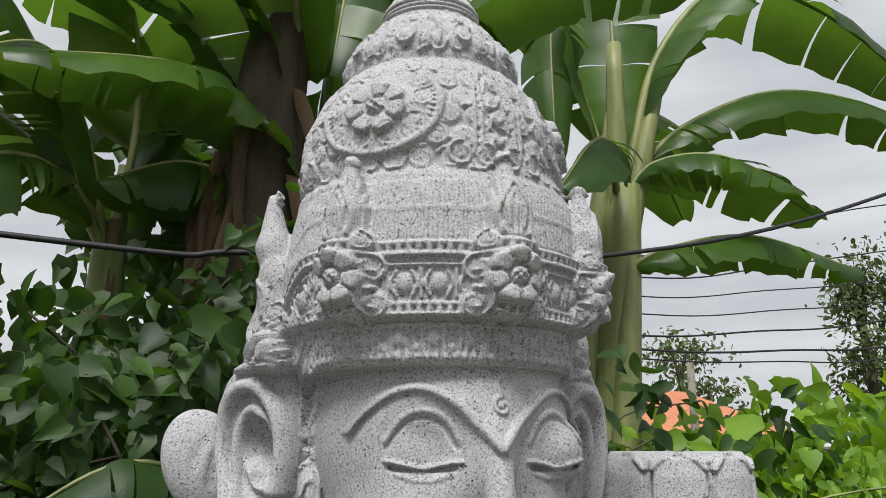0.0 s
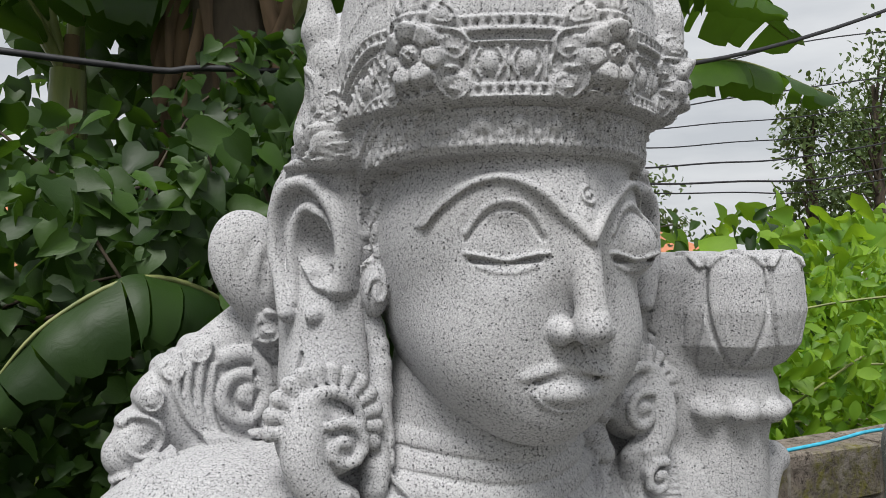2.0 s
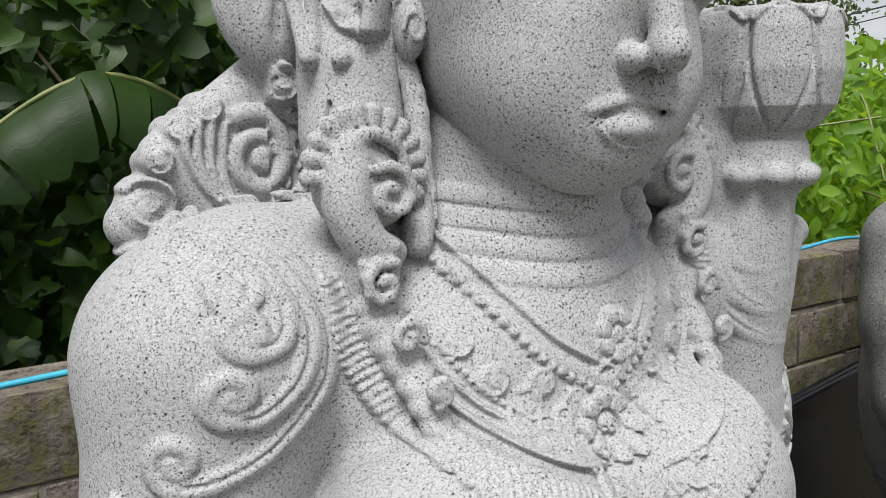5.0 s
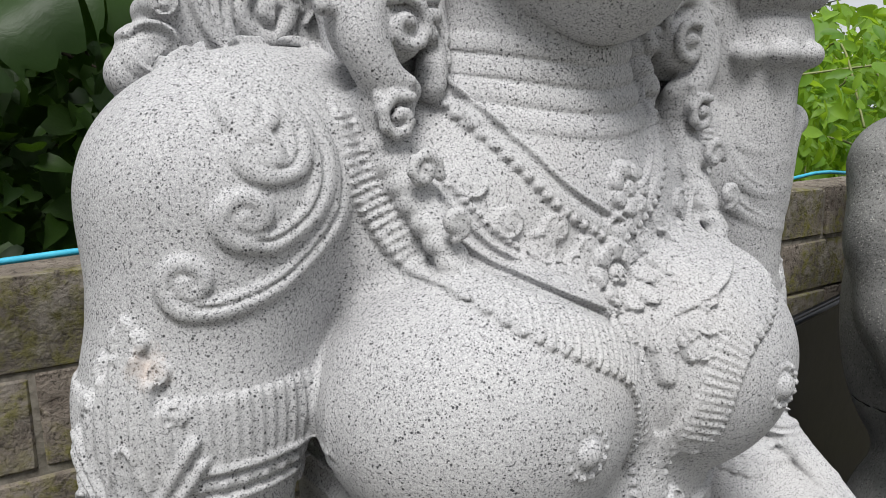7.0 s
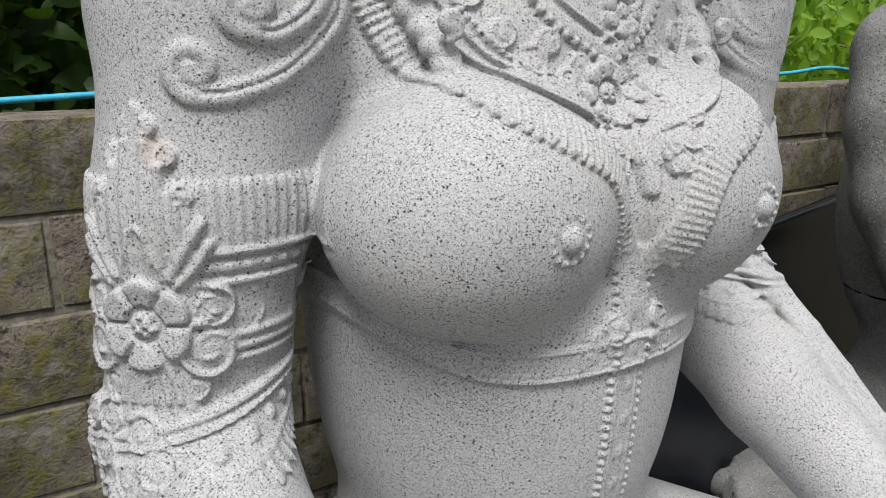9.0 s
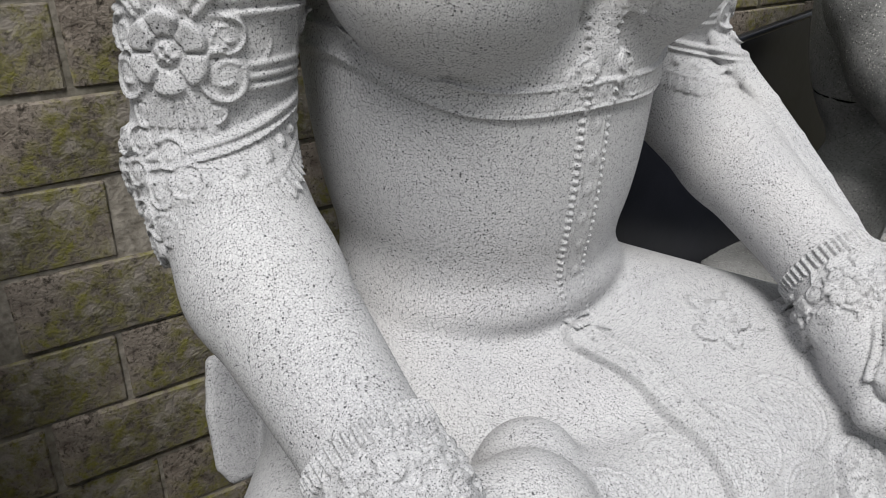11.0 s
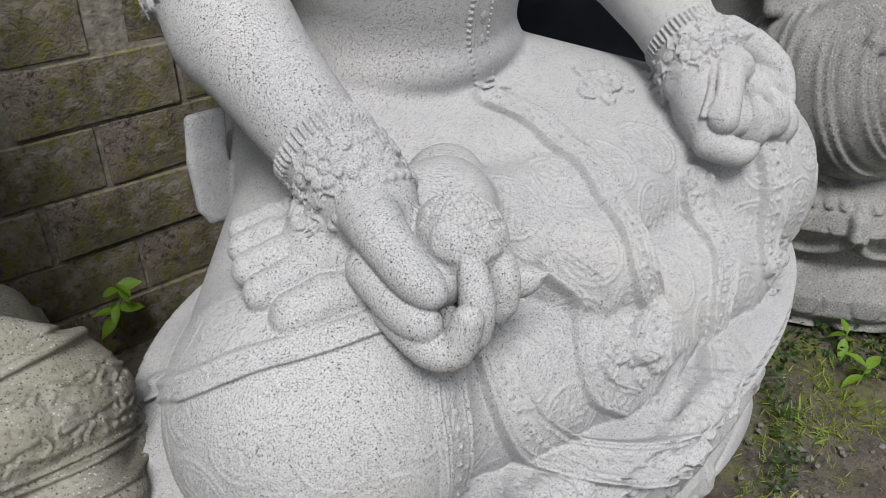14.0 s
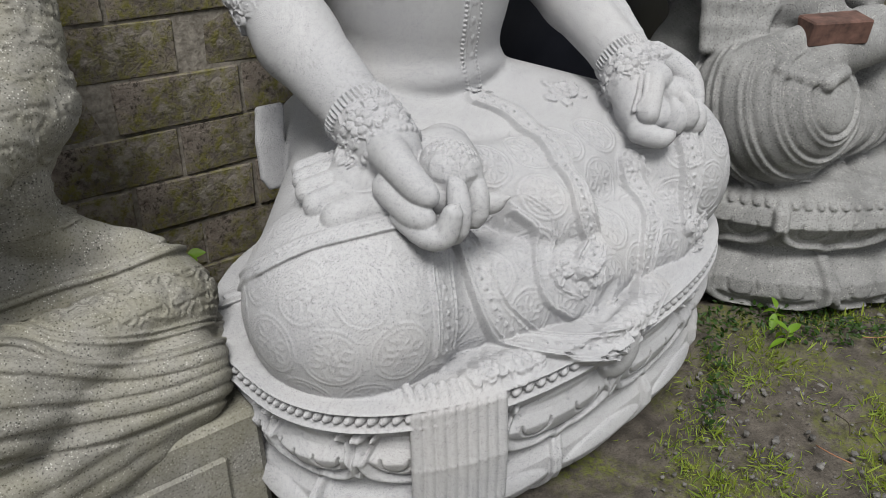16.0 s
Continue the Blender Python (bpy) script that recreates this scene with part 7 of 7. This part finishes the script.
banana_plant((-0.05, 3.05, 0), 2.2, (0.06, -0.1), 0.09, [
    ([(0.0, 2.95, 2.2), (-0.12, 2.9, 2.65), (-0.28, 2.75, 2.85), (-0.60, 2.6, 2.62)], 0.26, 36),
    ([(0.0, 2.95, 2.2), (-0.15, 2.85, 2.42), (-0.36, 2.7, 2.42), (-0.62, 2.6, 2.12)], 0.24, 40),
    ([(0.02, 2.95, 2.2), (0.06, 2.95, 2.7), (0.0, 3.0, 3.2), (-0.2, 3.0, 3.5)], 0.26, 18),
    ([(0.02, 2.95, 2.2), (0.12, 3.0, 2.7), (0.3, 3.05, 3.1), (0.5, 3.1, 3.2)], 0.22, 26),
    ([(0.0, 2.95, 2.2), (-0.3, 2.9, 2.9), (-0.6, 2.8, 3.2), (-1.0, 2.7, 3.0)], 0.28, 26),
    ([(0.0, 2.95, 2.2), (-0.25, 3.05, 2.6), (-0.55, 3.1, 2.75), (-0.9, 3.1, 2.5)], 0.28, 30),
], "young banana plant with upright stalks behind the wall", 8)
# banana blades in the darker vine green, which stands in for shade
banana_plant((0.62, 2.15, 0), 1.15, (-0.08, -0.05), 0.06, [
    ([(0.50, 2.02, 1.15), (0.30, 1.62, 1.40), (0.10, 1.44, 1.505), (-0.06, 1.41, 1.44), (-0.17, 1.40, 1.30)], 0.115, 48),
    ([(0.54, 2.1, 1.15), (0.50, 2.05, 1.45), (0.42, 1.98, 1.66), (0.34, 1.9, 1.62)], 0.10, 30),
], "small banana shoot with an arching dark leaf", 11, blade=M_VINE_SHADED)


# the old trunk hung with dry leaves
def dry_trunk():
    e = empty("dead_banana_trunk", (0.52, 2.75, 0), "dark old trunk hung with dry brown leaves", "trunk")
    v, f = pipe([(0.52, 2.78, 0), (0.50, 2.75, 1.4), (0.50, 2.75, 2.6), (0.62, 2.8, 3.6)], [0.17, 0.15, 0.14, 0.10], 12)
    part("trunk", v, f, M_BARK, e)
    rnd = random.Random(2)
    for i in range(26):
        a, z = rnd.uniform(2.6, 6.6), rnd.uniform(1.5, 2.9)
        x, y = 0.50 + 0.16 * math.cos(a), 2.75 + 0.16 * math.sin(a)
        l = rnd.uniform(0.4, 0.9)
        banana_strip = [(x, y, z), (x + 0.06 * math.cos(a) + rnd.uniform(-.05, .05), y + 0.05 * math.sin(a), z - l * 0.5), (x + rnd.uniform(-.10, .10), y + 0.04 * math.sin(a), z - l)]
        p = spline(banana_strip, 5)
        w = rnd.uniform(0.02, 0.05)
        V, F = [], []
        for j, q in enumerate(p):
            ww = w * (1 - 0.7 * j / len(p))
            tw = rnd.uniform(-0.5, 0.5)
            V += [(q[0] - ww * math.cos(tw), q[1] - ww * math.sin(tw), q[2]), (q[0], q[1] - 0.015, q[2]), (q[0] + ww * math.cos(tw), q[1] + ww * math.sin(tw), q[2])]
        for j in range(len(p) - 1):
            F += [(3 * j, 3 * j + 1, 3 * j + 4, 3 * j + 3), (3 * j + 1, 3 * j + 2, 3 * j + 5, 3 * j + 4)]
        part("dry_leaf", V, F, M_DRY, e)


dry_trunk()


# ---- climbing vines and shrubs ----
def shrub(name, label, at, lo, hi, n, size, mat, seed, shape="heart", top=None, lean=(0, -1, 0.5), stems=14):
    """Leafy growth that fills an uneven mound between lo and hi; top(x) gives its height."""
    rs = np.random.RandomState(seed)
    e = empty(name, at, label, "shrub", "green growth behind the wall")
    pts = []
    while len(pts) < n:
        p = lo + rs.rand(3) * (np.array(hi) - lo)
        crest = (top(p[0]) if top else hi[2]) + 0.22 * noise.noise((p[0] * 2.2, p[1] * 2.2, seed)) + 0.10 * noise.noise((p[0] * 7, p[1] * 7, seed))
        thin = noise.noise((p[0] * 3.0, p[1] * 3.0, p[2] * 3.0 + seed))
        if p[2] < crest and thin > -0.28:
            pts.append(p)
    pts = np.array(pts)
    sz = rs.uniform(size[0], size[1], n)
    aim = rs.normal(size=(n, 3)) * 0.75 + np.array(lean)
    v, f = leaf_cloud(pts, sz, aim, seed, shape)
    tagged(part("leaves", v, f, mat, e), kind="stuff")
    rows = []
    for i in range(stems):
        a = pts[rs.randint(n)]
        b = pts[rs.randint(n)]
        b = a + (b - a) * min(1, 0.9 / (np.linalg.norm(b - a) + 1e-6))
        mid = (a + b) / 2 + rs.normal(size=3) * 0.08
        rows.append(pipe([a, mid, b], 0.004, 5, 5))
    v, f = merge(*rows)
    tagged(part("stem_tangle", v, f, M_BARK if mat is not M_BRIGHT else M_STEM, e), kind="stuff")


A = np.array
shrub("climbing_vine", "dark heart-leaved climbing vine behind the wall", (-0.4, 1.6, 0.9), A((-1.5, 1.44, 0.95)), A((0.55, 2.0, 2.1)), 3900, (0.034, 0.072), M_VINE_SHADED, 1, top=lambda x: 1.72 + 0.25 * math.sin(x * 2.0))
shrub("climbing_vine", "tangled dark green vine hanging among banana stems", (0.2, 2.3, 0.9), A((-1.2, 2.0, 0.7)), A((1.1, 2.7, 2.6)), 4600, (0.04, 0.085), M_VINE_SHADED, 2, top=lambda x: 1.92 + 0.25 * min(1, max(0, (x - 0.05) / 0.35)))
# shade painted in by the dark vine green
shrub("climbing_vine", "shaded green undergrowth behind the banana stems", (0.4, 3.6, 0.0), A((-0.15, 3.1, 0.3)), A((2.0, 4.6, 3.6)), 2100, (0.09, 0.2), M_VINE_SHADED, 3, top=lambda x: 3.3 - 0.75 * abs(x - 0.5))
shrub("ferny_bush", "pale yellow-green feathery bush beside the vines", (-0.4, 2.6, 0.0), A((-1.6, 2.2, 0.6)), A((-0.05, 3.0, 1.7)), 1500, (0.03, 0.06), M_BRIGHT, 4, "oval", top=lambda x: 1.55)
# sunlight is in the lighter leaf colour itself
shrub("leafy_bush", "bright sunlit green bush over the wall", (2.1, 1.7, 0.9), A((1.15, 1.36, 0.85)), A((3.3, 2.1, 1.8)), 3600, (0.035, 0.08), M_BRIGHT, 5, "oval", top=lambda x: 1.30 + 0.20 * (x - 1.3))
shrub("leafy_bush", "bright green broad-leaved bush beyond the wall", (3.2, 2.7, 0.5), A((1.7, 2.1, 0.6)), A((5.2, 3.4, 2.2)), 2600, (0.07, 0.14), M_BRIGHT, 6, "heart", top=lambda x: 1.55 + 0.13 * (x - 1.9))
# a leafy bush in the dark green, its shade put into the colour
shrub("leafy_bush", "shaded green bush at the foot of the banana plant", (2.2, 2.4, 0.5), A((1.3, 2.0, 0.5)), A((2.6, 2.9, 1.9)), 1000, (0.06, 0.12), M_VINE_SHADED, 7, "oval", top=lambda x: 1.65)
shrub("leafy_bush", "dense green hedge far behind the bushes", (5, 6, 0.0), A((-3, 5.5, 0.0)), A((12, 7.5, 2.2)), 3000, (0.16, 0.3), M_FAR, 8, "oval", top=lambda x: 1.5)


# ---- cables, far house, pole and trees ----
def cable(pts, r, label):
    v, f = pipe(pts, r, 6, 8)
    tagged(mesh_object("cable", v, f, M_CABLE, tuple(pts[0])), label, "cable", "overhead cables")


cable([(-4.0, 2.2, 2.20), (-0.25, 2.2, 2.05), (0.39, 2.2, 2.065), (1.58, 2.2, 2.17), (3.11, 2.2, 2.60), (6.0, 2.2, 3.8)], 0.009, "black cable slung among the banana plants")
for z0, z1, y, r in ((4.15, 5.3, 10, 0.014), (3.9, 4.75, 10.3, 0.012), (3.55, 4.3, 10, 0.012), (3.3, 3.95, 10.6, 0.018), (2.98, 3.45, 10, 0.02), (2.86, 3.22, 10.2, 0.014), (4.6, 6.3, 10.4, 0.014)):
    cable([(2.6, 10.2, z0 + 0.25), (8.0, y, z0), (11.0, y, (z0 + z1) / 2 - 0.1), (14.5, y, z1), (24.0, 10.2, z1 + 1.8)], r, "thin dark overhead cable against the cloudy sky")
for x, h in ((2.6, 6.0), (24.0, 9.0)):
    v, f = pipe([(x, 10.2, 0), (x, 10.2, h)], [0.14, 0.10], 10, 2)
    tagged(mesh_object("utility_pole", v, f, M_MORTAR, (x, 10.2, 0)), "grey concrete utility pole that carries the cables", "pole")


def far_house(at, w, d, h, label):
    x, y, z = at
    e = empty("house", at, label, "house")
    v, f = rough_box((x - w / 2, y, 0), (x + w / 2, y + d, h), 0.02, 0.0, 1)
    part("wall", v, f, M_RENDER, e, "", False)
    V = [(x - w / 2 - 0.3, y - 0.4, h), (x + w / 2 + 0.3, y - 0.4, h), (x + w / 2 + 0.3, y + d + 0.4, h), (x - w / 2 - 0.3, y + d + 0.4, h), (x - w / 4, y + d / 2, h + d * 0.28), (x + w / 4, y + d / 2, h + d * 0.28)]
    F = [(0, 1, 5, 4), (1, 2, 5), (2, 3, 4, 5), (3, 0, 4), (0, 3, 2, 1)]
    part("roof", V, F, M_TILE, e, "terracotta tile roof", False)
    for i in range(3):
        cx = x - w / 3 + i * w / 3
        v, f = rough_box((cx - 0.35, y - 0.04, h * 0.35), (cx + 0.35, y + 0.02, h * 0.8), 0.01, 0.0, 1)
        part("window", v, f, M_PANEL, e, "dark window", False)


far_house((13.2, 14.5, 0), 4.5, 4, 1.75, "low house with a terracotta roof beyond the trees")
far_house((-1.4, 10.5, 0), 4.0, 3.5, 1.55, "low orange roofed house behind the vines")


def far_tree(at, height, spread, seed, label):
    rs = np.random.RandomState(seed)
    x, y, z = at
    e = empty("tree", at, label, "tree", "far trees")
    v, f = pipe([(x, y, z), (x + 0.1, y, z + height * 0.5), (x - 0.05, y, z + height * 0.85)], [0.16, 0.12, 0.05], 8)
    limbs = [(v, f)]
    clumps = []
    for i in range(16):
        a, b = rs.uniform(0, 6.28), rs.uniform(0.35, 0.98)
        r = spread * (1.15 - b) * rs.uniform(0.4, 1.0) + 0.15
        tip = A((x + r * math.cos(a), y + r * math.sin(a), z + height * b))
        limbs.append(pipe([(x, y, z + height * b * 0.75), (tip + A((x, y, z + height * b * 0.9))) / 2, tip], [0.05, 0.03, 0.01], 5, 4))
        clumps.append(tip)
    part("trunk", *merge(*limbs), M_BARK, e)
    pts = np.vstack([c + rs.normal(size=(110, 3)) * A((spread * 0.2, spread * 0.2, height * 0.06)) for c in clumps])
    v, f = leaf_cloud(pts, rs.uniform(0.10, 0.24, len(pts)), rs.normal(size=(len(pts), 3)) + A((0, -0.5, 0.6)), seed, "oval")
    tagged(part("crown", v, f, M_FAR, e), kind="stuff")


far_tree((18.2, 14.0, 0), 6.2, 1.5, 1, "slim leafy tree against the sky")
far_tree((19.8, 13.2, 0), 7.6, 1.7, 2, "tall dark leafy tree against the sky")
far_tree((22.5, 15.0, 0), 8.0, 2.2, 3, "tall dark leafy tree against the sky")
far_tree((9.5, 16.5, 0), 3.4, 1.6, 4, "low bushy tree by the far house")
far_tree((15.5, 18.0, 0), 4.4, 2.2, 5, "rounded green tree beyond the far house")
v, f = pipe([(10.6, 12.0, 0), (10.6, 12.0, 3.1)], [0.09, 0.07], 8, 2)
tagged(mesh_object("utility_pole", v, f, M_MORTAR, (10.6, 12, 0)), "slim grey concrete utility pole", "pole")


# ---- weeds, grass, pebbles and fallen leaves ----
def free_ground(x, y):
    """True where the soil is open in front of the seats."""
    inside = ((x - MX - 0.01) / 0.56) ** 2 + ((y - 0.60) / 0.44) ** 2 < 1
    inside |= (x - 1.485) ** 2 + (y - 0.67) ** 2 < 0.48 ** 2
    inside |= x < -0.2 and y > 0.3
    return not inside


def grass():
    rs = np.random.RandomState(21)
    pts, sz = [], []
    for i in range(560):
        while True:
            cx, cy = rs.uniform(0.2, 2.4), rs.uniform(-0.7, 0.75)
            if free_ground(cx, cy) and noise.noise((cx * 3.4, cy * 3.4, 5)) > -0.12:
                break
        k = rs.randint(16, 46)
        r = rs.uniform(0.012, 0.045)
        q = rs.normal(size=(k, 2)) * r
        pts += [(cx + a, cy + b, 0.0) for a, b in q]
        sz += list(rs.uniform(0.006, 0.024, k) * rs.choice((1.0, 1.0, 1.6)))
    pts, sz = A(pts), A(sz)
    n = len(pts)
    aim = rs.normal(size=(n, 3)) + A((0, 0, 0.15))
    v, f = leaf_cloud(pts, sz, aim, 5, "blade", droop=-0.55)
    v[:, 2] = np.maximum(v[:, 2], -0.004)
    tagged(mesh_object("grass", v, f, M_GRASS, (1.2, 0, 0)), "short yellow-green grass tufts in the soil", "grass", kind="stuff")
    # low clover-like weeds close to the seats
    pts = []
    while len(pts) < 1500:
        x, y = rs.uniform(0.5, 2.0), rs.uniform(-0.25, 0.8)
        near = abs(math.hypot(x - 1.485, y - 0.67) - 0.58) < 0.10 or abs(math.hypot((x - MX) / 0.62, (y - 0.6) / 0.5) - 1.03) < 0.05
        if free_ground(x, y) and near and noise.noise((x * 5, y * 5, 9)) > -0.05:
            pts.append((x, y, rs.uniform(0.005, 0.035)))
    v, f = leaf_cloud(A(pts), rs.uniform(0.008, 0.019, len(pts)), rs.normal(size=(len(pts), 3)) * 0.5 + A((0, -0.2, 1)), 6, "oval", 0.1)
    tagged(mesh_object("ground_weeds", v, f, M_VINE_SHADED, (1.1, 0.3, 0)), "low small-leaved green weeds at the statue bases", "weeds", kind="stuff")


grass()


def seedling(at, n, size, seed, mat, label):
    rs = np.random.RandomState(seed)
    e = empty("weed_seedling", at, label, "weed", "small weeds")
    x, y, z = at
    h = size * 1.1
    v, f = pipe([(x, y, z - 0.005), (x + 0.004, y - 0.004, z + h * 0.5), (x, y - 0.008, z + h)], 0.0018, 5, 3)
    part("stalk", v, f, M_STEM, e)
    for i in range(n):
        a = i * 2.4 + seed
        p = A([[x, y - 0.006, z + h * (0.55 + 0.45 * i / n)]])
        v, f = leaf_cloud(p, A([size * rs.uniform(0.7, 1.1)]), A([[math.cos(a) * 0.5, math.sin(a) * 0.5 - 0.2, 0.9]]), seed + i, "oval", 0.0)
        part("leaf", v, f, mat, e)


seedling((1.06, 0.28, 0), 5, 0.05, 1, M_BRIGHT, "small broad-leaved green seedling in the soil")
seedling((0.98, 0.20, 0), 5, 0.055, 2, M_BRIGHT, "small broad-leaved green seedling in the soil")
seedling((1.30, 0.02, 0), 6, 0.045, 3, M_BRIGHT, "small broad-leaved green seedling in the soil")
seedling((-0.13, 1.135, 0.135), 6, 0.05, 4, M_BRIGHT, "pale green seedling rooted in the wall foot")
seedling((-0.12, 1.14, 0.185), 6, 0.04, 7, M_BRIGHT, "pale green seedling rooted in the wall foot")
seedling((-0.60, 1.10, 0.06), 6, 0.055, 5, M_BRIGHT, "green seedling rooted beside the wet plank")


def pebbles():
    rs = np.random.RandomState(8)
    V, F = [], []
    ico = bmesh.new()
    bmesh.ops.create_icosphere(ico, subdivisions=1, radius=1.0)
    ico.verts.index_update()
    bv = A([tuple(q.co) for q in ico.verts])
    bf = [tuple(q.index for q in g.verts) for g in ico.faces]
    ico.free()
    k = 0
    while k < 2600:
        x, y = rs.uniform(-0.1, 2.4), rs.uniform(-0.75, 0.8)
        if not free_ground(x, y) or noise.noise((x * 2.6, y * 2.6, 15)) < rs.uniform(-0.4, 0.25):
            continue
        r = 0.0022 + 0.008 * rs.rand() ** 3
        s = bv * rs.uniform(0.75, 1.25, bv.shape) * A((r, r * rs.uniform(0.7, 1.2), r * 0.65)) + A((x, y, r * 0.25))
        F += [tuple(i + len(V) for i in q) for q in bf]
        V += s.tolist()
        k += 1
    tagged(mesh_object("pebbles", V, F, M_PEBBLE, (1, 0, 0), False), "small grey pebbles and grit scattered on soil", "pebbles", kind="stuff")
    for i in range(9):
        x, y, r = rs.uniform(0.7, 1.9), rs.uniform(-0.5, 0.35), rs.uniform(0.010, 0.018)
        s = bv * rs.uniform(0.85, 1.2, bv.shape) * A((r, r * 0.9, r * 0.7)) + A((x, y, r * 0.35))
        tagged(mesh_object("stone", s, bf, M_PEBBLE, (x, y, 0)), "small rounded grey stone lying on the soil", "stone", "loose stones")


pebbles()


def fallen_leaf(at, size, turn, seed):
    p = A([[0.0, 0.0, 0.0]])
    v, f = leaf_cloud(p, A([size]), A([[0.1, 0.1, 1.0]]), seed, "oval", 0.0)
    v[:, 2] += 0.10 * np.abs(v[:, 0])
    v[:, 2] -= v[:, 2].min()
    w, g = leaf_cloud(p - A([[0, 0, 0.0015]]), A([size]), A([[0.1, 0.1, 1.0]]), seed, "oval", 0.0)
    w[:, 2] += 0.10 * np.abs(w[:, 0])
    w[:, 2] -= w[:, 2].min() + 0.0012
    V, F = merge((v, f), (w, [q[::-1] for q in g]))
    ob = mesh_object("fallen_leaf", V, F, M_DEAD, (0, 0, 0))
    ob.matrix_world = pose(*at, 6, 0, turn)
    tagged(ob, "curled reddish brown dead leaf on the soil", "leaf", "fallen leaves")


fallen_leaf((1.36, 0.06, 0.008), 0.085, 40, 1)
fallen_leaf((1.42, -0.06, 0.006), 0.06, 150, 2)
fallen_leaf((1.10, -0.36, 0.006), 0.05, 80, 3)
fallen_leaf((1.55, -0.10, 0.006), 0.05, 200, 5)


def twigs():
    rs = np.random.RandomState(31)
    for i in range(16):
        x, y, a, l = rs.uniform(0.7, 1.9), rs.uniform(-0.5, 0.3), rs.uniform(0, 6.28), rs.uniform(0.04, 0.12)
        if not free_ground(x, y):
            continue
        v, f = pipe([(x, y, 0.010), (x + l * 0.5 * math.cos(a), y + l * 0.5 * math.sin(a), 0.016), (x + l * math.cos(a + 0.3), y + l * math.sin(a + 0.3), 0.009)], 0.0013, 5, 3)
        tagged(mesh_object("twig", v, f, M_DEAD if i % 2 else M_BARK, (x, y, 0)), "thin dry twig lying on the soil", "twig", "fallen twigs")


twigs()


# ---- the block wall: mortar core, then its blocks ----
def block_wall():
    W0, W1, Y0, Y1, COURSE, TOP = -2.4, 4.6, 1.200, 1.32, 0.1225, 1.126
    v, f = rough_box((W0, Y0 + 0.002, -0.05), (W1, Y1 - 0.002, TOP - 0.012), 0.004, 0.0, 1)
    core = mesh_object("wall_north", v, f, M_MORTAR, (0, Y0, 0), False)
    tagged(core, "rough grey-brown block wall patched with moss", "wall", kind="structure")
    rnd = random.Random(6)
    L = 0.30
    shapes = []
    for i in range(10):
        bm = bmesh.new()
        bmesh.ops.create_cube(bm, size=1.0)
        for q in bm.verts:
            q.co = Vector((q.co.x * (L - 0.010) + rnd.uniform(-0.003, 0.003), q.co.y * 0.124 + rnd.uniform(-0.003, 0.003), q.co.z * (COURSE - 0.008) + rnd.uniform(-0.003, 0.003)))
        bmesh.ops.bevel(bm, geom=list(bm.edges), offset=rnd.uniform(0.002, 0.004), segments=1, affect="EDGES", profile=0.5)
        me = bpy.data.meshes.new("block")
        bm.to_mesh(me)
        bm.free()
        me.materials.append(M_BLOCK)
        shapes.append(me)
    z = TOP - COURSE / 2
    row = 0
    while z > 0:
        off = (-0.203, -0.075, -0.189, -0.054)[row % 4] + rnd.uniform(-0.01, 0.01)
        x = off + L / 2 - 8 * L
        while x < W1 - L / 2:
            if x - L / 2 > W0:
                b = new("block", rnd.choice(shapes))
                b.parent = core
                b.matrix_basis = pose(x, 0.060 - 0.001 + rnd.uniform(-0.002, 0.003), z, rnd.uniform(-0.8, 0.8), rnd.uniform(-0.5, 0.5), rnd.uniform(-0.8, 0.8))
            x += L
        z -= COURSE
        row += 1


block_wall()
